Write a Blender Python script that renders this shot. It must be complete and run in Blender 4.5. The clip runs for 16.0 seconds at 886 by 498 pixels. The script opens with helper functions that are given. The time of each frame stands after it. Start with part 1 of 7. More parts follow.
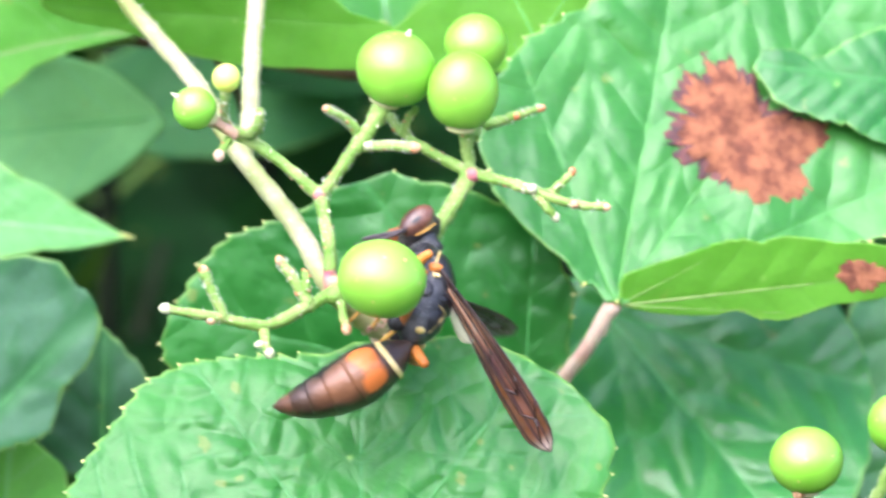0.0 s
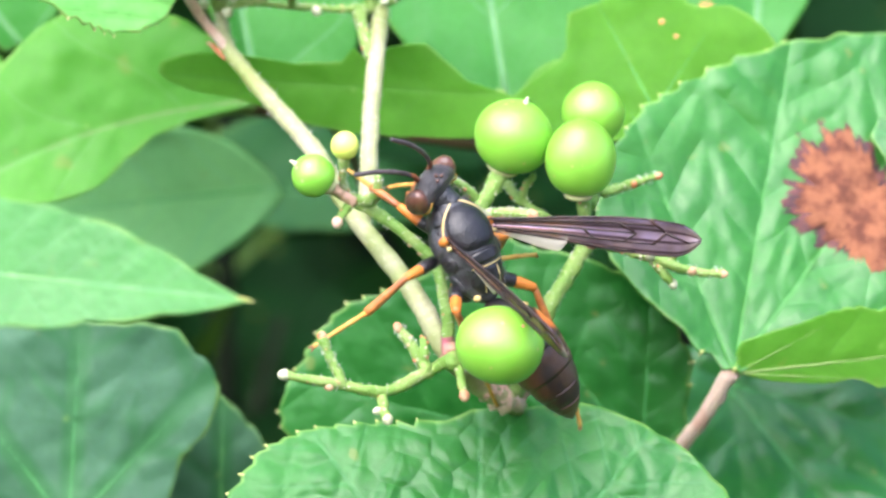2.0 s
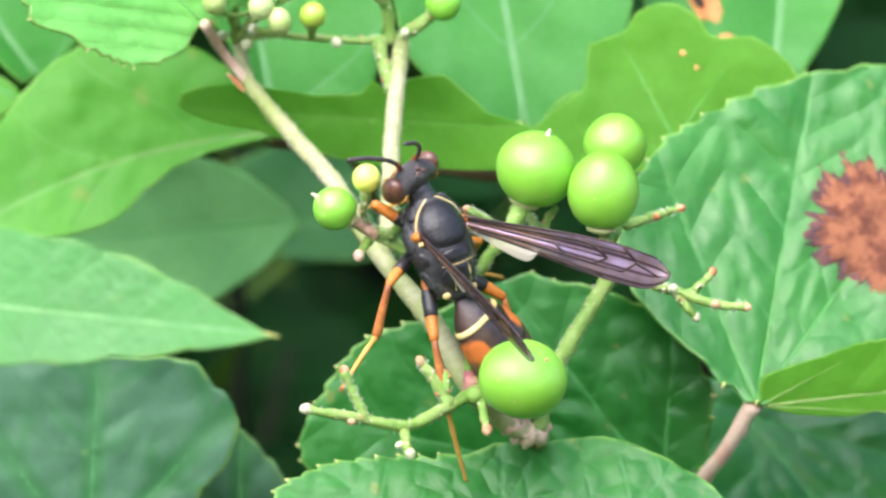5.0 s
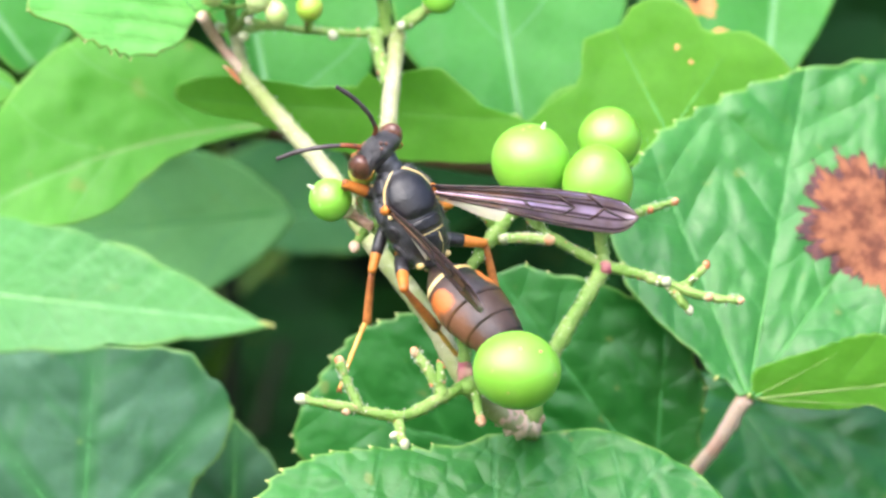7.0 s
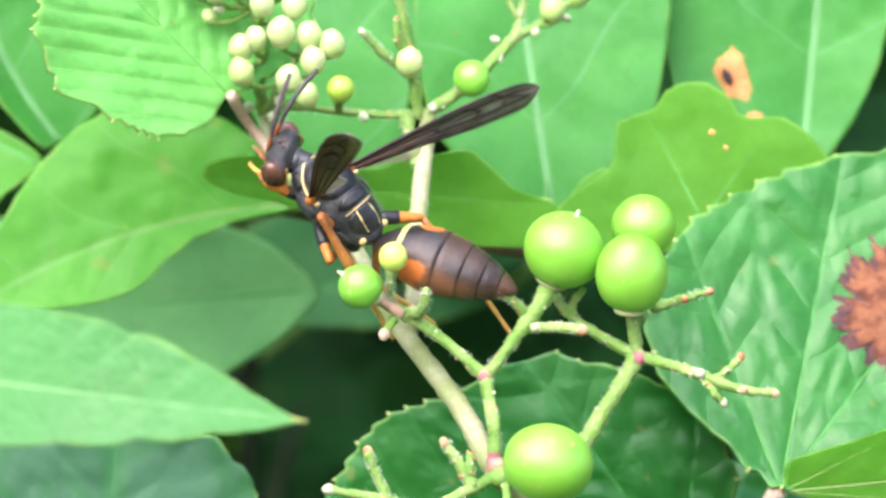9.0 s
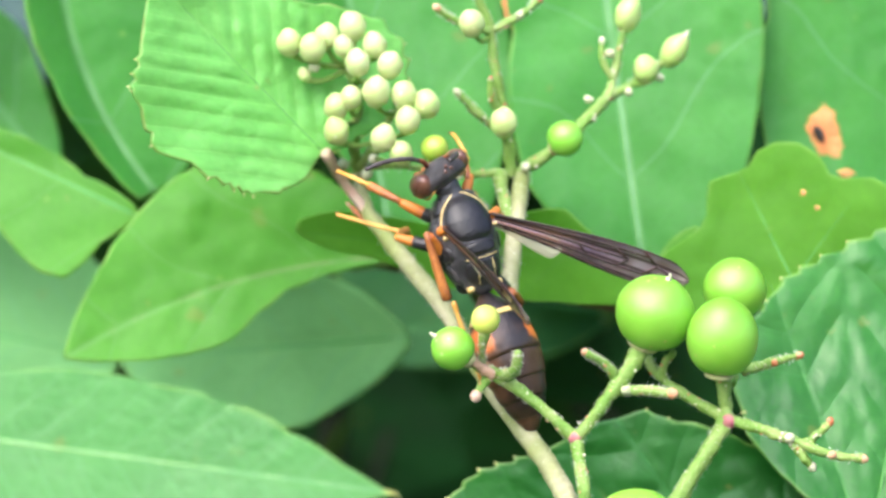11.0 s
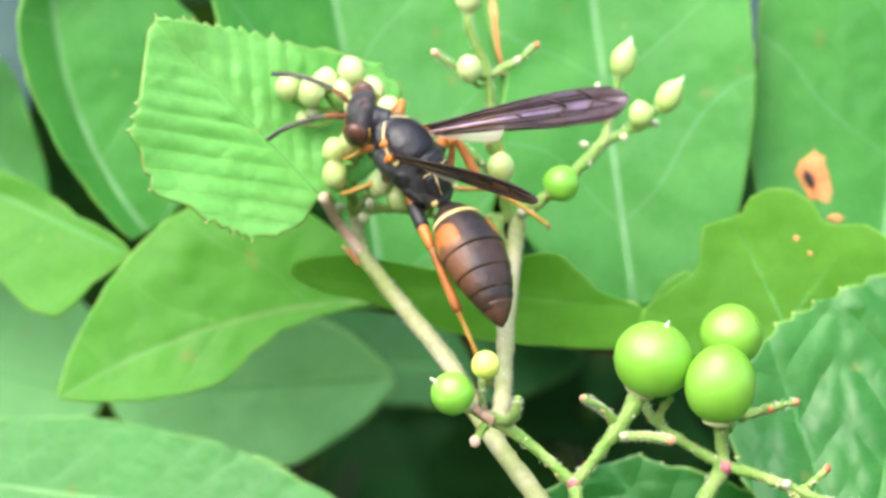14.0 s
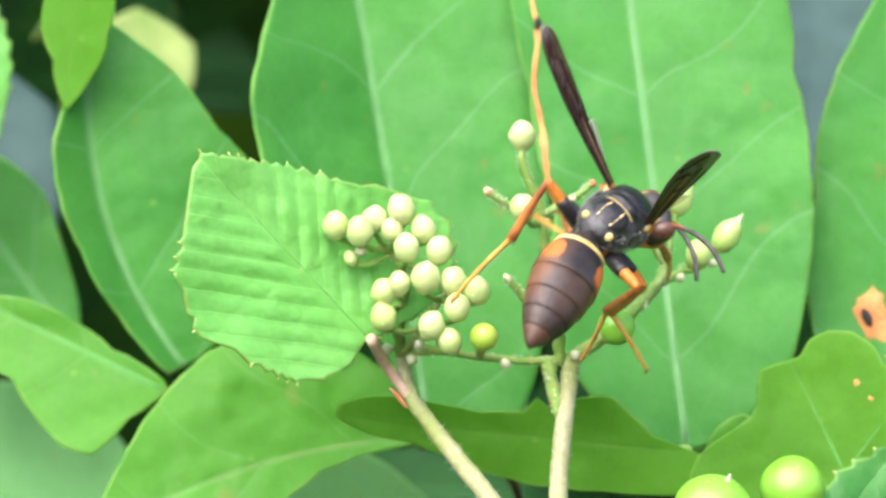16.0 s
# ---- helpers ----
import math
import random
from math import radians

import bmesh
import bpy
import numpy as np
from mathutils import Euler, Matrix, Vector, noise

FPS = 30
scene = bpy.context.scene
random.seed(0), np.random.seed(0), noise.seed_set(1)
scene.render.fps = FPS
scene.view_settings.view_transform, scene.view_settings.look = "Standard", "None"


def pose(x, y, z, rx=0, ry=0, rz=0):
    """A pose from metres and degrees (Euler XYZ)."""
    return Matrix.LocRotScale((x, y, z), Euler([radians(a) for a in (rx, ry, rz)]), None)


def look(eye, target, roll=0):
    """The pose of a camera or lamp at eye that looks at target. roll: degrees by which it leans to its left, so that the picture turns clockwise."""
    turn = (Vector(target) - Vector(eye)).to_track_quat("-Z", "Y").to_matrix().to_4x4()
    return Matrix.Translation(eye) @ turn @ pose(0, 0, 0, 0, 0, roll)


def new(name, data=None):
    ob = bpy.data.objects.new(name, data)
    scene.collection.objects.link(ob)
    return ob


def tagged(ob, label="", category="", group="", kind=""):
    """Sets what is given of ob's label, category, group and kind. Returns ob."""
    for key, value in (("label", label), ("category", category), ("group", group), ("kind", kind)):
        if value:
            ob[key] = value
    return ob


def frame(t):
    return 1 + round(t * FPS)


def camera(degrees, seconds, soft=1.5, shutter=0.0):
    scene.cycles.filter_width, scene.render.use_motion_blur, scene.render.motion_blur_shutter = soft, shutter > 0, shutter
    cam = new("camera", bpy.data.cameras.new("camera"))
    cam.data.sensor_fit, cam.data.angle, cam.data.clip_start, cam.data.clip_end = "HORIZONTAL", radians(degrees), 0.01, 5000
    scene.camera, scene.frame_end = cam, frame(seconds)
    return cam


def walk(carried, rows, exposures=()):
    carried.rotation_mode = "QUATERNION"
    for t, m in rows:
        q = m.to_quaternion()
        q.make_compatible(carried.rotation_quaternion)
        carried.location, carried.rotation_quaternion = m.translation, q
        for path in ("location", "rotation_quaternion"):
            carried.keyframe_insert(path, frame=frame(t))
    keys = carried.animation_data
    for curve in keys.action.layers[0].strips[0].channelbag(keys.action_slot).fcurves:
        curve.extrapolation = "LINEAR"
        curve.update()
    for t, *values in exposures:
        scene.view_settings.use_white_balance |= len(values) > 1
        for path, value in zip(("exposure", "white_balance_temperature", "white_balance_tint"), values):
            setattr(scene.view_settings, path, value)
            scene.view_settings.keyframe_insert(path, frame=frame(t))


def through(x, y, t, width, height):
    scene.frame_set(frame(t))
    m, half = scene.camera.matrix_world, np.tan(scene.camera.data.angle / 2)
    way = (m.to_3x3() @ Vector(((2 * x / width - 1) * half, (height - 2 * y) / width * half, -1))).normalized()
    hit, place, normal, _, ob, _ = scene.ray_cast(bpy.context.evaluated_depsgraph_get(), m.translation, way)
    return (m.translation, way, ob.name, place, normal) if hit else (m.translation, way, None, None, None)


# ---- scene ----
# A paper wasp climbs a fruiting vine among leaves; lengths below are millimetres.
MM = 0.001

# ---------------------------------------------------------------- camera
cam = camera(10.0, 16.0, soft=2.6, shutter=0.4)
cam.data.dof.use_dof = True
cam.data.dof.focus_distance = 0.424
cam.data.dof.aperture_fstop = 37.0

# seconds, place in millimetres, heading, tilt and lean in degrees
PATH = [
    (0, 2.93, -430.94, 0.94, 1.194, -1.257, 0.064),
    (0.5, 5.03, -432.90, 0.92, 0.046, -0.982, 0.010),
    (1, 5.10, -432.82, 1.91, 0.108, -0.774, -0.290),
    (1.5, 3.50, -432.77, 0.10, -0.008, -0.116, -0.218),
    (2, 2.75, -432.02, -0.95, -0.117, -0.247, 0.052),
    (2.5, 0.53, -431.75, 0.35, -0.016, -0.041, 0.004),
    (3, 1.58, -430.17, 0.90, 0.294, 0.129, -0.016),
    (3.5, -1.84, -429.22, 1.81, 0.324, -0.180, -0.325),
    (4, -1.52, -431.95, 0.39, 0.046, 0.075, -0.102),
    (4.5, -1.57, -434.53, -0.13, -0.179, 0.282, -0.204),
    (5, 0.00, -430.01, -0.00, -0.000, 0.000, -0.002),
    (5.2, -0.58, -430.47, -1.50, 0.028, 0.068, 0.171),
    (7.5, -0.70, -432.28, -0.13, 0.235, -0.041, 0.412),
    (8, -0.64, -432.29, 0.77, 0.052, -0.056, 0.979),
    (8.5, -2.35, -430.52, 2.90, 0.243, 0.131, 0.809),
    (9, -3.31, -425.87, 4.42, 0.137, 0.306, 1.023),
    (9.5, -4.77, -423.55, 7.05, -0.207, 0.178, 1.238),
    (11.8, -2.71, -430.71, 13.45, -0.862, -0.150, 1.636),
    (12, -1.65, -430.29, 9.79, -0.742, 0.041, 1.612),
    (12.5, -2.68, -430.22, 10.33, -0.280, -0.217, 1.546),
    (13, -10.25, -431.33, 13.06, 0.548, -0.060, 1.822),
    (13.5, -17.58, -433.27, 16.01, 0.761, -0.302, 2.211),
    (14, -12.45, -430.49, 15.45, 0.278, 0.024, 1.944),
    (14.5, -21.03, -425.95, 17.43, 0.541, 0.444, 2.213),
    (15, -22.84, -421.14, 17.81, 1.280, 0.608, 2.075),
    (15.5, -21.51, -419.56, 22.40, 0.843, 0.603, 2.119),
    (16, -19.86, -416.38, 26.10, 0.620, 0.225, 2.438),
]


def camera_rows():
    rows = []
    for t, x, y, z, pan, tilt, lean in PATH:
        eye = Vector((x, y, z)) * MM
        p, q = radians(pan), radians(tilt)
        ahead = Vector((math.sin(p) * math.cos(q), math.cos(p) * math.cos(q), math.sin(q)))
        rows.append((t, look(eye, eye + ahead, lean)))
    return rows


walk(cam, camera_rows(), [(0, 1.87, 5780, 17), (0.5, 1.79, 5830, 16), (1, 1.80, 5850, 15.5), (2.5, 1.60, 5970, 13), (3.5, 1.60, 6020, 12), (4.5, 1.56, 6070, 11.5), (5, 1.43, 6070, 11.5), (7.5, 1.60, 6070, 11.5), (8.5, 1.60, 6070, 11.2), (9.5, 1.49, 6110, 11.2),
                          (12.5, 1.30, 6170, 11), (13.5, 1.34, 6260, 10.5), (14.5, 1.40, 6350, 10), (16, 1.38, 6450, 10)])

# ---------------------------------------------------------------- light
SUN_ELEVATION, SUN_TURN = radians(46), radians(205)
world = bpy.data.worlds.new("sky")
scene.world = world
world.use_nodes = True
wn = world.node_tree
wn.nodes.clear()
sky = wn.nodes.new("ShaderNodeTexSky")
sky.sky_type = "NISHITA"
sky.sun_disc = False
sky.sun_elevation, sky.sun_rotation = SUN_ELEVATION, SUN_TURN
sky.air_density, sky.dust_density, sky.ozone_density = 1.0, 4.0, 1.0
bg = wn.nodes.new("ShaderNodeBackground")
bg.inputs["Strength"].default_value = 0.15
wo = wn.nodes.new("ShaderNodeOutputWorld")
wn.links.new(sky.outputs[0], bg.inputs[0])
wn.links.new(bg.outputs[0], wo.inputs[0])

sun_data = bpy.data.lights.new("sun", "SUN")
sun_data.energy = 1.5
sun_data.angle = radians(80)
sun_data.color = (1.0, 0.99, 0.99)
sun = new("sun", sun_data)
sun_from = Vector((math.sin(SUN_TURN) * math.cos(SUN_ELEVATION), math.cos(SUN_TURN) * math.cos(SUN_ELEVATION), math.sin(SUN_ELEVATION)))
sun.matrix_world = look(sun_from * 3, (0, 0, 0))


# ---------------------------------------------------------------- materials
def shader(name):
    m = bpy.data.materials.new(name)
    m.use_nodes = True
    nt = m.node_tree
    return m, nt, nt.nodes["Principled BSDF"], nt.nodes["Material Output"]


def node(nt, kind, **inputs):
    n = nt.nodes.new(kind)
    for key, value in inputs.items():
        n.inputs[key.replace("_", " ")].default_value = value
    return n


def maths(nt, op, a, b=None):
    n = nt.nodes.new("ShaderNodeMath")
    n.operation = op
    for i, v in enumerate((a, b)):
        if v is None:
            continue
        if isinstance(v, (int, float)):
            n.inputs[i].default_value = v
        else:
            nt.links.new(v, n.inputs[i])
    return n.outputs[0]


def blend(nt, fac, a, b):
    n = nt.nodes.new("ShaderNodeMix")
    n.data_type = "RGBA"
    for i, v in ((0, fac), (6, a), (7, b)):
        if isinstance(v, (int, float)):
            n.inputs[i].default_value = v
        elif isinstance(v, tuple):
            n.inputs[i].default_value = (*v, 1)
        else:
            nt.links.new(v, n.inputs[i])
    return n.outputs[2]


def ramp(nt, value, lo, hi):
    n = nt.nodes.new("ShaderNodeMapRange")
    n.inputs[1].default_value, n.inputs[2].default_value = lo, hi
    n.interpolation_type = "SMOOTHSTEP"
    nt.links.new(value, n.inputs[0])
    return n.outputs[0]


def grain(nt, scale, detail=4.0, rough=0.55, warp=0.0):
    tc = nt.nodes.new("ShaderNodeTexCoord")
    n = node(nt, "ShaderNodeTexNoise", Scale=scale, Detail=detail, Roughness=rough, Distortion=warp)
    nt.links.new(tc.outputs["Object"], n.inputs["Vector"])
    return n.outputs[0]


def bumped(nt, bsdf, height, strength, distance):
    b = node(nt, "ShaderNodeBump", Strength=strength, Distance=distance)
    nt.links.new(height, b.inputs["Height"])
    nt.links.new(b.outputs[0], bsdf.inputs["Normal"])


def leaf_material(name, dark, light, vein, spacing, rough=0.42, through=0.35, glow=(0.30, 0.62, 0.05), vein_width=0.10, main_width=0.35, relief=0.5, spec=0.4, rim=(0.30, 0.52, 0.10), rim_width=0.45, net_tone=0.12):
    """Leaf blade: the UV map holds millimetres along the side veins and away from the main vein."""
    m, nt, bsdf, out = shader(name)
    uv = nt.nodes.new("ShaderNodeUVMap")
    uv.uv_map = "veins"
    sep = nt.nodes.new("ShaderNodeSeparateXYZ")
    nt.links.new(uv.outputs[0], sep.inputs[0])
    uv2 = nt.nodes.new("ShaderNodeUVMap")
    uv2.uv_map = "border"
    sep2 = nt.nodes.new("ShaderNodeSeparateXYZ")
    nt.links.new(uv2.outputs[0], sep2.inputs[0])
    wob = maths(nt, "MULTIPLY", maths(nt, "SUBTRACT", grain(nt, 260, 3), 0.5), 0.9)
    u = maths(nt, "ADD", sep.outputs[0], wob)
    tri = maths(nt, "PINGPONG", maths(nt, "DIVIDE", u, spacing), 0.5)
    side = maths(nt, "MULTIPLY", maths(nt, "SUBTRACT", 1.0, ramp(nt, tri, 0.0, vein_width)), ramp(nt, sep2.outputs[1], 0.55, 1.0))
    v2 = maths(nt, "DIVIDE", maths(nt, "ADD", sep.outputs[1], maths(nt, "MULTIPLY", wob, 2.0)), spacing * 0.55)
    tri2 = maths(nt, "PINGPONG", v2, 0.5)
    fine = maths(nt, "SUBTRACT", 1.0, ramp(nt, tri2, 0.0, 0.12))
    main = maths(nt, "SUBTRACT", 1.0, ramp(nt, sep.outputs[1], main_width * 0.4, main_width))
    veins = maths(nt, "MAXIMUM", maths(nt, "MULTIPLY", side, 0.75), main)
    veins = maths(nt, "MAXIMUM", veins, maths(nt, "MULTIPLY", fine, 0.07))
    patch = ramp(nt, grain(nt, 90, 3), 0.35, 0.68)
    speck = ramp(nt, grain(nt, 1500, 3), 0.35, 0.7)
    base = blend(nt, patch, dark, light)
    base = blend(nt, maths(nt, "MULTIPLY", speck, 0.22), base, tuple(c * 0.6 for c in dark))
    net = nt.nodes.new("ShaderNodeTexVoronoi")
    net.feature = "DISTANCE_TO_EDGE"
    net.inputs["Scale"].default_value = 420
    tn = nt.nodes.new("ShaderNodeTexCoord")
    bent = nt.nodes.new("ShaderNodeVectorMath")
    bent.operation = "MULTIPLY_ADD"
    swirl = node(nt, "ShaderNodeTexNoise", Scale=300.0, Detail=2.0)
    nt.links.new(tn.outputs["Object"], swirl.inputs["Vector"])
    nt.links.new(swirl.outputs["Color"], bent.inputs[0])
    bent.inputs[1].default_value = (0.003, 0.003, 0.003)
    nt.links.new(tn.outputs["Object"], bent.inputs[2])
    nt.links.new(bent.outputs[0], net.inputs["Vector"])
    mesh = maths(nt, "SUBTRACT", 1.0, ramp(nt, net.outputs[0], 0.02, 0.16))
    base = blend(nt, maths(nt, "MULTIPLY", mesh, net_tone), base, vein)
    flaw = ramp(nt, grain(nt, 420, 2, 0.4), 0.70, 0.76)
    base = blend(nt, maths(nt, "MULTIPLY", flaw, 0.35), base, (0.28, 0.26, 0.06))
    col = blend(nt, maths(nt, "MULTIPLY", veins, 0.6), base, vein)
    edge = maths(nt, "SUBTRACT", 1.0, ramp(nt, sep2.outputs[0], 0.0, rim_width))
    edge = maths(nt, "MULTIPLY", edge, ramp(nt, grain(nt, 300, 2), 0.3, 0.6))
    col = blend(nt, maths(nt, "MULTIPLY", edge, 0.55), col, rim)
    nt.links.new(col, bsdf.inputs["Base Color"])
    bsdf.inputs["Roughness"].default_value = rough
    bsdf.inputs["Specular IOR Level"].default_value = spec
    rr = maths(nt, "ADD", rough - 0.06, maths(nt, "MULTIPLY", patch, 0.14))
    nt.links.new(rr, bsdf.inputs["Roughness"])
    cell = nt.nodes.new("ShaderNodeTexVoronoi")
    cell.feature = "DISTANCE_TO_EDGE"
    cell.inputs["Scale"].default_value = 900
    tc = nt.nodes.new("ShaderNodeTexCoord")
    nt.links.new(tc.outputs["Object"], cell.inputs["Vector"])
    high = maths(nt, "SUBTRACT", maths(nt, "MULTIPLY", ramp(nt, cell.outputs[0], 0.0, 0.25), 0.15), maths(nt, "MULTIPLY", veins, 0.7))
    high = maths(nt, "SUBTRACT", maths(nt, "ADD", high, maths(nt, "MULTIPLY", grain(nt, 2500, 2), 0.15)), maths(nt, "MULTIPLY", mesh, 0.3))
    bumped(nt, bsdf, high, relief * 0.6, 0.0002)
    tr = node(nt, "ShaderNodeBsdfTranslucent")
    nt.links.new(blend(nt, maths(nt, "MULTIPLY", veins, 0.5), blend(nt, 0.55, col, glow), vein), tr.inputs[0])
    mix = nt.nodes.new("ShaderNodeMixShader")
    mix.inputs[0].default_value = through
    nt.links.new(bsdf.outputs[0], mix.inputs[1])
    nt.links.new(tr.outputs[0], mix.inputs[2])
    nt.links.new(mix.outputs[0], out.inputs[0])
    return m


def plain(name, a, b, scale, rough=0.5, metal=0.0, relief=0.25, size=0.0002, spec=0.5, coat=0.0, soft=0.0, lo=0.35, hi=0.68):
    """Two-tone surface with grain at two sizes."""
    m, nt, bsdf, out = shader(name)
    big = ramp(nt, grain(nt, scale, 4), lo, hi)
    small = grain(nt, scale * 9, 3)
    col = blend(nt, big, a, b)
    col = blend(nt, maths(nt, "MULTIPLY", ramp(nt, small, 0.4, 0.75), 0.3), col, tuple(c * 0.62 for c in a))
    nt.links.new(col, bsdf.inputs["Base Color"])
    nt.links.new(maths(nt, "ADD", rough - 0.05, maths(nt, "MULTIPLY", small, 0.12)), bsdf.inputs["Roughness"])
    bsdf.inputs["Metallic"].default_value = metal
    bsdf.inputs["Specular IOR Level"].default_value = spec
    bsdf.inputs["Coat Weight"].default_value = coat
    if soft:
        bsdf.inputs["Subsurface Weight"].default_value = soft
        bsdf.inputs["Subsurface Radius"].default_value = (0.0012, 0.0016, 0.0006)
        bsdf.inputs["Subsurface Scale"].default_value = 1.0
    bumped(nt, bsdf, small, relief, size)
    return m


def berry_material(name, a, b, dot, rough=0.3):
    """Smooth fruit skin with sparse pale pores."""
    m, nt, bsdf, out = shader(name)
    tone = ramp(nt, grain(nt, 170, 3), 0.3, 0.7)
    col = blend(nt, tone, a, b)
    tc = nt.nodes.new("ShaderNodeTexCoord")
    pores = node(nt, "ShaderNodeTexVoronoi", Scale=760.0)
    nt.links.new(tc.outputs["Object"], pores.inputs["Vector"])
    rare = ramp(nt, grain(nt, 640, 1), 0.42, 0.48)
    spot = maths(nt, "MULTIPLY", maths(nt, "SUBTRACT", 1.0, ramp(nt, pores.outputs["Distance"], 0.08, 0.15)), rare)
    col = blend(nt, maths(nt, "MULTIPLY", spot, 0.7), col, dot)
    nt.links.new(col, bsdf.inputs["Base Color"])
    bsdf.inputs["Specular IOR Level"].default_value = 0.75
    bsdf.inputs["Subsurface Weight"].default_value = 0.3
    bsdf.inputs["Subsurface Radius"].default_value = (0.0012, 0.0022, 0.0006)
    bsdf.inputs["Subsurface Scale"].default_value = 1.0
    nt.links.new(maths(nt, "ADD", rough, maths(nt, "MULTIPLY", grain(nt, 900, 2), 0.12)), bsdf.inputs["Roughness"])
    bumped(nt, bsdf, grain(nt, 1400, 2), 0.05, 0.0002)
    return m


M_LEAF_GRAPE = leaf_material("leaf_toothed", (0.036, 0.190, 0.024), (0.054, 0.240, 0.034), (0.065, 0.26, 0.045), 4.0, rough=0.38, through=0.22, relief=0.6, vein_width=0.07, spec=0.5)
# Darkened leaf green: shade from the foliage above is put into the base colour.
M_LEAF_DARK = leaf_material("leaf_shade_dark", (0.025, 0.185, 0.022), (0.041, 0.245, 0.034), (0.056, 0.28, 0.048), 5.0, rough=0.38, through=0.2, relief=0.55, vein_width=0.10, spec=0.75)
# For the leaf behind the berries, its shade is put into this darker green.
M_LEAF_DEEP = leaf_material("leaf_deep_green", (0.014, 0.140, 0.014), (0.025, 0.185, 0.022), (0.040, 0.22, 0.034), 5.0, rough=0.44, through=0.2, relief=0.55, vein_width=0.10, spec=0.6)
M_LEAF_BOTTOM = leaf_material("leaf_quilted", (0.028, 0.165, 0.022), (0.044, 0.220, 0.032), (0.052, 0.22, 0.048), 4.2, rough=0.44, through=0.18, relief=0.6, vein_width=0.10, spec=0.42)
M_LEAF_SMOOTH = leaf_material("leaf_smooth", (0.084, 0.325, 0.024), (0.114, 0.390, 0.034), (0.17, 0.42, 0.09), 9.0, rough=0.52, through=0.38, vein_width=0.035, main_width=0.45, relief=0.4, net_tone=0.07)
M_LEAF_TALL = leaf_material("leaf_broad", (0.066, 0.310, 0.046), (0.090, 0.370, 0.058), (0.20, 0.45, 0.17), 11.0, rough=0.50, through=0.40, vein_width=0.03, main_width=0.6, relief=0.35, net_tone=0.07)
M_LEAF_CURL = leaf_material("leaf_underside", (0.114, 0.355, 0.020), (0.146, 0.420, 0.028), (0.15, 0.40, 0.04), 8.0, rough=0.62, through=0.5, vein_width=0.03, main_width=0.3, relief=0.3, net_tone=0.05)
M_LEAF_NEAR = leaf_material("leaf_lance", (0.064, 0.272, 0.050), (0.086, 0.330, 0.066), (0.17, 0.42, 0.14), 3.4, rough=0.46, through=0.34, vein_width=0.05, main_width=0.20, relief=0.6, spec=0.5, net_tone=0.16)
M_LEAF_SERRATE = leaf_material("leaf_serrate", (0.205, 0.600, 0.125), (0.260, 0.665, 0.165), (0.30, 0.66, 0.16), 2.6, rough=0.42, through=0.42, vein_width=0.08, main_width=0.2, relief=0.5, spec=0.5, rim=(0.44, 0.36, 0.12), rim_width=0.28, net_tone=0.12)
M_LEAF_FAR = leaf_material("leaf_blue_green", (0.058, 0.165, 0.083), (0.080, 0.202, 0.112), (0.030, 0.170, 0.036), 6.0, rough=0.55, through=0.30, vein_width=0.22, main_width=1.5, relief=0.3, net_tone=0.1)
# Leaf deep behind the stems: weak light there is put into the dim colour.
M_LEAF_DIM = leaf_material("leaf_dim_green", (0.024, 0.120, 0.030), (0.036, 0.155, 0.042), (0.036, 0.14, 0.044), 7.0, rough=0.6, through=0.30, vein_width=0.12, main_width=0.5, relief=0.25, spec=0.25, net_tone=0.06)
M_LEAF_PALE = leaf_material("leaf_pale_blue_green", (0.205, 0.520, 0.180), (0.245, 0.585, 0.220), (0.21, 0.52, 0.19), 7.0, rough=0.6, through=0.42, vein_width=0.12, main_width=0.5, relief=0.25, spec=0.3, net_tone=0.06)
M_RIB = plain("leaf_rib", (0.11, 0.39, 0.075), (0.15, 0.45, 0.105), 300, 0.5, soft=0.1)
M_RIB_LEAF = plain("toothed_leaf_rib", (0.085, 0.29, 0.055), (0.12, 0.34, 0.085), 300, 0.5)
M_RIB_DEEP = plain("leaf_deep_rib", (0.060, 0.270, 0.060), (0.085, 0.330, 0.080), 300, 0.5)
M_RIB_TAN = plain("leaf_tan_rib", (0.20, 0.33, 0.07), (0.27, 0.36, 0.11), 300, 0.5)
M_RIB_GREY = plain("leaf_grey_rib", (0.17, 0.40, 0.15), (0.23, 0.46, 0.20), 300, 0.5)
M_RIB_PALE = plain("leaf_pale_rib", (0.26, 0.54, 0.17), (0.34, 0.60, 0.24), 300, 0.5)
M_TOOTH = plain("leaf_tooth_tip", (0.45, 0.50, 0.12), (0.60, 0.62, 0.25), 500, 0.5)
M_BROWN = plain("leaf_dead_patch", (0.17, 0.050, 0.026), (0.44, 0.165, 0.075), 620, 0.8, relief=1.0, size=0.0006, lo=0.33, hi=0.62)
M_BROWN_EDGE = plain("leaf_dead_rim", (0.045, 0.018, 0.022), (0.15, 0.045, 0.035), 700, 0.7, relief=0.6)
M_ORANGE_SPOT = plain("leaf_orange_spot", (0.58, 0.20, 0.06), (0.66, 0.38, 0.14), 380, 0.7, relief=0.5)
# Black patches laid on the blades; no hole is cut, the dark is coloured in.
M_BLACK = plain("black_leaf_patch", (0.012, 0.01, 0.008), (0.03, 0.02, 0.012), 600, 0.7)
M_STEM_PALE = plain("stem_downy", (0.23, 0.28, 0.075), (0.41, 0.39, 0.24), 150, 0.6, relief=0.6, soft=0.1)
M_STEM_GREEN = plain("stem_green", (0.17, 0.33, 0.048), (0.29, 0.41, 0.11), 420, 0.55, relief=0.9, soft=0.1)
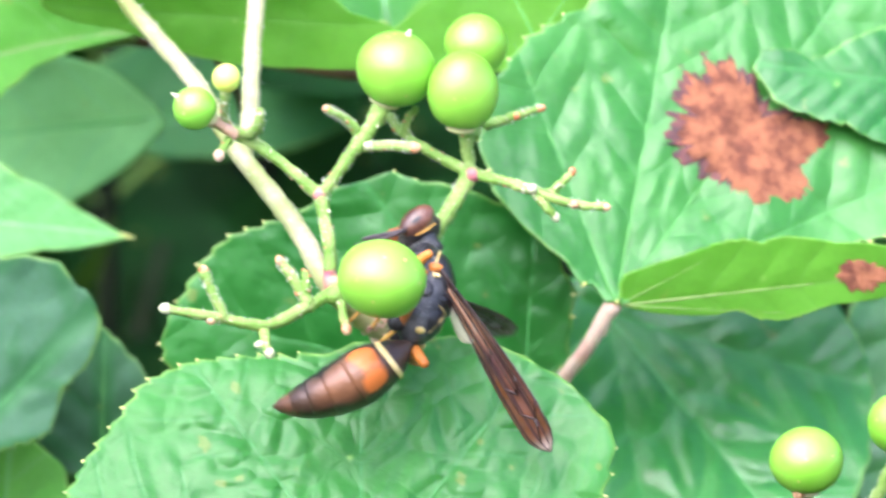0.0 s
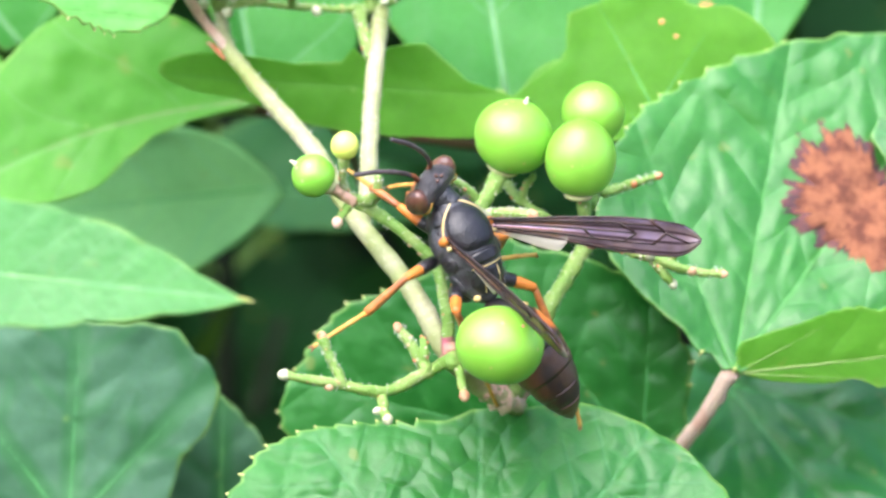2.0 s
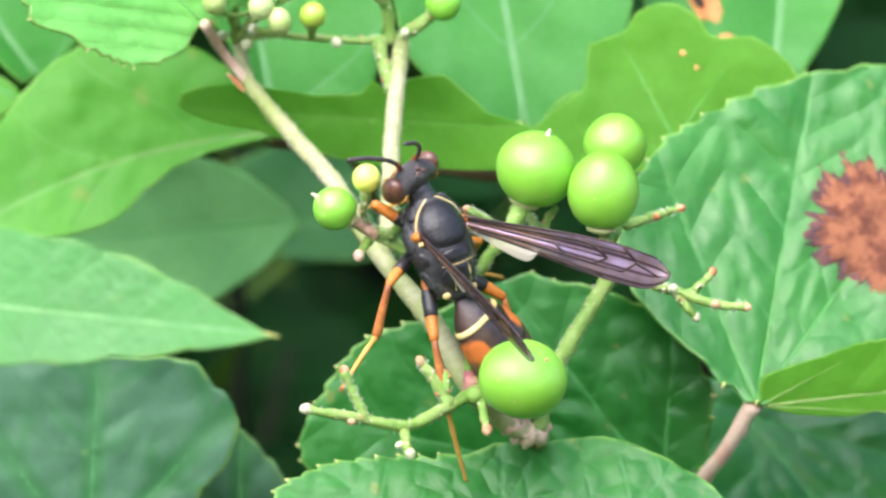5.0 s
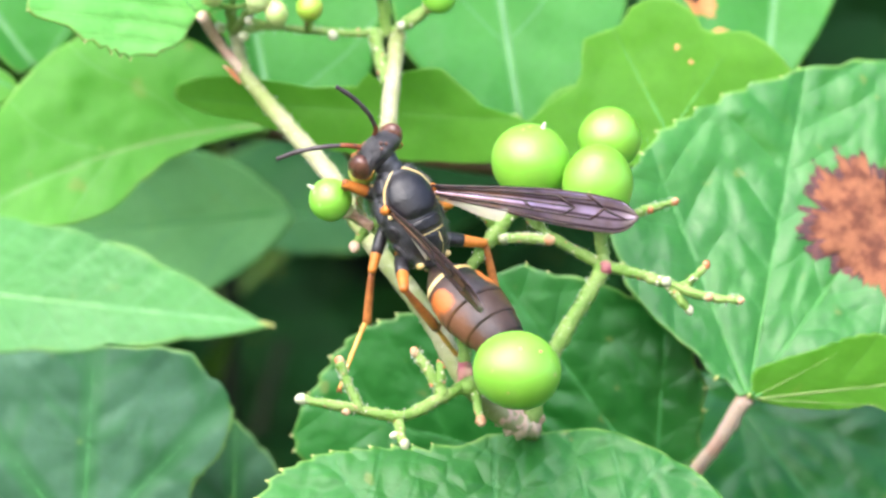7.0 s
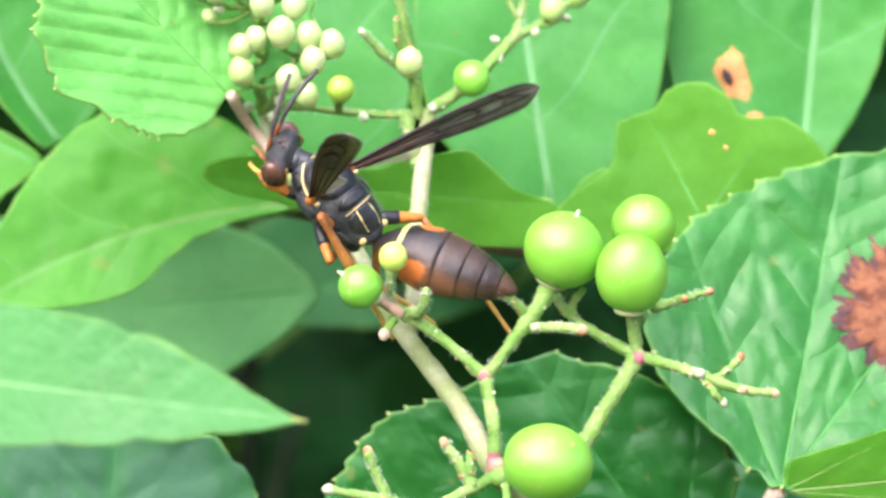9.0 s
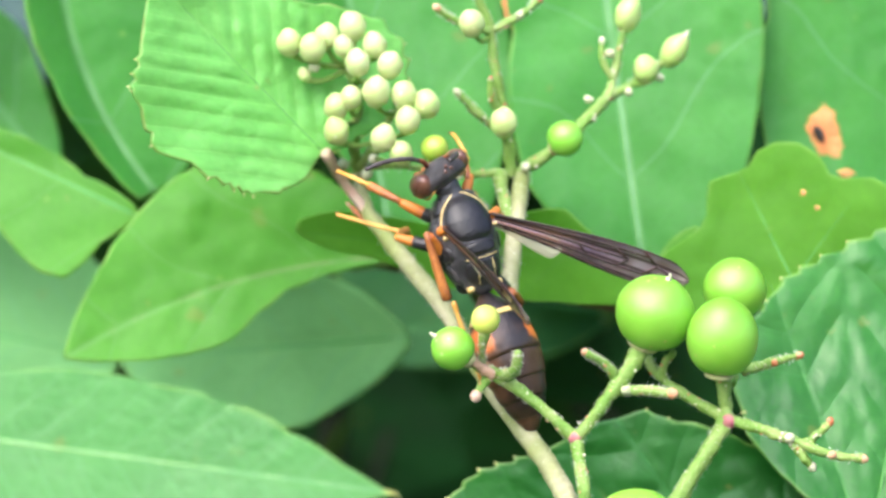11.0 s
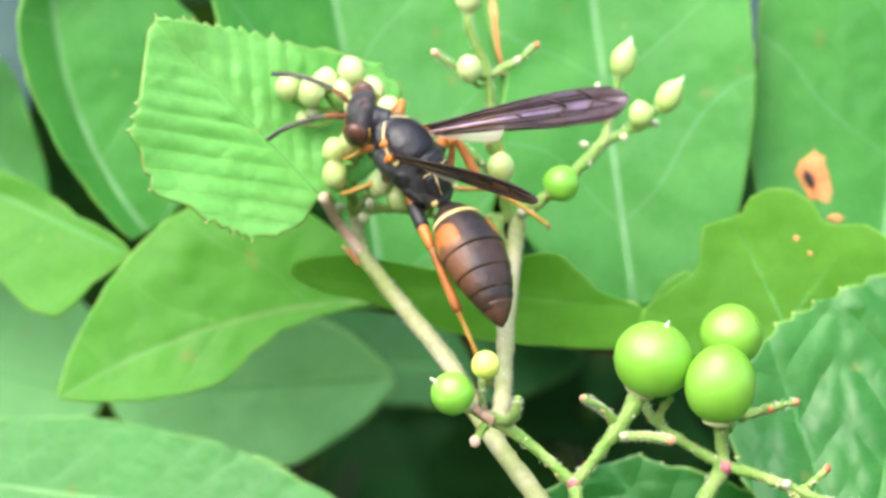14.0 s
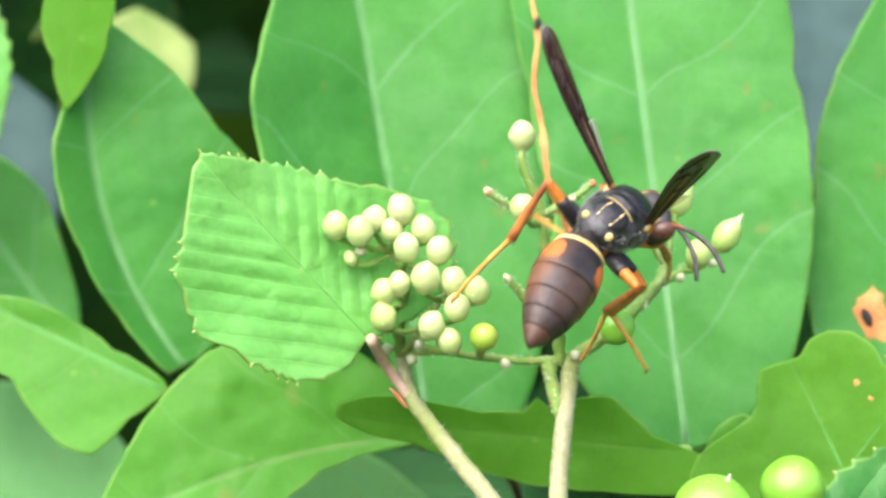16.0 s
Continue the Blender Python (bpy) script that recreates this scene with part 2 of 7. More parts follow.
M_STEM_PINK = plain("stem_pinkish", (0.56, 0.34, 0.25), (0.62, 0.49, 0.37), 240, 0.55, relief=0.5, soft=0.1)
M_STEM_PURPLE = plain("stem_purple_joint", (0.44, 0.10, 0.16), (0.50, 0.33, 0.20), 420, 0.55, relief=0.5)
M_SCAR = plain("twig_scar", (0.50, 0.16, 0.06), (0.62, 0.44, 0.26), 700, 0.6)
M_WHITE_TIP = plain("pale_twig_tip", (0.46, 0.50, 0.28), (0.68, 0.67, 0.48), 600, 0.5)
M_TWIG = plain("brown_twig", (0.10, 0.055, 0.022), (0.17, 0.11, 0.045), 120, 0.7, relief=0.6)
# Bark coloured near-black: gloom of the gaps is put into the branches.
M_BARK = plain("branch_bark", (0.008, 0.014, 0.006), (0.020, 0.026, 0.012), 60, 0.85, relief=0.8, spec=0.15)
M_GRASS = plain("grass", (0.035, 0.10, 0.018), (0.070, 0.16, 0.035), 9, 0.6)
M_HAIR = plain("stem_down", (0.70, 0.72, 0.55), (0.80, 0.80, 0.68), 400, 0.6)
M_BERRY = berry_material("berry_skin", (0.175, 0.440, 0.026), (0.230, 0.510, 0.050), (0.56, 0.50, 0.18), 0.32)
M_BERRY_SMALL = berry_material("berry_skin_young", (0.165, 0.470, 0.030), (0.230, 0.540, 0.055), (0.48, 0.68, 0.24))
M_BERRY_OLIVE = berry_material("berry_skin_olive", (0.24, 0.42, 0.030), (0.36, 0.48, 0.06), (0.46, 0.26, 0.10), 0.36)
M_BERRY_YELLOW = berry_material("berry_skin_yellow", (0.52, 0.60, 0.06), (0.62, 0.68, 0.14), (0.75, 0.78, 0.4), 0.4)
M_BUD = berry_material("bud_skin", (0.39, 0.50, 0.15), (0.52, 0.59, 0.28), (0.74, 0.78, 0.52), 0.45)
M_BUD_GREEN = berry_material("bud_skin_green", (0.36, 0.52, 0.12), (0.50, 0.62, 0.25), (0.75, 0.80, 0.45), 0.45)
M_CALYX = plain("calyx", (0.48, 0.52, 0.20), (0.60, 0.56, 0.34), 700, 0.6)
M_SOIL = plain("soil", (0.022, 0.034, 0.010), (0.036, 0.055, 0.016), 14, 0.9, relief=0.8, size=0.01)
# Backdrop shell: the hedge's inner shade is put into this near-black green.
M_DEEP = plain("hedge_shade_sheet", (0.003, 0.012, 0.004), (0.008, 0.030, 0.010), 22, 0.7, relief=0.6, size=0.01)
# Near-black leaves: lack of light deep in the thicket is put into their colour.
M_UNDER = leaf_material("undergrowth_leaf_gloom", (0.002, 0.018, 0.003), (0.0045, 0.034, 0.0065), (0.016, 0.08, 0.016), 8.0, rough=0.7, through=0.15, relief=0.2, spec=0.1)
# Pale blue-grey distance in the gaps, put into the colour of added sheets.
M_PALE_FAR = plain("distant_pale_tone", (0.040, 0.080, 0.078), (0.065, 0.118, 0.108), 40, 0.7, spec=0.2)
M_STRAW_FAR = plain("distant_straw", (0.15, 0.24, 0.06), (0.26, 0.32, 0.11), 60, 0.7, spec=0.2)


def wasp_materials():
    made = {}
    made["black"] = plain("wasp_black", (0.010, 0.009, 0.011), (0.026, 0.023, 0.027), 500, 0.32, relief=0.45, spec=0.5, coat=0.08)
    made["grey"] = plain("wasp_grey_down", (0.016, 0.016, 0.019), (0.085, 0.083, 0.094), 420, 0.38, relief=0.6, spec=0.6)
    made["head"] = plain("wasp_head", (0.022, 0.019, 0.021), (0.085, 0.072, 0.074), 600, 0.42, relief=0.9, spec=0.6)
    made["eye"] = plain("wasp_eye", (0.060, 0.022, 0.016), (0.170, 0.075, 0.048), 520, 0.28, relief=0.1, spec=0.6)
    made["face"] = plain("wasp_face", (0.22, 0.055, 0.020), (0.34, 0.12, 0.04), 500, 0.4)
    made["orange"] = plain("wasp_orange", (0.34, 0.075, 0.010), (0.60, 0.205, 0.030), 420, 0.4, relief=0.4, lo=0.3, hi=0.6)
    made["yellow"] = plain("wasp_yellow", (0.66, 0.47, 0.16), (0.78, 0.62, 0.30), 600, 0.4)
    made["tibia"] = plain("wasp_shin", (0.20, 0.055, 0.018), (0.50, 0.185, 0.045), 380, 0.4, relief=0.4, lo=0.3, hi=0.65)
    made["tarsus"] = plain("wasp_tarsus", (0.58, 0.28, 0.045), (0.70, 0.42, 0.10), 700, 0.42)
    made["antenna"] = plain("wasp_antenna", (0.045, 0.034, 0.036), (0.110, 0.085, 0.085), 900, 0.5)
    m, nt, bsdf, out = shader("wasp_abdomen")
    tc = nt.nodes.new("ShaderNodeTexCoord")
    sep = nt.nodes.new("ShaderNodeSeparateXYZ")
    nt.links.new(tc.outputs["Object"], sep.inputs[0])
    wob = maths(nt, "MULTIPLY", maths(nt, "SUBTRACT", grain(nt, 700, 3), 0.5), 0.0012)
    wide = maths(nt, "ADD", maths(nt, "ABSOLUTE", sep.outputs[1]), wob)
    col = blend(nt, ramp(nt, grain(nt, 420, 3), 0.35, 0.7), (0.010, 0.009, 0.010), (0.030, 0.026, 0.026))
    col = blend(nt, maths(nt, "MULTIPLY", ramp(nt, grain(nt, 260, 3), 0.44, 0.64), 0.42), col, (0.095, 0.045, 0.020))
    flank = maths(nt, "MULTIPLY", ramp(nt, wide, 0.0014, 0.0029), ramp(nt, sep.outputs[0], 0.0032, 0.0052))
    flank = maths(nt, "MULTIPLY", flank, maths(nt, "SUBTRACT", 1.0, ramp(nt, sep.outputs[0], 0.0088, 0.0104)))
    col = blend(nt, maths(nt, "MULTIPLY", flank, 0.70), col, (0.230, 0.098, 0.042))
    ex = maths(nt, "POWER", maths(nt, "DIVIDE", maths(nt, "SUBTRACT", sep.outputs[0], 0.0042), 0.0014), 2.0)
    ey = maths(nt, "POWER", maths(nt, "DIVIDE", maths(nt, "SUBTRACT", wide, 0.0023), 0.0009), 2.0)
    spot = maths(nt, "SUBTRACT", 1.0, ramp(nt, maths(nt, "ADD", ex, ey), 0.35, 1.0))
    col = blend(nt, maths(nt, "MULTIPLY", spot, 0.92), col, (0.56, 0.155, 0.030))
    nt.links.new(col, bsdf.inputs["Base Color"])
    bsdf.inputs["Roughness"].default_value = 0.40
    bsdf.inputs["Specular IOR Level"].default_value = 0.55
    bsdf.inputs["Specular Tint"].default_value = (0.98, 0.88, 0.90, 1)
    bumped(nt, bsdf, grain(nt, 2600, 2), 0.25, 0.0002)
    made["abdomen"] = m
    made["band"] = plain("wasp_pale_band", (0.09, 0.068, 0.045), (0.19, 0.145, 0.10), 500, 0.45)
    made["down"] = plain("wasp_down", (0.22, 0.21, 0.20), (0.34, 0.32, 0.30), 500, 0.6)
    made["tip"] = plain("wasp_abdomen_tip", (0.055, 0.026, 0.016), (0.130, 0.058, 0.030), 500, 0.4)
    # One pigment in two tones: how light falls on each wing is put into its colour.
    for key, name, gloss, dusk, dawn in (("wing", "wasp_wing_sheen_lit", 0.46, (0.120, 0.078, 0.080), (0.240, 0.172, 0.192)), ("unlit_wing", "wasp_wing_sheen_off", 0.15, (0.075, 0.028, 0.010), (0.170, 0.066, 0.020))):
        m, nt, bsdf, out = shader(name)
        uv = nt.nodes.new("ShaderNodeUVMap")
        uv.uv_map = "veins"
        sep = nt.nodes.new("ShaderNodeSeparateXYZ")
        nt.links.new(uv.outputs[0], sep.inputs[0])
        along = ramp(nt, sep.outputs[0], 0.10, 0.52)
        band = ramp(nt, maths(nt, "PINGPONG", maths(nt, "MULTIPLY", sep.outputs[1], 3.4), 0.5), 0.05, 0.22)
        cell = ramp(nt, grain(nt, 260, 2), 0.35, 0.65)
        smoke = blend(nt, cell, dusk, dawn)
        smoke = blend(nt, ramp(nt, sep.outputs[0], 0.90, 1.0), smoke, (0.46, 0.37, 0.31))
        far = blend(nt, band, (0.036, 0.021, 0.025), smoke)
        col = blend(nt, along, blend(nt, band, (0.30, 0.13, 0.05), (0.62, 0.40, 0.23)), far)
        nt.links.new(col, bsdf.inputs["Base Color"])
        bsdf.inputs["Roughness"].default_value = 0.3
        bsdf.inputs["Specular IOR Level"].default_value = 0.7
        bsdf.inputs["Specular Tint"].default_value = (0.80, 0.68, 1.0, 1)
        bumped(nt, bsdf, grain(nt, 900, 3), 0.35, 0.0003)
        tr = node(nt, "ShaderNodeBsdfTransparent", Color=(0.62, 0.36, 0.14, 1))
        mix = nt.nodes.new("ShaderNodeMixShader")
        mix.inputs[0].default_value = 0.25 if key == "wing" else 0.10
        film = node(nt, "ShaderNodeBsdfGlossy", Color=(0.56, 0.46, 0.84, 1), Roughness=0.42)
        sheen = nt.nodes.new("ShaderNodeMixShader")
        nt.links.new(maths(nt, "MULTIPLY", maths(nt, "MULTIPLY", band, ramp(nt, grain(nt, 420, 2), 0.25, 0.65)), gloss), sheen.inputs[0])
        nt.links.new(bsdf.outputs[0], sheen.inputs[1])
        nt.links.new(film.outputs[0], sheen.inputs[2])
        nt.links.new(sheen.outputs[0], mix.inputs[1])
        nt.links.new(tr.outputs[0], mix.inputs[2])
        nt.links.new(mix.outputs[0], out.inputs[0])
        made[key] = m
    made["vein"] = plain("wasp_wing_vein", (0.016, 0.008, 0.008), (0.05, 0.02, 0.016), 900, 0.4)
    m, nt, bsdf, out = shader("wasp_hind_wing")
    bsdf.inputs["Base Color"].default_value = (0.74, 0.70, 0.62, 1)
    bsdf.inputs["Roughness"].default_value = 0.28
    bumped(nt, bsdf, grain(nt, 1200, 3), 0.4, 0.0003)
    tr = node(nt, "ShaderNodeBsdfTransparent", Color=(0.95, 0.90, 0.80, 1))
    mix = nt.nodes.new("ShaderNodeMixShader")
    mix.inputs[0].default_value = 0.62
    nt.links.new(bsdf.outputs[0], mix.inputs[1])
    nt.links.new(tr.outputs[0], mix.inputs[2])
    nt.links.new(mix.outputs[0], out.inputs[0])
    made["hind_wing"] = m
    return made


# ---------------------------------------------------------------- building helpers
def thing(name, at, label, category, group="", kind=""):
    ob = new(name)
    ob.empty_display_size = 0.002
    ob.location = Vector(at) * MM
    ob["at"] = tuple(float(v) for v in at)
    return tagged(ob, label, category, group, kind)


def part(name, bm, material, parent, label="", smooth=True, uvs=None):
    """Links a bmesh, in millimetres of the place, as one mesh under a thing or a part."""
    root = parent
    while "at" not in root:
        root = root.parent
    at = Vector(root["at"])
    for v in bm.verts:
        v.co = (v.co - at) * MM
    me = bpy.data.meshes.new(name)
    bm.to_mesh(me)
    bm.free()
    if smooth:
        me.shade_smooth()
    me.materials.append(material)
    ob = new(name, me)
    ob.parent = parent
    return tagged(ob, label)


def spline(points, steps):
    """A smooth line through the points."""
    pts = [Vector(p) for p in points]
    if len(pts) == 2:
        return [pts[0].lerp(pts[1], i / steps) for i in range(steps + 1)]
    ext = [pts[0] * 2 - pts[1], *pts, pts[-1] * 2 - pts[-2]]
    line = []
    for i in range(1, len(ext) - 2):
        p0, p1, p2, p3 = ext[i - 1:i + 3]
        for k in range(steps):
            s = k / steps
            line.append(0.5 * (2 * p1 + (p2 - p0) * s + (2 * p0 - 5 * p1 + 4 * p2 - p3) * s * s + (3 * p1 - p0 - 3 * p2 + p3) * s ** 3))
    line.append(pts[-1])
    return line


def tube(bm, points, radii, steps=5, sides=12, rough=0.0, seed=0):
    """A round, capped stalk along a smooth line; radii are spread along it."""
    line = spline(points, steps)
    n = len(line)
    rings, up = [], Vector((0.3, -1, 0.2)).normalized()
    for i, p in enumerate(line):
        d = (line[min(i + 1, n - 1)] - line[max(i - 1, 0)]).normalized()
        a = (up - d * up.dot(d)).normalized()
        b = d.cross(a)
        f = i / (n - 1) * (len(radii) - 1)
        k = min(int(f), len(radii) - 2)
        r = radii[k] + (radii[k + 1] - radii[k]) * (f - k)
        ring = []
        for s in range(sides):
            w = 2 * math.pi * s / sides
            o = a * math.cos(w) + b * math.sin(w)
            g = p + o * r
            q = r * (1 + rough * (0.7 * noise.noise(g * 0.8 + Vector((seed, 0, 0))) + 0.9 * noise.noise(g * 2.2)))
            ring.append(bm.verts.new(p + o * q))
        rings.append(ring)
    for r0, r1 in zip(rings, rings[1:]):
        for s in range(sides):
            bm.faces.new((r0[s], r0[(s + 1) % sides], r1[(s + 1) % sides], r1[s]))
    for ring, p, sign in ((rings[0], line[0], -1), (rings[-1], line[-1], 1)):
        d = (line[1] - line[0]).normalized() if sign < 0 else (line[-1] - line[-2]).normalized()
        top = bm.verts.new(p + d * sign * radii[0 if sign < 0 else -1] * 0.5)
        for s in range(sides):
            e = (ring[s], ring[(s + 1) % sides], top) if sign > 0 else (ring[(s + 1) % sides], ring[s], top)
            bm.faces.new(e)
    return bm


def blob(bm, at, radii, axis=(0, 0, 1), segments=20, rings=14, taper=0.0, dent=0.0):
    """A rounded body along an axis; taper draws the upper end in, dent sinks the lower pole."""
    turn = Vector((0, 0, 1)).rotation_difference(Vector(axis)).to_matrix()
    grid = []
    for i in range(rings + 1):
        a = math.pi * i / rings
        z = math.cos(a)
        k = 1 - taper * max(z, 0) ** 2
        zz = z * radii[2] + (dent * radii[2] * math.exp(-((a - math.pi) / 0.45) ** 2))
        row = []
        for s in range(1 if i in (0, rings) else segments):
            w = 2 * math.pi * s / segments
            p = Vector((math.sin(a) * math.cos(w) * radii[0] * k, math.sin(a) * math.sin(w) * radii[1] * k, zz))
            row.append(bm.verts.new(turn @ p + Vector(at)))
        grid.append(row)
    for i in range(rings):
        r0, r1 = grid[i], grid[i + 1]
        for s in range(segments):
            e = (s + 1) % segments
            if len(r0) == 1:
                bm.faces.new((r0[0], r1[s], r1[e]))
            elif len(r1) == 1:
                bm.faces.new((r0[s], r1[0], r0[e]))
            else:
                bm.faces.new((r0[s], r1[s], r1[e], r0[e]))
    return bm


# ---------------------------------------------------------------- leaves
class Blade:
    """A leaf sheet over the upright plane: depth follows a slope, a fold at the main vein, ripples and quilting."""

    def __init__(self, c, slope, base, tip, outline, style="pinnate", spacing=4.0, pucker=0.25, fold=0.15, droop=0.0, ripple=0.0, seed=1, rays=(0, 38, -38, 80, -80), edge_curl=0.0, bow=0.0, quilt=(0.0, 2.5), tilt=0.0, lean=0.9):
        self.bow, self.quilt, self.tilt, self.lean = bow, quilt, tilt, lean
        self.c, self.slope, self.outline, self.style = Vector(c), slope, outline, style
        self.base, self.tip = Vector(base), Vector(tip)
        self.axis = (self.tip - self.base).normalized()
        self.length = (self.tip - self.base).length
        self.spacing, self.pucker, self.fold, self.droop, self.ripple, self.seed, self.rays, self.edge_curl = spacing, pucker, fold, droop, ripple, seed, rays, edge_curl

    def radius(self, deg):
        pts = self.outline
        n = len(pts)
        deg = deg % 360
        for i in range(n):
            a0, r0 = pts[i]
            a1, r1 = pts[(i + 1) % n]
            if i == n - 1:
                a1 += 360
                if deg < pts[0][0]:
                    deg += 360
            if a0 <= deg <= a1:
                f = (deg - a0) / max(a1 - a0, 1e-6)
                x0, x1 = Vector((math.cos(radians(a0)), math.sin(radians(a0)))) * r0, Vector((math.cos(radians(a1)), math.sin(radians(a1)))) * r1
                # straight chord between neighbours, eased outwards a little
                w = radians(a0 + (a1 - a0) * f)
                d = x1 - x0
                den = math.cos(w) * d.y - math.sin(w) * d.x
                chord = (x0.x * d.y - x0.y * d.x) / den if abs(den) > 1e-6 else r0 + (r1 - r0) * f
                arc = r0 + (r1 - r0) * f
                return 0.55 * chord + 0.45 * arc
        return pts[0][1]

    def veins(self, x, z):
        """Millimetres along the side-vein family, and away from the nearest main vein."""
        d = Vector((x, z)) - self.base
        p, q = d.dot(self.axis), d.x * -self.axis.y + d.y * self.axis.x
        if self.style == "palmate":
            r, w = d.length, math.degrees(math.atan2(q, p))
            gaps = sorted((abs((w - k + 180) % 360 - 180), k) for k in self.rays)
            dw = radians((w - gaps[0][1] + 180) % 360 - 180)
            p, q = r * math.cos(dw), r * math.sin(dw)
            apart = min(1.0, radians(gaps[1][0] - gaps[0][0]) * r / 2.2)
            return p - 0.75 * abs(q), abs(q), apart * apart * (3 - 2 * apart)
        s = min(1.0, max(0.0, p / self.length))
        q -= self.bow * 4 * s * (1 - s)
        bend = self.lean * abs(q) - 0.012 * q * q
        return p - bend, abs(q), 1.0

    def depth(self, x, z, rel):
        u, v, clear = self.veins(x, z)
        y = self.slope[0] * x + self.slope[1] * z
        u += 0.35 * self.spacing * noise.noise(Vector((x * 0.09, z * 0.09, self.seed)))
        f = (u / self.spacing) % 1.0
        y -= self.pucker * (math.sin(math.pi * f) ** 1.25) * min(1, v / 1.5) * (1 - 0.6 * rel) * clear
        y -= self.fold * v
        if self.tilt:
            # one half of the blade turned further than the other
            d = Vector((x, z)) - self.base
            q = d.x * -self.axis.y + d.y * self.axis.x
            s = min(1.0, max(0.0, d.dot(self.axis) / self.length))
            y -= self.tilt * max(0.0, q - self.bow * 4 * s * (1 - s))
        if self.quilt[0]:
            near = noise.voronoi(Vector((x / self.quilt[1] + self.seed, z / self.quilt[1], self.seed * 0.37)))[0]
            y -= self.quilt[0] * min(1.0, 1.6 * (near[1] - near[0])) ** 0.7
        y += self.droop * rel * rel
        y += self.edge_curl * max(0, rel - 0.8) ** 2 * 25
        y += self.ripple * noise.noise(Vector((x * 0.16 + self.seed, z * 0.16, self.seed * 1.7))) * (0.3 + rel)
        y += 0.25 * self.ripple * noise.noise(Vector((x * 0.5 + self.seed, z * 0.5, 4.1)))
        return y

    def point(self, x, z, rel=0.5, lift=0.0):
        return self.c + Vector((x, self.depth(x, z, rel) - lift, z))

    def rim(self, deg, teeth):
        r = self.radius(deg)
        size, amp = teeth
        if amp:
            s = r * radians(deg) / size + 0.35 * noise.noise(Vector((deg * 0.05, self.seed, 0)))
            f = s % 1.0
            r += amp * ((f / 0.75 if f < 0.75 else (1 - f) / 0.25) - 0.5) * 0.7
        r *= 1 + 0.012 * noise.noise(Vector((deg * 0.12, self.seed * 3.1, 1)))
        return r

    def mesh(self, rings=30, around=220, teeth=(2.0, 0.0)):
        bm = bmesh.new()
        layer = bm.loops.layers.uv.new("veins")
        border = bm.loops.layers.uv.new("border")
        mid = bm.verts.new(self.point(0, 0, 0))
        flat = {mid: (0, 0, 0)}
        grid = []
        for i in range(1, rings + 1):
            rel = (i / rings) ** 0.85
            row = []
            for s in range(around):
                deg = 360 * s / around
                smooth = self.radius(deg)
                edge = self.rim(deg, teeth)
                k = max(0, (rel - 0.82) / 0.18)
                r = rel * (smooth + (edge - smooth) * k)
                x, z = r * math.cos(radians(deg)), r * math.sin(radians(deg))
                v = bm.verts.new(self.point(x, z, rel))
                flat[v] = (x, z, (1 - rel) * r)
                row.append(v)
            grid.append(row)
        for s in range(around):
            bm.faces.new((mid, grid[0][(s + 1) % around], grid[0][s]))
        for r0, r1 in zip(grid, grid[1:]):
            for s in range(around):
                e = (s + 1) % around
                bm.faces.new((r0[s], r0[e], r1[e], r1[s]))
        for f in bm.faces:
            for lp in f.loops:
                x, z, inner = flat[lp.vert]
                u, v, clear = self.veins(x, z)
                lp[layer].uv = (u + 0.35 * self.spacing * noise.noise(Vector((x * 0.09, z * 0.09, self.seed))) + 200, v)
                lp[border].uv = (inner, clear)
        return bm

    def ray(self, deg_from_axis, reach, width, lift=0.2):
        """A raised rib from the base along a main vein."""
        bm = bmesh.new()
        a = math.atan2(self.axis.y, self.axis.x) + radians(deg_from_axis)
        pts = []
        for i in range(10):
            r = reach * (0.02 + 0.98 * i / 9)
            s = min(1.0, r / self.length)
            off = self.bow * 4 * s * (1 - s) if deg_from_axis == 0 else 0.0
            x, z = self.base.x + r * math.cos(a) - off * self.axis.y, self.base.y + r * math.sin(a) + off * self.axis.x
            h = math.hypot(x, z)
            rel = min(1.0, h / max(self.radius(math.degrees(math.atan2(z, x))), 0.1))
            pts.append(self.point(x, z, rel, lift * 0.5))
        return tube(bm, pts, [width, width * 0.75, width * 0.45, width * 0.2], steps=3, sides=6)


BRANCHES = (-92, -58, -26, 4, 34, 64)


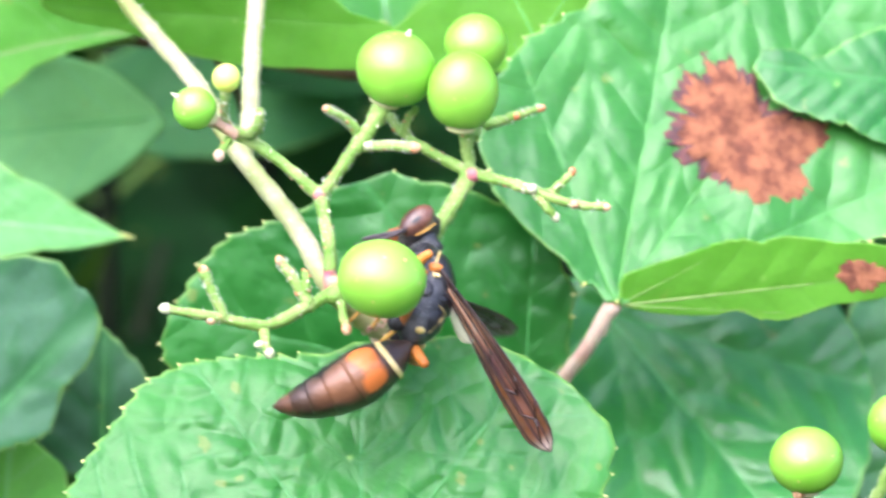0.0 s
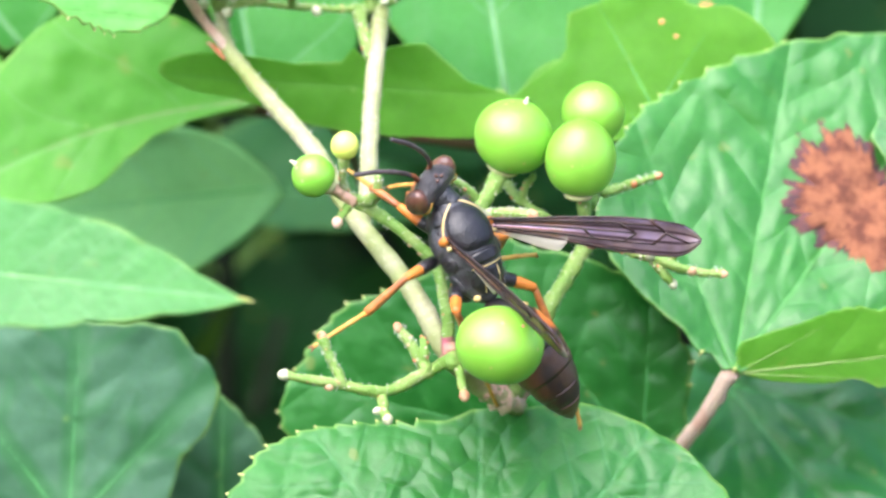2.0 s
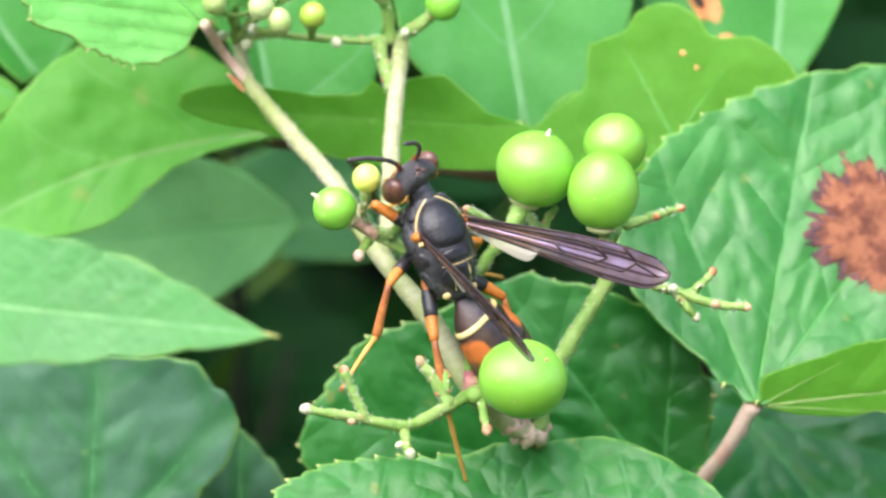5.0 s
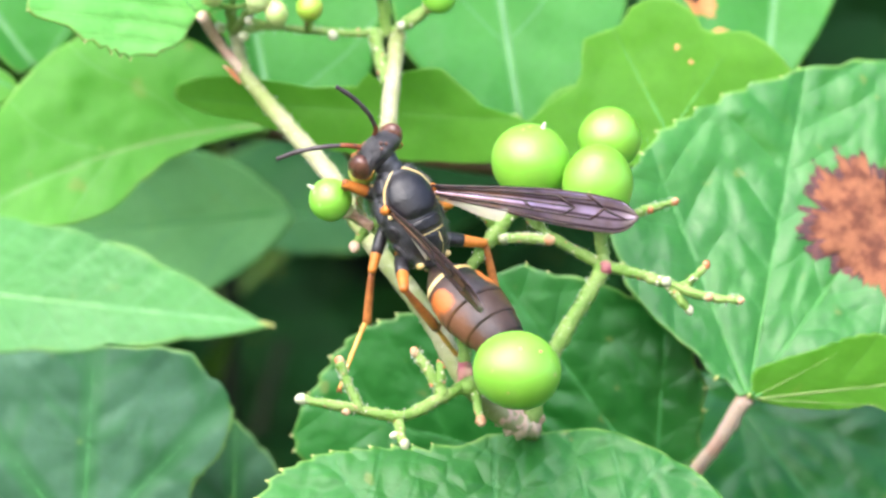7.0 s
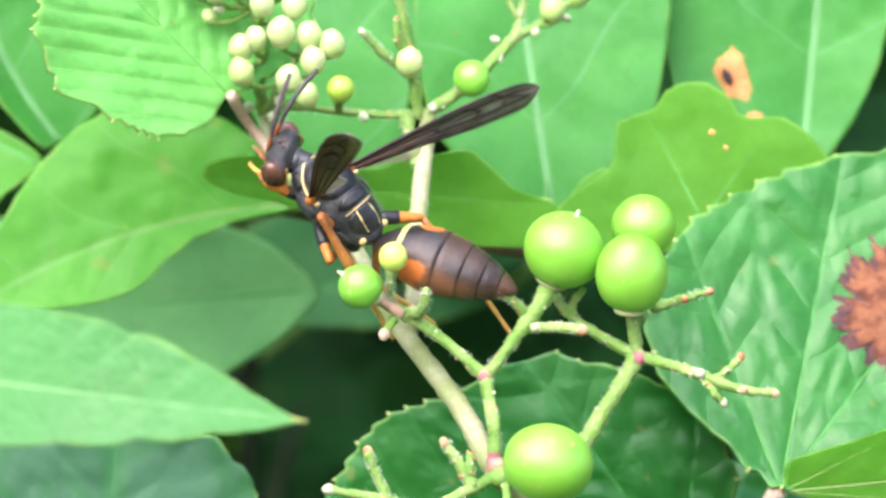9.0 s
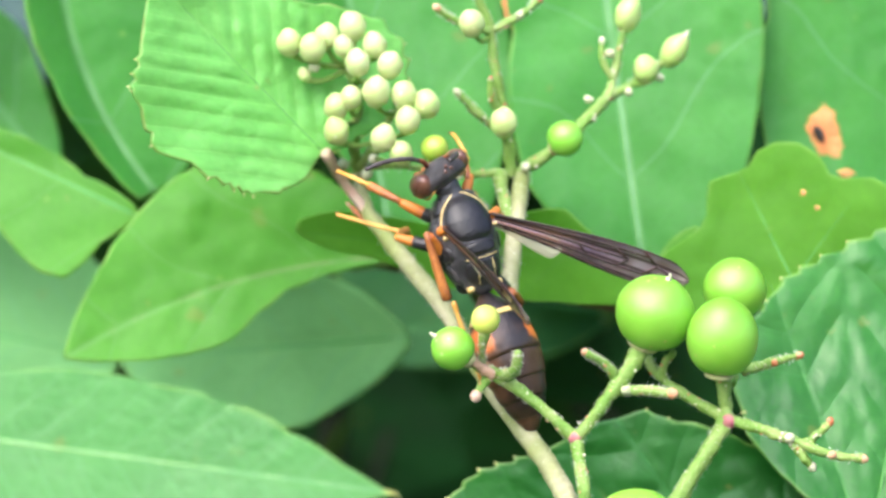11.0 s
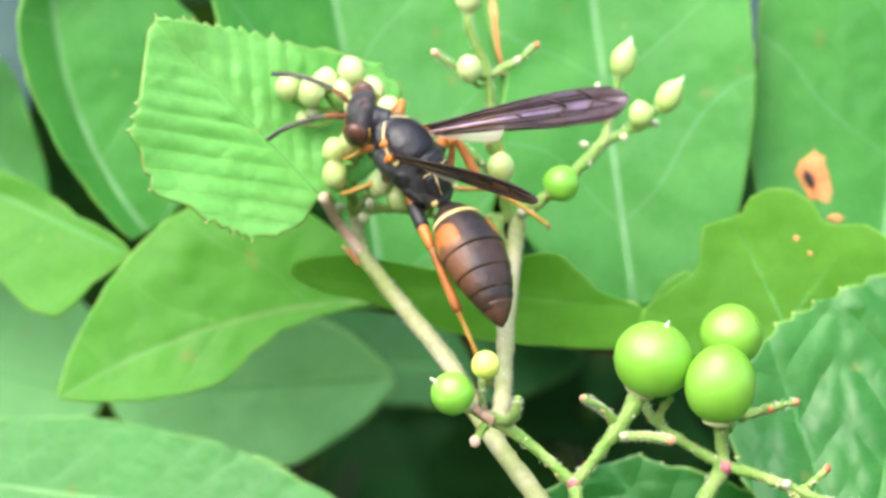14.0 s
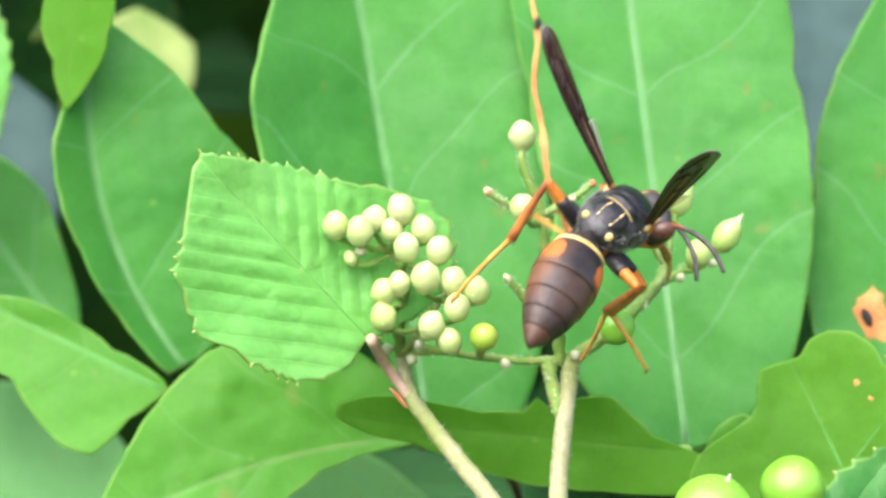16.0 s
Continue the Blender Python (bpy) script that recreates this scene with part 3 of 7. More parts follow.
def leaf(label, blade, material, teeth=(2.0, 0.0), thick=0.22, ribs=((0, 0.92, 0.2),), rib_material=None, petiole=None, petiole_material=None, group="", rings=30, around=220, tips=None, tip_size=1.0, petiole_width=0.75, branch=True):
    at = blade.point(blade.base.x, blade.base.y, 0.9)
    ob = thing("leaf", at, label, "leaf", group)
    sheet = part("blade", blade.mesh(rings, around, teeth), material, ob)
    thicken = sheet.modifiers.new("thickness", "SOLIDIFY")
    thicken.thickness, thicken.offset = thick * MM, 0
    for deg, reach, width in ribs:
        part("rib", blade.ray(deg, blade.length * reach, width * 0.7), rib_material or M_RIB, ob)
    if petiole is None and branch:
        # the stalk runs back to the nearest branch of the thicket
        bx = min(BRANCHES, key=lambda k: abs(k - at.x))
        z = min(at.z - 10, 80)
        c, d = blade.c, blade.axis
        root = blade.point(blade.base.x + d.x * 1.5, blade.base.y + d.y * 1.5, 0.85)
        petiole = [(root.x, root.y + 0.8, root.z), (root.x * 0.7 + c.x * 0.3, max(root.y, c.y) + 8, root.z * 0.7 + c.z * 0.3), (c.x * 1.12, c.y + 50, c.z * 1.1), (bx * 0.5 + c.x * 0.7, (c.y + 250) / 2 + 10, (c.z * 1.2 + z) / 2), (bx, 196, z)]
        petiole_material, petiole_width = M_STEM_GREEN, 0.55
    if petiole:
        part("petiole", tube(bmesh.new(), petiole, [petiole_width, petiole_width * 0.93, petiole_width], 6, 12, 0.12), petiole_material or M_STEM_PINK, ob, "downy leaf stalk")
    if tips:
        # a pale point on each tooth
        step = 0.25
        rims = [blade.rim(i * step, teeth) for i in range(int(360 / step))]
        last = -99
        for i, r in enumerate(rims):
            if r >= rims[i - 1] and r > rims[(i + 1) % len(rims)] and (i - last) * step > 1.5:
                last = i
                deg = i * step
                luck = 0.5 + 0.5 * noise.noise(Vector((deg * 0.7, blade.seed * 2.3, 5.5)))
                if luck < 0.36:
                    continue
                size = tip_size * (0.35 + 0.75 * luck)
                x, z = r * math.cos(radians(deg)), r * math.sin(radians(deg))
                p = blade.point(x, z, 1.0)
                d = Vector((math.cos(radians(deg)), -0.1, math.sin(radians(deg))))
                part("tooth", tube(bmesh.new(), [p - d * 0.45 * size, p - d * 0.1 * size, p + d * 0.22 * size], [0.16 * size, 0.2 * size, 0.06], 2, 6), M_TOOTH, ob)
    return ob


def blotch(ob, blade, at, outline, material, name="brown_patch", label="", lift=0.25, jag=0.3, seed=3):
    """A dead patch lying on the blade, with a ragged rim."""
    bm = bmesh.new()
    shape = Blade((0, 0, 0), (0, 0), (0, 0), (1, 0), outline)
    around, rings = 220, 9
    cx, cz = at
    mid = bm.verts.new(blade.point(cx, cz, 0.4, lift))
    grid = []
    for i in range(1, rings + 1):
        rel = i / rings
        row = []
        for s in range(around):
            deg = 360 * s / around
            w = radians(deg)
            n = 1.0 * noise.noise(Vector((math.cos(w) * 4 + seed, math.sin(w) * 4, seed))) + 0.5 * noise.noise(Vector((math.cos(w) * 13, math.sin(w) * 13 + seed, 2))) + 0.35 * noise.noise(Vector((math.cos(w) * 31, math.sin(w) * 31 + seed, 7)))
            r = shape.radius(deg) * (1 + jag * n * rel)
            x, z = cx + r * rel * math.cos(w), cz + r * rel * math.sin(w)
            bump = 0.12 * noise.noise(Vector((x * 2.1, z * 2.1, seed)))
            row.append(bm.verts.new(blade.point(x, z, 0.4, lift * (1.15 - 0.75 * rel ** 4) + bump * (1 - rel ** 6))))
        grid.append(row)
    for s in range(around):
        bm.faces.new((mid, grid[0][(s + 1) % around], grid[0][s]))
    for r0, r1 in zip(grid, grid[1:]):
        for s in range(around):
            e = (s + 1) % around
            bm.faces.new((r0[s], r0[e], r1[e], r1[s]))
    return part(name, bm, material, ob, label)


def streak(ob, blade, points, half, material, name, label, seed=5):
    """A ragged, narrow scar that follows a line on the blade."""
    bm = bmesh.new()
    line = spline([(x, 0, z) for x, z in points], 14)
    rows = []
    for i, p in enumerate(line):
        d = (line[min(i + 1, len(line) - 1)] - line[max(i - 1, 0)]).normalized()
        s = i / (len(line) - 1)
        w = half * min(1.0, 6 * s, 6 * (1 - s)) * (1 + 0.9 * noise.noise(Vector((i * 0.16, seed, 0))))
        row = []
        for q in (-1, -0.4, 0.4, 1):
            k = q * w * (1 + 0.5 * noise.noise(Vector((i * 0.45, q * 3, seed))))
            row.append(bm.verts.new(blade.point(p.x - d.z * k, p.z + d.x * k, 0.9, 0.30 - 0.16 * abs(q))))
        rows.append(row)
    for r0, r1 in zip(rows, rows[1:]):
        for k in range(3):
            bm.faces.new((r0[k], r0[k + 1], r1[k + 1], r1[k]))
    return part(name, bm, material, ob, label)


def toothed_leaf_with_dead_patch():
    b = Blade((34.4, 22.0, 0.7), (0.15, 0.40), (-6.9, -14.5), (6.1, 15.9), [(5, 25.1), (27, 25.6), (46, 21.9), (73, 16.6), (106, 14.9), (130, 15.4), (150, 17.4), (165, 18.4), (180, 18.9), (194, 18.4), (208, 16.9), (223, 15.8), (244, 16.1), (249, 13.6), (276, 10.4), (313, 12.9), (333, 19.2), (347, 22.5)],
              "palmate", 4.0, 0.34, 0.06, -1.0, 0.7, 2, rays=(-44, -14, 12, 44, 76), quilt=(0.10, 3.4))
    ob = leaf("large toothed green vine leaf with a brown dead patch", b, M_LEAF_GRAPE, (3.8, 0.75), rib_material=M_RIB_LEAF, ribs=((12, 0.9, 0.24), (-14, 0.9, 0.22), (-44, 0.75, 0.2), (44, 0.75, 0.18)), tips=24, rings=56, around=380,
              petiole=[(27.2, 14.5, -13.6), (25.2, 17, -17.4), (22.7, 21, -21.3), (20, 26, -27)])
    blotch(ob, b, (5.2, 0.6), [(0, 8.5), (20, 5.6), (45, 2.8), (75, 4.2), (105, 9.0), (122, 9.7), (150, 7.8), (180, 7.6), (215, 5.5), (250, 5.5), (285, 9.2), (310, 8.2), (340, 7.2)], M_BROWN_EDGE, "dead_rim", "dark ragged rim of dead tissue", 0.22, 0.45)
    blotch(ob, b, (5.2, 0.6), [(0, 7.6), (20, 4.7), (45, 1.9), (75, 3.2), (105, 7.5), (122, 8.0), (150, 6.5), (180, 6.4), (215, 4.6), (250, 4.8), (285, 8.2), (310, 7.2), (340, 6.2)], M_BROWN, "brown_patch", "rusty brown dead patch", 0.42, 0.45)
    lobe = Blade((47.7, 23.2, 5.8), (0.15, 0.40), (8.0, 0.0), (-7.0, 1.8), [(0, 8.8), (41, 8.6), (59, 5.4), (88, 3.3), (112, 2.8), (137, 3.3), (142, 5.1), (156, 7.5), (169, 7.6), (195, 5.9), (233, 3.6), (284, 3.8), (311, 7.5)], "pinnate", 2.8, 0.25, 0.08, 0.3, 0.5, 81)
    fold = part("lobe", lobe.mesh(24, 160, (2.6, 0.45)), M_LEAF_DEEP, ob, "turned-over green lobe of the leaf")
    thicken = fold.modifiers.new("thickness", "SOLIDIFY")
    thicken.thickness, thicken.offset = 0.22 * MM, 0


def folded_lobe():
    b = Blade((40.5, 15.0, -11.4), (0.10, -0.15), (-12.8, -2.4), (14.7, 0.6), [(2, 15.2), (12, 12.8), (26, 7.2), (92, 3.1), (166, 7.8), (179, 12.6), (190, 13.2), (197, 10.4), (229, 3.7), (341, 7.0), (354, 12.8)],
              "pinnate", 4.0, 0.15, 0.02, 0.0, 0.25, 5)
    ob = leaf("pale underside of a folded-over vine leaf lobe", b, M_LEAF_CURL, (3.0, 0.25), rib_material=M_RIB_TAN, ribs=((0, 0.9, 0.16), (22, 0.32, 0.10), (-9, 0.6, 0.10)), petiole=[(27.4, 14.6, -13.7), (26.6, 15.2, -14.8), (26.0, 16.2, -16.2)])
    blotch(ob, b, (8.6, 0.2), [(0, 3.0), (60, 1.4), (120, 1.6), (180, 2.2), (240, 1.4), (300, 1.5)], M_BROWN, "brown_patch", "rusty brown dead patch", 0.3, 0.3, 8)


def quilted_leaf():
    b = Blade((4.0, 1.0, -26.4), (0.0, 0.5), (0.9, -10.9), (1.0, 10.0), [(2, 22.8), (9, 21.8), (17, 20.1), (27, 17.9), (34, 16.3), (49, 13.4), (68, 10.6), (96, 9.1), (119, 9.6), (137, 12.4), (150, 15.9), (161, 18.9), (173, 20.6), (183, 23.2), (188, 24.8), (197, 21.7), (218, 16.1), (274, 11.0), (310, 13.1), (340, 19.0), (352, 22.0)],
              "palmate", 4.2, 0.38, 0.03, 0.8, 0.6, 7, rays=(0, 38, -38, 72, -72), quilt=(0.40, 2.7))
    leaf("large quilted toothed vine leaf below the berries", b, M_LEAF_BOTTOM, (4.0, 0.75), rings=56, around=380, rib_material=M_RIB_DEEP, ribs=((0, 0.9, 0.15), (38, 1.0, 0.13), (-38, 1.0, 0.13), (72, 0.9, 0.1), (-72, 0.9, 0.1)), tips=20)


def leaf_behind_berries():
    b = Blade((5.6, 22.0, -15.0), (0.0, -0.12), (14.1, -7.0), (-16.2, 0.0), [(6, 18.6), (21, 18.0), (32, 16.7), (45, 15.2), (59, 13.6), (75, 12.9), (82, 13.0), (101, 11.8), (127, 11.3), (141, 12.7), (151, 14.4), (161, 15.5), (172, 16.4), (183, 18.2), (192, 18.8), (206, 17.0), (254, 9.3), (327, 14.9), (347, 18.6)],
              "palmate", 5.0, 0.35, 0.05, 0.5, 0.6, 9, rays=(0, -40, 40, -80, -125), quilt=(0.16, 3.4))
    leaf("toothed leaf behind the berries, coloured dark green for shade", b, M_LEAF_DEEP, (3.8, 0.65), rings=44, around=300, rib_material=M_RIB_DEEP, ribs=((0, 0.9, 0.22), (-40, 0.7, 0.2), (-80, 0.6, 0.2)), tips=24)


def shaded_leaf_below():
    b = Blade((36.2, 33.0, -24.7), (0.05, 0.75), (-8.2, 9.2), (8.0, -11.1), [(10, 16.6), (27, 16.8), (39, 16.8), (72, 11.3), (118, 11.8), (132, 17.0), (142, 21.5), (152, 22.5), (163, 21.5), (191, 19.0), (226, 16.0), (283, 12.4), (328, 15.6), (348, 15.8)],
              "palmate", 4.6, 0.8, 0.08, 0.4, 0.6, 11, rays=(0, 36, -30, 70), quilt=(0.2, 3.4))
    leaf("toothed leaf coloured dark for the shade of the leaf above", b, M_LEAF_DARK, (3.0, 0.4), rib_material=M_RIB_DEEP, ribs=((0, 1.0, 0.24), (36, 0.9, 0.22), (70, 0.6, 0.2)))
    b = Blade((57.8, 48.0, -24.5), (0.0, 0.2), (4.5, 8.5), (-3.4, -9.5), [(8, 7.6), (62, 12.0), (93, 12.8), (123, 11.5), (170, 6.5), (239, 11.0), (264, 12.8), (298, 10.8)], "pinnate", 5.0, 0.3, 0.1, 0, 0.5, 13)
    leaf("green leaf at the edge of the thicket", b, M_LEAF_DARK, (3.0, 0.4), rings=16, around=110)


def lance_leaf():
    b = Blade((-24.8, -50.0, -3.8), (0.0, 0.25), (-26.3, 1.3), (12.1, -2.6), [(21, 4.5), (104, 3.7), (141, 7.8), (155, 14.1), (167, 21.8), (179, 26.3), (190, 21.4), (201, 13.5), (218, 7.5), (270, 4.2), (326, 6.7), (340, 10.0), (347, 12.3), (355, 8.5)],
              "pinnate", 3.4, 0.06, 0.05, 0.0, 0.2, 15, quilt=(0.05, 1.2))
    ob = leaf("bright green lance-shaped leaf with a yellow tip", b, M_LEAF_NEAR, (1.2, 0.06), ribs=((0, 0.98, 0.2),), rib_material=M_RIB_PALE)
    end = b.point(12.2, -2.7, 1.0)
    part("tip", tube(bmesh.new(), [end - Vector((0.9, 0, -0.2)), end - Vector((0.3, 0, -0.07)), end + Vector((0.35, 0, -0.1))], [0.1, 0.14, 0.05], 3, 8), M_TOOTH, ob, "pale yellow leaf tip")


def lower_left_leaves():
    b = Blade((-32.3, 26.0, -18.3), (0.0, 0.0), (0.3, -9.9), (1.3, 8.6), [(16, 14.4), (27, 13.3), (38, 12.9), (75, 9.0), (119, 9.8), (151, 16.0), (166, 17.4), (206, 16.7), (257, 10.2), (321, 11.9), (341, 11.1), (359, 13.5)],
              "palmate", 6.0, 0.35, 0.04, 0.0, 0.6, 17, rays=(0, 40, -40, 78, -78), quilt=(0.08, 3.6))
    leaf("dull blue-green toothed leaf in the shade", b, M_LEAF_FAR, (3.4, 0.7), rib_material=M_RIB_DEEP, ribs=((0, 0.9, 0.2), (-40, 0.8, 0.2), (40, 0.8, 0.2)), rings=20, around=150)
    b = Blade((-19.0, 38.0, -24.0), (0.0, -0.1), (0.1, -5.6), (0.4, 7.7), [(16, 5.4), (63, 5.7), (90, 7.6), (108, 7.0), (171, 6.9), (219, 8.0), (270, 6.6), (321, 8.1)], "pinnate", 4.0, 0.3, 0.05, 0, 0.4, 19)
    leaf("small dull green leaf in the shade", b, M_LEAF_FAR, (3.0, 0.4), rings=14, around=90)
    b = Blade((-28.2, 36.0, -31.2), (0.0, 0.3), (0.1, -7.1), (1.0, 4.6), [(14, 6.2), (53, 5.1), (123, 5.8), (158, 8.4), (230, 7.9), (297, 6.9), (343, 7.1)], "pinnate", 4.0, 0.3, 0.05, 0, 0.4, 21)
    leaf("bright green leaf low in the thicket", b, M_LEAF_SMOOTH, (3.0, 0.3), rings=14, around=90)
    b = Blade((-28.1, 66.0, 1.3), (0.0, 0.2), (12.6, 1.6), (-15.5, -1.6), [(4, 14.2), (13, 13.2), (34, 10.8), (60, 8.8), (98, 7.4), (152, 8.8), (186, 14.4), (202, 12.9), (244, 8.6), (300, 8.4), (325, 9.1), (348, 11.6)], "pinnate", 7.0, 0.1, 0.05, 0, 0.4, 23)
    leaf("pale blue-green leaf deep in the thicket", b, M_LEAF_PALE, ribs=((0, 0.9, 0.3),), rings=16, around=110)


def smooth_leaves():
    b = Blade((-31.3, 38.0, 8.4), (0.10, 0.32), (16.6, 2.5), (-14.0, -7.8), [(4, 9.9), (7, 14.7), (8, 17.0), (23, 15.7), (50, 13.3), (86, 11.8), (115, 10.3), (145, 9.7), (181, 11.4), (200, 14.2), (209, 16.0), (221, 12.0), (241, 8.3), (282, 5.8), (320, 4.8), (352, 6.3)],
              "pinnate", 8.0, 0.12, 0.06, 0.0, 0.6, 25, bow=-2.2)
    leaf("broad smooth yellow-green leaf pointing sideways", b, M_LEAF_SMOOTH, ribs=((0, 0.95, 0.15),), rib_material=M_RIB_TAN)
    b = Blade((-6.3, 26.0, 11.5), (0.0, -0.15), (15.0, -0.6), (-17.4, 1.3), [(4, 10.4), (17, 8.7), (32, 7.8), (39, 6.5), (58, 4.0), (72, 3.1), (90, 3.7), (113, 2.7), (137, 3.5), (156, 5.6), (161, 8.6), (165, 13.1), (168, 15.6), (172, 17.6), (176, 17.6), (181, 14.3), (183, 11.2), (191, 8.3), (208, 5.8), (238, 4.1), (298, 4.5), (326, 7.6), (337, 11.3), (345, 15.4), (356, 15.8)],
              "pinnate", 9.0, 0.05, 0.03, 0.0, 0.5, 27)
    leaf("curled yellow-green leaf edge with a wavy margin", b, M_LEAF_CURL, ribs=())
    b = Blade((18.7, 27.0, 14.3), (0.0, 0.05), (2.2, -4.6), (-3.3, 6.0), [(0, 14.2), (9, 12.9), (18, 11.8), (28, 10.4), (36, 8.0), (44, 7.3), (57, 7.9), (72, 8.2), (86, 7.9), (100, 7.2), (110, 5.9), (121, 5.9), (143, 6.9), (158, 6.2), (170, 5.8), (182, 6.4), (192, 8.8), (198, 11.2), (206, 12.8), (216, 12.4), (236, 9.2), (270, 7.2), (342, 9.0)],
              "pinnate", 6.0, 0.08, 0.07, 0.0, 0.5, 29)
    ob = leaf("curled yellow-green leaf with a scalloped upper edge", b, M_LEAF_CURL, ribs=((0, 0.85, 0.13), (-62, 0.75, 0.11)))
    blotch(ob, b, (2.9, 3.4), [(0, 0.4), (120, 0.35), (240, 0.4)], M_ORANGE_SPOT, "orange_fleck", "orange fleck", 0.15, 0.3, 5)
    blotch(ob, b, (4.2, 2.0), [(0, 0.35), (120, 0.4), (240, 0.3)], M_ORANGE_SPOT, "orange_fleck", "orange fleck", 0.15, 0.3, 6)
    b = Blade((11.3, 32.0, 12.1), (0.0, 0.0), (-1.6, -1.8), (1.6, 2.3), [(0, 2.6), (42, 2.7), (68, 2.5), (112, 1.7), (169, 1.8), (197, 2.4), (238, 2.6), (310, 2.3)], "pinnate", 3.0, 0.05, 0.05, 0.0, 0.2, 47)
    leaf("small pale green leaf behind the scalloped leaf", b, M_LEAF_SMOOTH, ribs=((0, 0.8, 0.08),), rings=12, around=70)


def tall_leaves():
    b = Blade((-18.5, 44.0, 35.0), (0.0, 0.15), (3.0, -23.4), (-7.3, 25.7), [(26, 12.7), (51, 16.5), (71, 23.3), (94, 27.6), (120, 22.2), (138, 17.9), (158, 15.3), (180, 12.9), (214, 9.7), (264, 15.5), (277, 23.6), (297, 24.9), (311, 19.8), (351, 13.2)],
              "pinnate", 10.0, 0.12, 0.06, 0.0, 0.5, 31, tilt=0.85)
    leaf("tall broad smooth green leaf", b, M_LEAF_TALL, ribs=((0, 0.97, 0.26),), rib_material=M_RIB_GREY, group="broad leaves behind the vine")
    b = Blade((6.0, 42.0, 37.0), (0.0, 0.15), (1.7, -26.4), (-7.1, 27.7), [(40, 13.2), (66, 20.6), (91, 29.0), (120, 25.8), (137, 21.8), (156, 15.1), (205, 12.0), (243, 21.1), (257, 24.3), (270, 26.2), (276, 26.5), (287, 24.5), (301, 20.9), (321, 15.6), (357, 11.9)],
              "pinnate", 10.0, 0.12, 0.12, 0.0, 0.5, 33)
    ob = leaf("tall broad smooth green leaf with an orange scar", b, M_LEAF_TALL, ribs=((0, 0.97, 0.28),), rib_material=M_RIB_GREY, group="broad leaves behind the vine")
    streak(ob, b, [(-14.2, 19.5), (-13.8, 14.0), (-13.1, 10.8), (-13.3, 6.2), (-12.4, 2.1), (-11.7, -2.5), (-10.9, -5.0)], 0.22, M_ORANGE_SPOT, "scar", "orange scar along the leaf edge")
    blotch(ob, b, (-13.2, 11.6), [(0, 0.35), (90, 0.8), (180, 0.3), (270, 0.7)], M_BLACK, "hole", "small black patch on the scar", 0.5, 0.25, 9)
    b = Blade((27.1, 46.0, 34.4), (0.0, 0.1), (3.9, -19.0), (7.0, 18.5), [(36, 13.9), (74, 21.3), (87, 25.1), (96, 20.3), (112, 14.9), (136, 10.9), (182, 8.3), (218, 11.3), (239, 15.4), (262, 18.3), (286, 20.2), (327, 13.7)],
              "pinnate", 10.0, 0.12, 0.13, 0.0, 0.5, 35)
    ob = leaf("broad smooth green leaf with an orange spot and a hole", b, M_LEAF_TALL, ribs=((0, 0.97, 0.26),), rib_material=M_RIB_GREY, group="broad leaves behind the vine")
    blotch(ob, b, (-2.7, -10.7), [(0, 1.4), (45, 1.5), (90, 2.5), (135, 1.9), (180, 1.7), (225, 1.7), (270, 2.3), (300, 3.1), (320, 2.7), (340, 1.6)], M_ORANGE_SPOT, "orange_spot", "orange spot", 0.35, 0.25, 4)
    blotch(ob, b, (-3.2, -11.1), [(0, 0.55), (60, 0.6), (118, 1.1), (180, 0.55), (240, 0.55), (298, 1.05)], M_BLACK, "hole", "small black patch drawn as a hole", 0.65, 0.2, 9)
    blotch(ob, b, (-0.7, -14.6), [(0, 1.1), (90, 0.4), (180, 0.8), (270, 0.5)], M_ORANGE_SPOT, "orange_spot", "orange spot", 0.35, 0.25, 4)
    b = Blade((-41.5, 46.0, 31.0), (0.2, 0.1), (3.8, -15.1), (-6.4, 14.6), [(25, 9.6), (53, 9.0), (85, 12.4), (97, 14.6), (107, 17.4), (113, 16.2), (129, 12.4), (150, 10.4), (172, 8.6), (220, 7.7), (259, 11.1), (278, 15.8), (293, 14.6), (309, 12.9), (345, 10.4)],
              "pinnate", 9.0, 0.1, 0.05, 0.0, 0.4, 37, bow=3.2, tilt=1.0)
    leaf("twisted smooth green leaf", b, M_LEAF_TALL, ribs=((0, 0.95, 0.2),), rib_material=M_RIB_GREY)
    b = Blade((-48.3, 42.0, 45.5), (-0.5, 0.0), (-1.3, -6.7), (-0.2, 9.7), [(13, 2.4), (69, 7.1), (94, 10.3), (115, 7.3), (218, 3.3), (259, 6.8), (284, 3.7)], "pinnate", 9.0, 0.05, 0.2, 0.0, 0.3, 39)
    leaf("folded yellow-green leaf edge", b, M_LEAF_CURL, ribs=(), rings=14, around=90)
    b = Blade((-47.8, 42.0, 15.3), (0.0, 0.2), (8.2, -1.2), (-10.1, 6.7), [(32, 4.1), (93, 4.6), (127, 8.2), (144, 11.2), (157, 11.9), (176, 9.3), (187, 5.6), (229, 5.2), (266, 6.7), (286, 7.6), (324, 6.6), (352, 8.8), (358, 8.2)], "pinnate", 6.0, 0.1, 0.1, 0.0, 0.4, 41)
    leaf("small smooth green leaf with a lobed edge", b, M_LEAF_SMOOTH, ribs=((0, 0.95, 0.24),), rings=18, around=120)


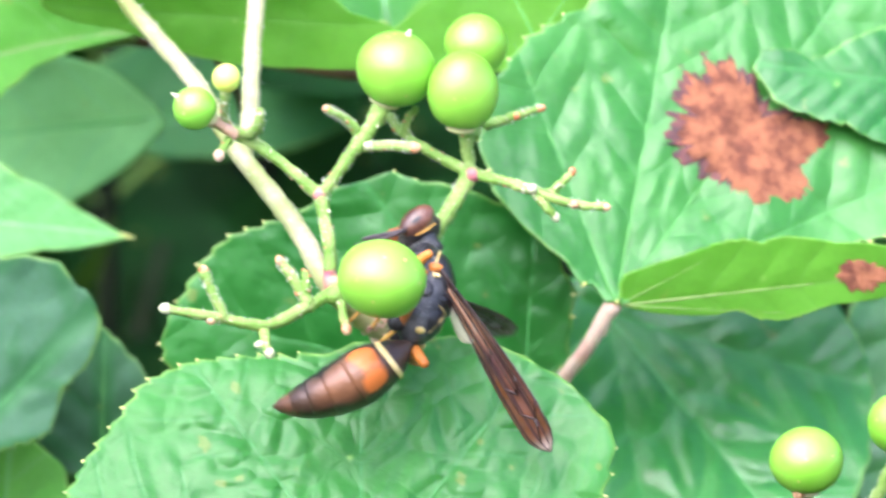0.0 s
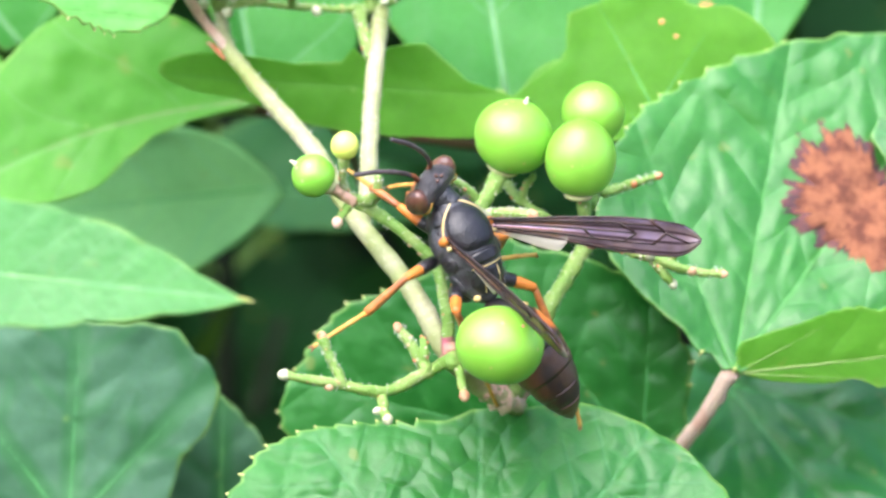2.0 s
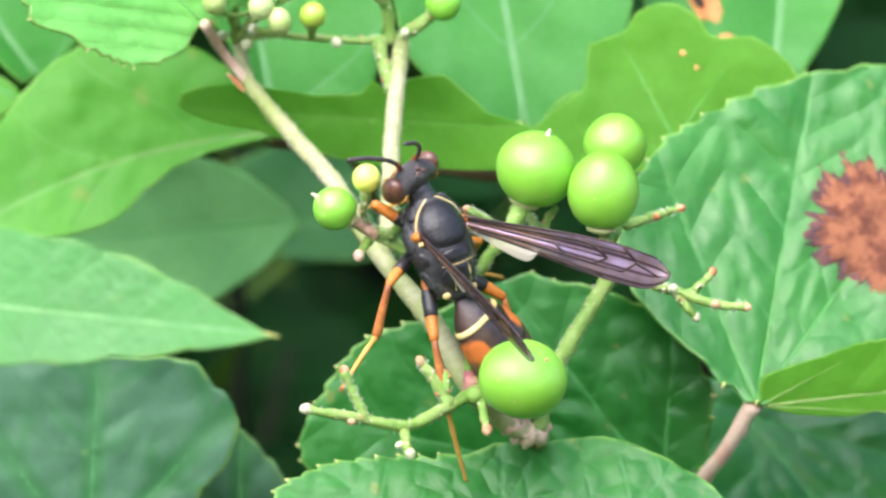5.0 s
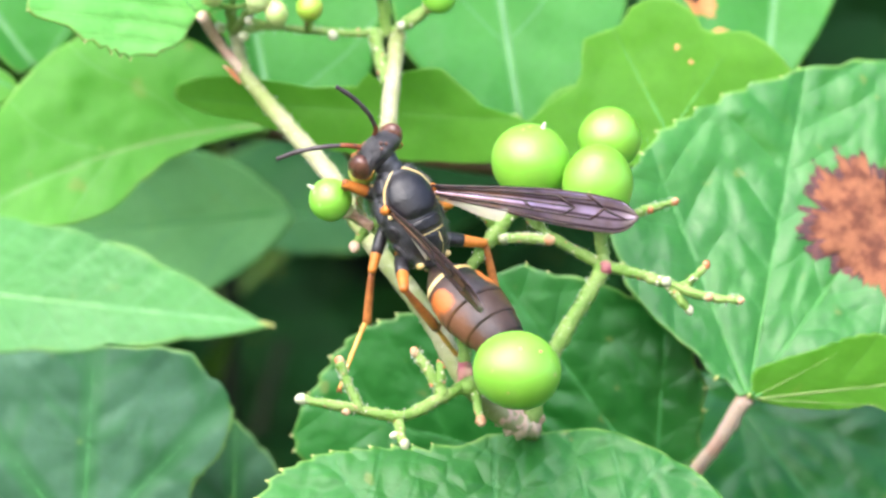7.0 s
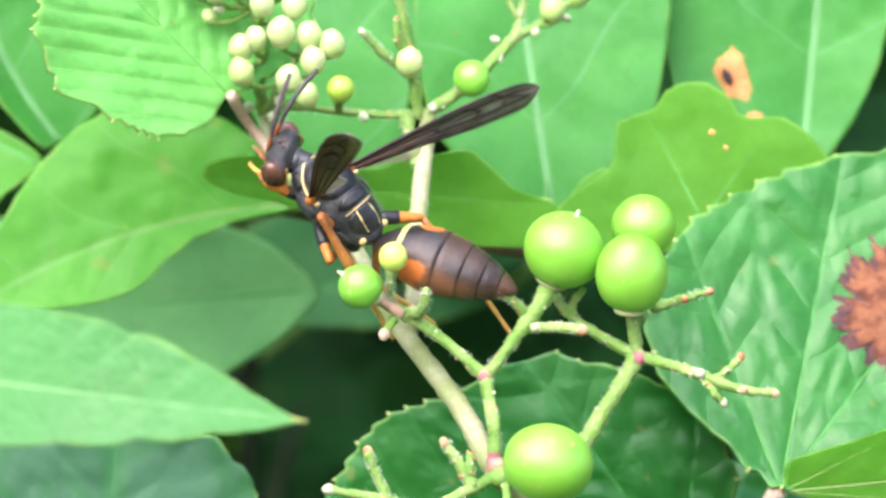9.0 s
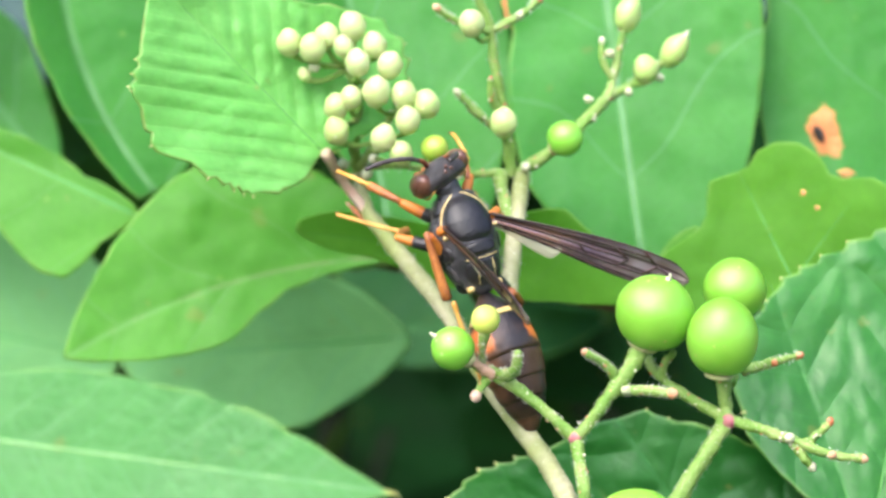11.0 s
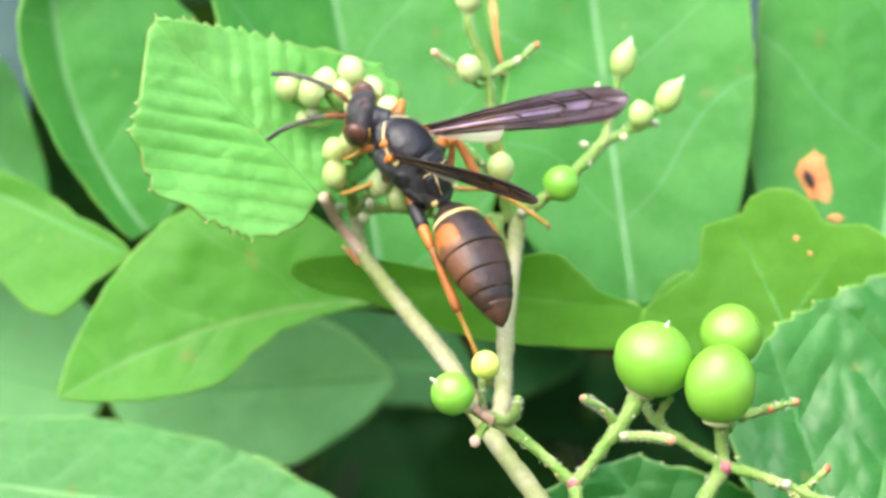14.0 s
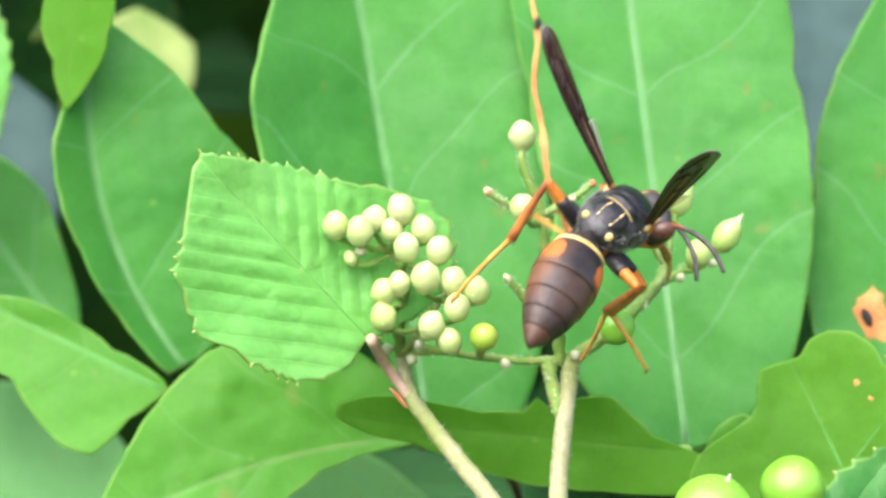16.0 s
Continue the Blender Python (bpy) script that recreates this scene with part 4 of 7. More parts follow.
def serrate_leaf():
    b = Blade((-27.2, 15.0, 25.4), (0.45, 0.12), (6.0, -5.5), (-9.2, 9.5), [(6, 13.2), (19, 13.5), (33, 12.2), (47, 10.1), (68, 8.4), (95, 8.8), (118, 10.5), (133, 13.2), (147, 11.5), (166, 10.2), (184, 10.7), (193, 10.1), (213, 10.1), (232, 8.9), (253, 8.8), (272, 9.5), (286, 9.3), (301, 8.8), (317, 8.2), (328, 9.1), (347, 11.4)],
              "pinnate", 2.8, 0.30, 0.03, -0.6, 0.6, 43, quilt=(0.10, 1.4), lean=1.4)
    leaf("bright young leaf with a finely serrated reddish edge", b, M_LEAF_SERRATE, (1.8, 0.75), ribs=((0, 0.95, 0.14),), tips=8, tip_size=0.6,
         petiole=[(-21.0, 16, 19.9), (-19.5, 20, 17.4), (-16.9, 20.4, 14.4)], petiole_width=0.5)


def undergrowth():
    """Uncounted leaves of the thicket behind the vine, the grass and the ground."""
    rng = random.Random(4)
    verts, faces, uvs = [], [], []
    profile = (0.05, 0.34, 0.42, 0.33, 0.16, 0.0)

    def sprout(x, y, z, size):
        turn = Euler((rng.uniform(-0.8, 0.8), rng.uniform(0, 6.3), rng.uniform(-0.9, 0.9))).to_matrix()
        start = len(verts)
        for k, w in enumerate(profile):
            s = k / 5
            for q in (-1, 0, 1):
                p = turn @ Vector((q * w * size, 0.16 * abs(q) * w * size - 0.3 * size * s * s, size * (s - 0.5)))
                verts.append(((p.x + x) * MM, (p.y + y - 200) * MM, (p.z + z) * MM))
        for k in range(5):
            for q in (0, 1):
                i = start + 3 * k + q
                faces.append((i, i + 1, i + 4, i + 3))

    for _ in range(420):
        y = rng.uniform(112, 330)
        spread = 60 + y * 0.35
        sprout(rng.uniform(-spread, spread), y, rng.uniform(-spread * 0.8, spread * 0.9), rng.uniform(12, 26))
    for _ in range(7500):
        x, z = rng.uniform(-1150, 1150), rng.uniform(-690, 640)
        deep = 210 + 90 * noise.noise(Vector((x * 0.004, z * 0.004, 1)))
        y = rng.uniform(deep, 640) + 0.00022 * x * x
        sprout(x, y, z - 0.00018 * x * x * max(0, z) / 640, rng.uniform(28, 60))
    for _ in range(9000):
        # the outer face of the hedge, all round and over its top
        w, a = rng.uniform(0, 6.283), rng.uniform(0, 1.57)
        cx, cy = math.cos(w), math.sin(w)
        r = (abs(cx) ** 3 + abs(cy) ** 3) ** (-1 / 3) * math.cos(a) ** 0.45 * rng.uniform(0.96, 1.12)
        x, y, z = 1380 * r * cx, 1020 + 460 * r * cy, -700 + 1310 * math.sin(a) ** 0.8 * rng.uniform(0.97, 1.06)
        if y > 560:
            sprout(x, y, z, rng.uniform(50, 105))
    root = thing("undergrowth", (0, 200, 0), "leafy undergrowth behind the vine, coloured near-black as deep shade", "foliage", kind="stuff")
    me = bpy.data.meshes.new("leaves")
    me.from_pydata(verts, [], faces)
    for name in ("veins", "border"):
        layer = me.uv_layers.new(name=name)
        for i, lp in enumerate(me.loops):
            v = me.vertices[lp.vertex_index].co
            layer.data[i].uv = (v.z * 1000 + 900, 3.0) if name == "veins" else (4.0, 1.0)
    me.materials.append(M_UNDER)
    me.shade_smooth()
    leaves = new("leaves", me)
    leaves.parent = root
    leaves["kind"] = "stuff"

    for i, x in enumerate(BRANCHES):
        ob = thing("branch", (x, 196, -700), "slender dark thicket branch bearing the leaves", "branch", "branches of the thicket")
        part("bark", tube(bmesh.new(), [(x * 0.8, 230, -702), (x + 4, 212, -300), (x, 196, -90), (x, 196, 40), (x - 3, 200, 90)], [5, 3.4, 2.2, 1.6, 0.9], 8, 10, 0.1), M_BARK, ob)
        for k in range(3):
            z = -420 + 150 * k + 17 * i
            side = 1 if (i + k) % 2 else -1
            part("side_twig", tube(bmesh.new(), [(x + 3, 208 - 4 * k, z), (x + 22 * side, 222, z + 34), (x + 38 * side, 240, z + 90)], [1.9, 1.4, 0.7], 6, 8, 0.1), M_BARK, ob)

    # the heart of the hedge: a near-black shell with deep shade put into its colour
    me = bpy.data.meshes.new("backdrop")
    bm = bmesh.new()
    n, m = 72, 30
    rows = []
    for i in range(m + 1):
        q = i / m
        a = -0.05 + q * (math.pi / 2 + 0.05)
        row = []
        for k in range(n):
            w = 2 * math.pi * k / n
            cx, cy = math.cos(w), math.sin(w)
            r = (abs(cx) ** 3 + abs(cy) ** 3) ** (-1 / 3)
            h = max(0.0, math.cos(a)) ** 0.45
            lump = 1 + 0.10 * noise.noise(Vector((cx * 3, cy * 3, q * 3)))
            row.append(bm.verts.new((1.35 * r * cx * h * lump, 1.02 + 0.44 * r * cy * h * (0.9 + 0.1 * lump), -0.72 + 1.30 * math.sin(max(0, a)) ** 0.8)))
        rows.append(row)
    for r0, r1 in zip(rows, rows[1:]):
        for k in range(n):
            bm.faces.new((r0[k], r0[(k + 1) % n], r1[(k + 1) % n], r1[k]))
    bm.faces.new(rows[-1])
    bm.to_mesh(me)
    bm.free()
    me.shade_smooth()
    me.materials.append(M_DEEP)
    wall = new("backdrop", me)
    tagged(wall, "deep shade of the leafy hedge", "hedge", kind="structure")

    me = bpy.data.meshes.new("ground")
    bm = bmesh.new()
    bmesh.ops.create_grid(bm, x_segments=90, y_segments=90, size=60)
    for v in bm.verts:
        d = math.hypot(v.co.x, v.co.y)
        v.co.z = -0.7 + 0.05 * noise.noise(v.co * 0.5) * min(1, d / 4)
    bm.to_mesh(me)
    bm.free()
    me.materials.append(M_SOIL)
    tagged(new("ground", me), "dark soil with short grass below the thicket", "ground", kind="structure")
    verts, faces = [], []
    for _ in range(16000):
        d = 4.4 * rng.random() ** 0.9
        w = rng.uniform(0, 6.283)
        x, y = d * math.cos(w), d * math.sin(w)
        h, a = rng.uniform(0.05, 0.14), rng.uniform(0, 6.283)
        sx, sy = 0.004 * math.cos(a), 0.004 * math.sin(a)
        lx, ly = rng.uniform(-0.05, 0.05), rng.uniform(-0.05, 0.05)
        i = len(verts)
        g = -0.7 + 0.05 * noise.noise(Vector((x, y, 0)) * 0.5) * min(1, d / 4) - 0.01
        verts.extend(((x - sx, y - sy, g), (x + sx, y + sy, g), (x + lx * 0.4 + sx * 0.7, y + ly * 0.4 + sy * 0.7, g + h * 0.6), (x + lx * 0.4 - sx * 0.7, y + ly * 0.4 - sy * 0.7, g + h * 0.6), (x + lx, y + ly, g + h)))
        faces.extend(((i, i + 1, i + 2, i + 3), (i + 3, i + 2, i + 4)))
    me = bpy.data.meshes.new("grass")
    me.from_pydata(verts, [], faces)
    me.materials.append(M_GRASS)
    tagged(new("grass", me), "short green grass round the thicket", "grass", kind="stuff")


def leaves_at_the_edge():
    """Soft leaves that fill the side of the view behind the small lobed leaf."""
    b = Blade((-58.5, 72.0, 26.5), (0.1, 0.2), (9.5, -10.0), (-8.0, 11.0), [(10, 7.0), (50, 7.5), (95, 9.5), (130, 14.0), (180, 10.0), (230, 11.0), (280, 11.5), (315, 13.5), (345, 8.5)], "pinnate", 7.0, 0.15, 0.08, 0, 0.6, 61)
    leaf("soft green leaf behind the small lobed leaf", b, M_LEAF_TALL, ribs=((0, 0.9, 0.24),), rings=16, around=110)
    b = Blade((-57.0, 82.0, 2.5), (0.0, 0.25), (14.0, -3.0), (-15.0, 2.0), [(0, 15.0), (35, 12.5), (75, 11.0), (120, 11.5), (175, 16.0), (225, 13.0), (270, 11.0), (320, 13.0)], "pinnate", 7.0, 0.15, 0.06, 0, 0.5, 63)
    leaf("wide blue-green leaf low at the side of the thicket", b, M_LEAF_PALE, ribs=((0, 0.9, 0.3),), rings=16, around=110)
    b = Blade((-63.0, 58.0, 42.0), (0.2, 0.1), (-1.0, -12.0), (0.5, 13.0), [(0, 7.2), (45, 8.5), (90, 13.5), (135, 9.0), (180, 7.0), (225, 8.5), (270, 12.5), (315, 8.5)], "pinnate", 4.0, 0.3, 0.08, 0, 0.4, 65)
    leaf("toothed green leaf at the side of the thicket", b, M_LEAF_SERRATE, (2.2, 0.7), ribs=((0, 0.9, 0.2),), rings=16, around=120)


def leaf_deep_between_stems():
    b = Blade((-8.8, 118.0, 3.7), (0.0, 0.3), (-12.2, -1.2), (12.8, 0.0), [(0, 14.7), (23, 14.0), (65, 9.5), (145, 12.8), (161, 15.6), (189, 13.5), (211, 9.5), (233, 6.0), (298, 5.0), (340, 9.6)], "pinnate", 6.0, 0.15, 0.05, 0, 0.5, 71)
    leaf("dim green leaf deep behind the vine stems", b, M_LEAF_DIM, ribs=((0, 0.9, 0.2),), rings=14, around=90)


def distant_leaves():
    """Leaf-shaped sheets deep in the thicket, added to give the gaps pale tones."""
    for x, y, z, w, h, material, label in ((-67, 108, 30, 13, 18, M_PALE_FAR, "leaf-shaped sheet added for a pale blue-green tone behind the vine"), (-47, 109, 43, 6, 9, M_STRAW_FAR, "dry straw-coloured leaf far behind the vine"),
                                           (23, 108, 52, 9, 15, M_PALE_FAR, "leaf-shaped sheet added for a pale blue-green tone behind the vine"), (70, 190, 30, 12, 10, M_PALE_FAR, "leaf-shaped sheet added for a pale blue-green tone behind the vine")):
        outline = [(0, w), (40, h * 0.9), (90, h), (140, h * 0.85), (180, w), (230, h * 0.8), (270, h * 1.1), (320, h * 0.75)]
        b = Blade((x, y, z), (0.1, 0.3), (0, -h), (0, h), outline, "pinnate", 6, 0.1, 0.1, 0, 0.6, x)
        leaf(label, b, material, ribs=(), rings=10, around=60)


undergrowth()
distant_leaves()
leaf_deep_between_stems()
leaves_at_the_edge()
tall_leaves()
smooth_leaves()
lower_left_leaves()
shaded_leaf_below()
leaf_behind_berries()
toothed_leaf_with_dead_patch()
folded_lobe()
quilted_leaf()
serrate_leaf()
lance_leaf()

# ---------------------------------------------------------------- vine, fruit and flowers
def stalk(ob, points, radii, material, name="stalk", label="", rough=0.2, sides=12):
    radii = [r * (1.04 if r < 0.6 else 0.98) for r in radii]
    made = part(name, tube(bmesh.new(), points, radii, 10, sides, rough * 2.1, seed=points[0][0]), material, ob, label)
    if name == "stalk" and material is M_STEM_GREEN:
        # pale and rusty pores along the bark
        rng = random.Random(int(points[0][0] * 97 + points[-1][2] * 31))
        line = spline(points, 9)
        for n in range(4 + 2 * len(points)):
            k = rng.randrange(len(line))
            r = radii[min(len(radii) - 1, int(k / len(line) * len(radii)))]
            o = Vector((rng.uniform(-1, 1), rng.uniform(-1, 0.2), rng.uniform(-1, 1))).normalized()
            s = rng.uniform(0.09, 0.19)
            part("pore", blob(bmesh.new(), line[k] + o * r * 0.92, (s, s, s * 0.8), o, 8, 6), M_SCAR if n % 2 else M_WHITE_TIP, made)
        if (Vector(points[0]) - Vector(points[-1])).length > 4:
            down(made, points, sum(radii) / len(radii), 150, int(points[0][0] * 13))
    return made


def twig_tip(ob, at, way, size=0.42, material=None):
    """A cut or dried twig end with a ring scar."""
    p, d = Vector(at), Vector(way).normalized()
    part("twig_tip", tube(bmesh.new(), [p - d * size, p, p + d * size * 0.9], [size * 0.9, size * 1.15, size * 0.75], 3, 9, 0.25, seed=at[0]), material or M_SCAR, ob)


def berry(ob, at, radii, axis, material, tip=True, calyx=True):
    skin = blob(bmesh.new(), at, radii, axis, 36, 24, 0.04, 0.12)
    for v in skin.verts:
        o = v.co - Vector(at)
        v.co += o * (0.03 * noise.noise(o / radii[0] * 1.3 + Vector(at)) + 0.006 * noise.noise(o / radii[0] * 6))
    fruit = part("berry", skin, material, ob)
    a = Vector(axis).normalized()
    c = Vector(at)
    if tip:
        top = c + a * radii[2]
        part("style_stub", tube(bmesh.new(), [top - a * 0.15, top + a * 0.12, top + a * 0.5], [0.32, 0.2, 0.12], 3, 8, 0.2), M_WHITE_TIP, fruit, "pale dried stub")
    if calyx:
        low = c - a * radii[2] * 0.93
        bm = bmesh.new()
        blob(bm, low, (radii[0] * 0.42, radii[0] * 0.42, 0.42), a, 16, 8)
        part("calyx", bm, M_CALYX, fruit, "brownish calyx ring")
    return fruit


def bud(ob, at, r, axis, root, material=None, bend=0.4, point=0.0):
    """A flower bud on its short stalk."""
    p, a = Vector(at), Vector(axis).normalized()
    shape = blob(bmesh.new(), at, (r, r, r * (1.15 + point)), a, 18, 14, 0.12 + 0.5 * point)
    for v in shape.verts:
        o = v.co - p
        crown = max(0.0, o.normalized().dot(a)) ** 4
        v.co += o * (0.10 * noise.noise(o / r * 1.6 + p) + 0.07 * crown * noise.noise(o / r * 4 + p))
    body = part("bud", shape, material or M_BUD, ob)
    if point:
        # the closed petals stand in a pale peak
        top = p + a * r * (0.85 + point)
        part("petal_tip", tube(bmesh.new(), [top - a * 0.5 * r, top, top + a * 0.75 * r], [r * 0.5, r * 0.34, 0.05], 4, 6, 0.3, seed=at[0]), M_WHITE_TIP, body, "pale pointed petals")
    low = p - a * r * 1.0
    part("bud_cup", blob(bmesh.new(), low + a * r * 0.12, (r * 0.62, r * 0.62, r * 0.3), a, 12, 8), M_BUD_GREEN, body)
    k = Vector(root)
    mid = (low + k) / 2 + Vector((0, 0, -bend))
    stalk(ob, [k, mid, low], [0.28, 0.22, 0.26], M_STEM_GREEN, "bud_stalk", "", 0.15, 8)


def down(ob, points, radius, count, seed):
    """Fine pale hairs on a stalk."""
    rng = random.Random(seed)
    line = spline(points, 8)
    bm = bmesh.new()
    for _ in range(count):
        k = rng.randrange(len(line) - 1)
        p = line[k].lerp(line[k + 1], rng.random())
        d = (line[k + 1] - line[k]).normalized()
        a = d.orthogonal().normalized()
        w = rng.uniform(0, 6.283)
        o = (a * math.cos(w) + d.cross(a) * math.sin(w)).normalized()
        h = rng.uniform(0.15, 0.4)
        e = d * 0.028
        s = d.cross(o) * 0.028
        q = p + o * radius * 0.93
        v = [bm.verts.new(q + e), bm.verts.new(q - e * 0.5 + s), bm.verts.new(q - e * 0.5 - s), bm.verts.new(q + o * h + d * rng.uniform(-0.12, 0.12))]
        for f in ((0, 1, 3), (1, 2, 3), (2, 0, 3)):
            bm.faces.new([v[i] for i in f])
    part("down", bm, M_HAIR, ob, "fine pale down")["kind"] = "stuff"


def vine_stem():
    ob = thing("vine_stem", (7.8, 2, -15.9), "pale downy vine stem with a pinkish joint", "stem")
    a = [(-18.2, 22, 18.3), (-17.3, 20.5, 14.9), (-13.6, 17, 10.4), (-9.4, 12, 5.6), (-5.8, 8, -0.1), (-1.7, 4, -5.2), (0.3, 1.5, -8.1), (2.3, -0.5, -11.7), (5.3, 1, -14.6), (7.8, 2, -15.9)]
    stalk(ob, a, [0.62, 0.78, 0.86, 0.9, 0.95, 1.0], M_STEM_PALE, "stem", "pale downy stem", 0.08, 16)
    down(ob, a, 0.86, 500, 2)
    b = [(-3.7, 20, 18.5), (-3.9, 18.6, 16), (-4.4, 15.5, 10.7), (-4.6, 12, 6.0), (-4.7, 9.5, 2.4), (-5.2, 7.6, -0.8)]
    stalk(ob, b, [0.72, 0.78, 0.8, 0.76], M_STEM_PALE, "stem", "pale upright stem", 0.08, 16)
    down(ob, b, 0.78, 300, 3)
    c = [(7.8, 2, -15.6), (9.7, 2, -10.1), (11.9, 2, -6.2), (14.4, 3, -2.0)]
    stalk(ob, c, [0.85, 0.72, 0.68, 0.72], M_STEM_GREEN, "stem", "green downy side stem")
    down(ob, c, 0.7, 260, 4)
    stalk(ob, [(4.6, 0.6, -13.9), (6.2, 1.6, -15.2), (7.8, 2.2, -15.9), (8.4, 3, -14.6)], [0.9, 1.1, 1.3, 0.8], M_STEM_PINK, "joint", "swollen pinkish joint", 0.3)
    stalk(ob, [(7.9, 2.6, -15.8), (8.2, 8, -17), (8, 15, -21), (7.4, 18, -30)], [0.9, 1.0, 1.1, 1.2], M_STEM_PALE, "stem", "pale lower stem", 0.1)
    stalk(ob, [(7.4, 18, -29.6), (0, 26, -702)], [1.2, 1.8, 2.4], M_STEM_PALE, "stem", "pale lower stem", 0.1)
    stalk(ob, [(-19.2, 20.9, 15.6), (-18.4, 20.4, 14.9), (-17.7, 20.2, 14.0)], [0.14, 0.22, 0.14], M_SCAR, "scar", "small orange scar")
    return ob


def fruit_cluster():
    ob = thing("fruit_cluster", (2.4, -1, -11.9), "cluster of unripe green berries on forked stalks", "fruit cluster")
    g = M_STEM_GREEN
    stalk(ob, [(2.4, -1.6, -12.3), (2.2, -2, -8.1), (1.5, 0, -4.1)], [0.62, 0.5, 0.55], g)
    stalk(ob, [(2.5, -1.7, -12.4), (2.35, -1.9, -11.2), (2.3, -2, -10.2)], [0.72, 0.74, 0.5], M_STEM_PURPLE, "joint", "purple stalk joint")
    part("joint", blob(bmesh.new(), (1.4, -0.1, -3.9), (0.62, 0.6, 0.62)), M_STEM_PURPLE, ob, "reddish fork")
    stalk(ob, [(1.5, 0, -4.1), (-2.3, 0.2, -0.8), (-5.75, 0.4, 1.4), (-8.2, -0.8, 2.6)], [0.52, 0.45, 0.5, 0.6], g)
    stalk(ob, [(-8.3, -1.2, 2.7), (-7.1, -0.6, 2.1), (-5.7, 0.0, 1.1)], [0.45, 0.5, 0.4], M_STEM_PINK, "joint", "pinkish stalk joint")
    stalk(ob, [(1.5, 0, -4.1), (3.2, 0, -1.6), (5.3, 1, 1.3), (7.1, 3, 4.0)], [0.52, 0.48, 0.58, 0.8], g)
    stalk(ob, [(5.1, 0.8, 0.1), (7.3, 0, 0.3), (9.5, -1, 0.1)], [0.4, 0.42, 0.36], g)
    twig_tip(ob, (9.5, -1, 0.1), (1, -0.3, 0), 0.42)
    twig_tip(ob, (5.6, 0.2, 0.2), (-0.6, -1, 0.3), 0.4, M_WHITE_TIP)
    stalk(ob, [(4.9, 1, 1.1), (3.6, 0, 2.5), (2.0, -1, 3.4)], [0.45, 0.36, 0.3], g)
    twig_tip(ob, (2.0, -1, 3.4), (-1, -0.5, 0.5), 0.3)
    # second fork, towards the pair of berries
    stalk(ob, [(14.3, 3, -2.0), (14.1, 3, -0.4), (14.0, 2.6, 1.2)], [0.62, 0.55, 0.7], g)
    part("joint", blob(bmesh.new(), (14.5, 2.6, -2.2), (0.74, 0.7, 0.66)), M_STEM_PURPLE, ob, "pinkish fork")
    stalk(ob, [(14.3, 3, -2.0), (11.3, 4, -0.5), (8.8, 5, 1.1), (7.3, 6, 2.9)], [0.5, 0.45, 0.4, 0.4], g)
    stalk(ob, [(8.8, 5, 1.1), (8.9, 4.4, 2.4), (9.7, 4, 3.6)], [0.36, 0.34, 0.3], g)
    stalk(ob, [(14.3, 3, -2.0), (17.2, 1, -2.8), (19.6, 0, -3.5), (22.7, -1, -4.6), (25.6, -2, -4.9)], [0.52, 0.45, 0.45, 0.36, 0.3], g)
    twig_tip(ob, (25.7, -2, -4.9), (1, -0.2, 0), 0.34)
    twig_tip(ob, (23.1, -1.6, -4.7), (0.2, -1, 0.2), 0.36)
    stalk(ob, [(20.8, 0, -3.9), (22.0, 0, -2.9), (22.9, 0, -1.9)], [0.42, 0.36, 0.28], g)
    twig_tip(ob, (22.9, 0, -1.9), (0.3, 0, 1), 0.32)
    stalk(ob, [(19.6, 0, -3.5), (20.6, -0.3, -4.8), (21.5, 0, -5.8)], [0.42, 0.36, 0.3], g)
    twig_tip(ob, (21.5, 0, -5.8), (0.3, -0.2, -1), 0.36, M_WHITE_TIP)
    twig_tip(ob, (19.5, -0.5, -3.4), (-0.3, -1, 0.3), 0.44, M_WHITE_TIP)
    stalk(ob, [(15.6, 6, 2.0), (17.6, 6, 2.6), (20.4, 5, 3.5)], [0.45, 0.4, 0.28], g)
    twig_tip(ob, (20.5, 5, 3.5), (1, 0, 0.3), 0.3)
    twig_tip(ob, (18.4, 5.6, 2.8), (0.1, -1, 0.2), 0.34)
    stalk(ob, [(14.6, 4, 1.0), (15, 6, 3), (14.9, 8, 6)], [0.5, 0.4, 0.5], g)
    # the twig below, bare of fruit
    stalk(ob, [(3.2, -2, -11.9), (0.5, -5, -13.2), (-3.0, -8, -14.7), (-6.8, -9, -14.1), (-11.2, -10, -13.3)], [0.6, 0.5, 0.46, 0.42, 0.34], g)
    twig_tip(ob, (-11.4, -10, -13.3), (-1, -0.2, 0.2), 0.42, M_WHITE_TIP)
    twig_tip(ob, (-7.6, -9.3, -14.3), (-0.2, -1, -0.4), 0.36)
    stalk(ob, [(-6.5, -9, -14.0), (-7.5, -9, -11.9), (-8.2, -9, -10.2)], [0.46, 0.4, 0.36], g)
    twig_tip(ob, (-8.2, -9, -10.1), (-0.3, 0, 1), 0.38)
    stalk(ob, [(-3.2, -8, -14.7), (-3.1, -9, -15.9), (-2.9, -10, -16.8)], [0.42, 0.4, 0.36], g)
    twig_tip(ob, (-2.7, -10, -17.0), (0.3, -0.3, -1), 0.4, M_WHITE_TIP)
    twig_tip(ob, (-3.6, -9.4, -16.3), (-1, -0.4, -0.3), 0.34, M_WHITE_TIP)
    stalk(ob, [(0.5, -5, -13.1), (-0.7, -5, -11.0), (-1.9, -5, -9.4)], [0.55, 0.46, 0.34], g)
    twig_tip(ob, (-1.9, -5, -9.4), (-0.5, 0, 1), 0.4)
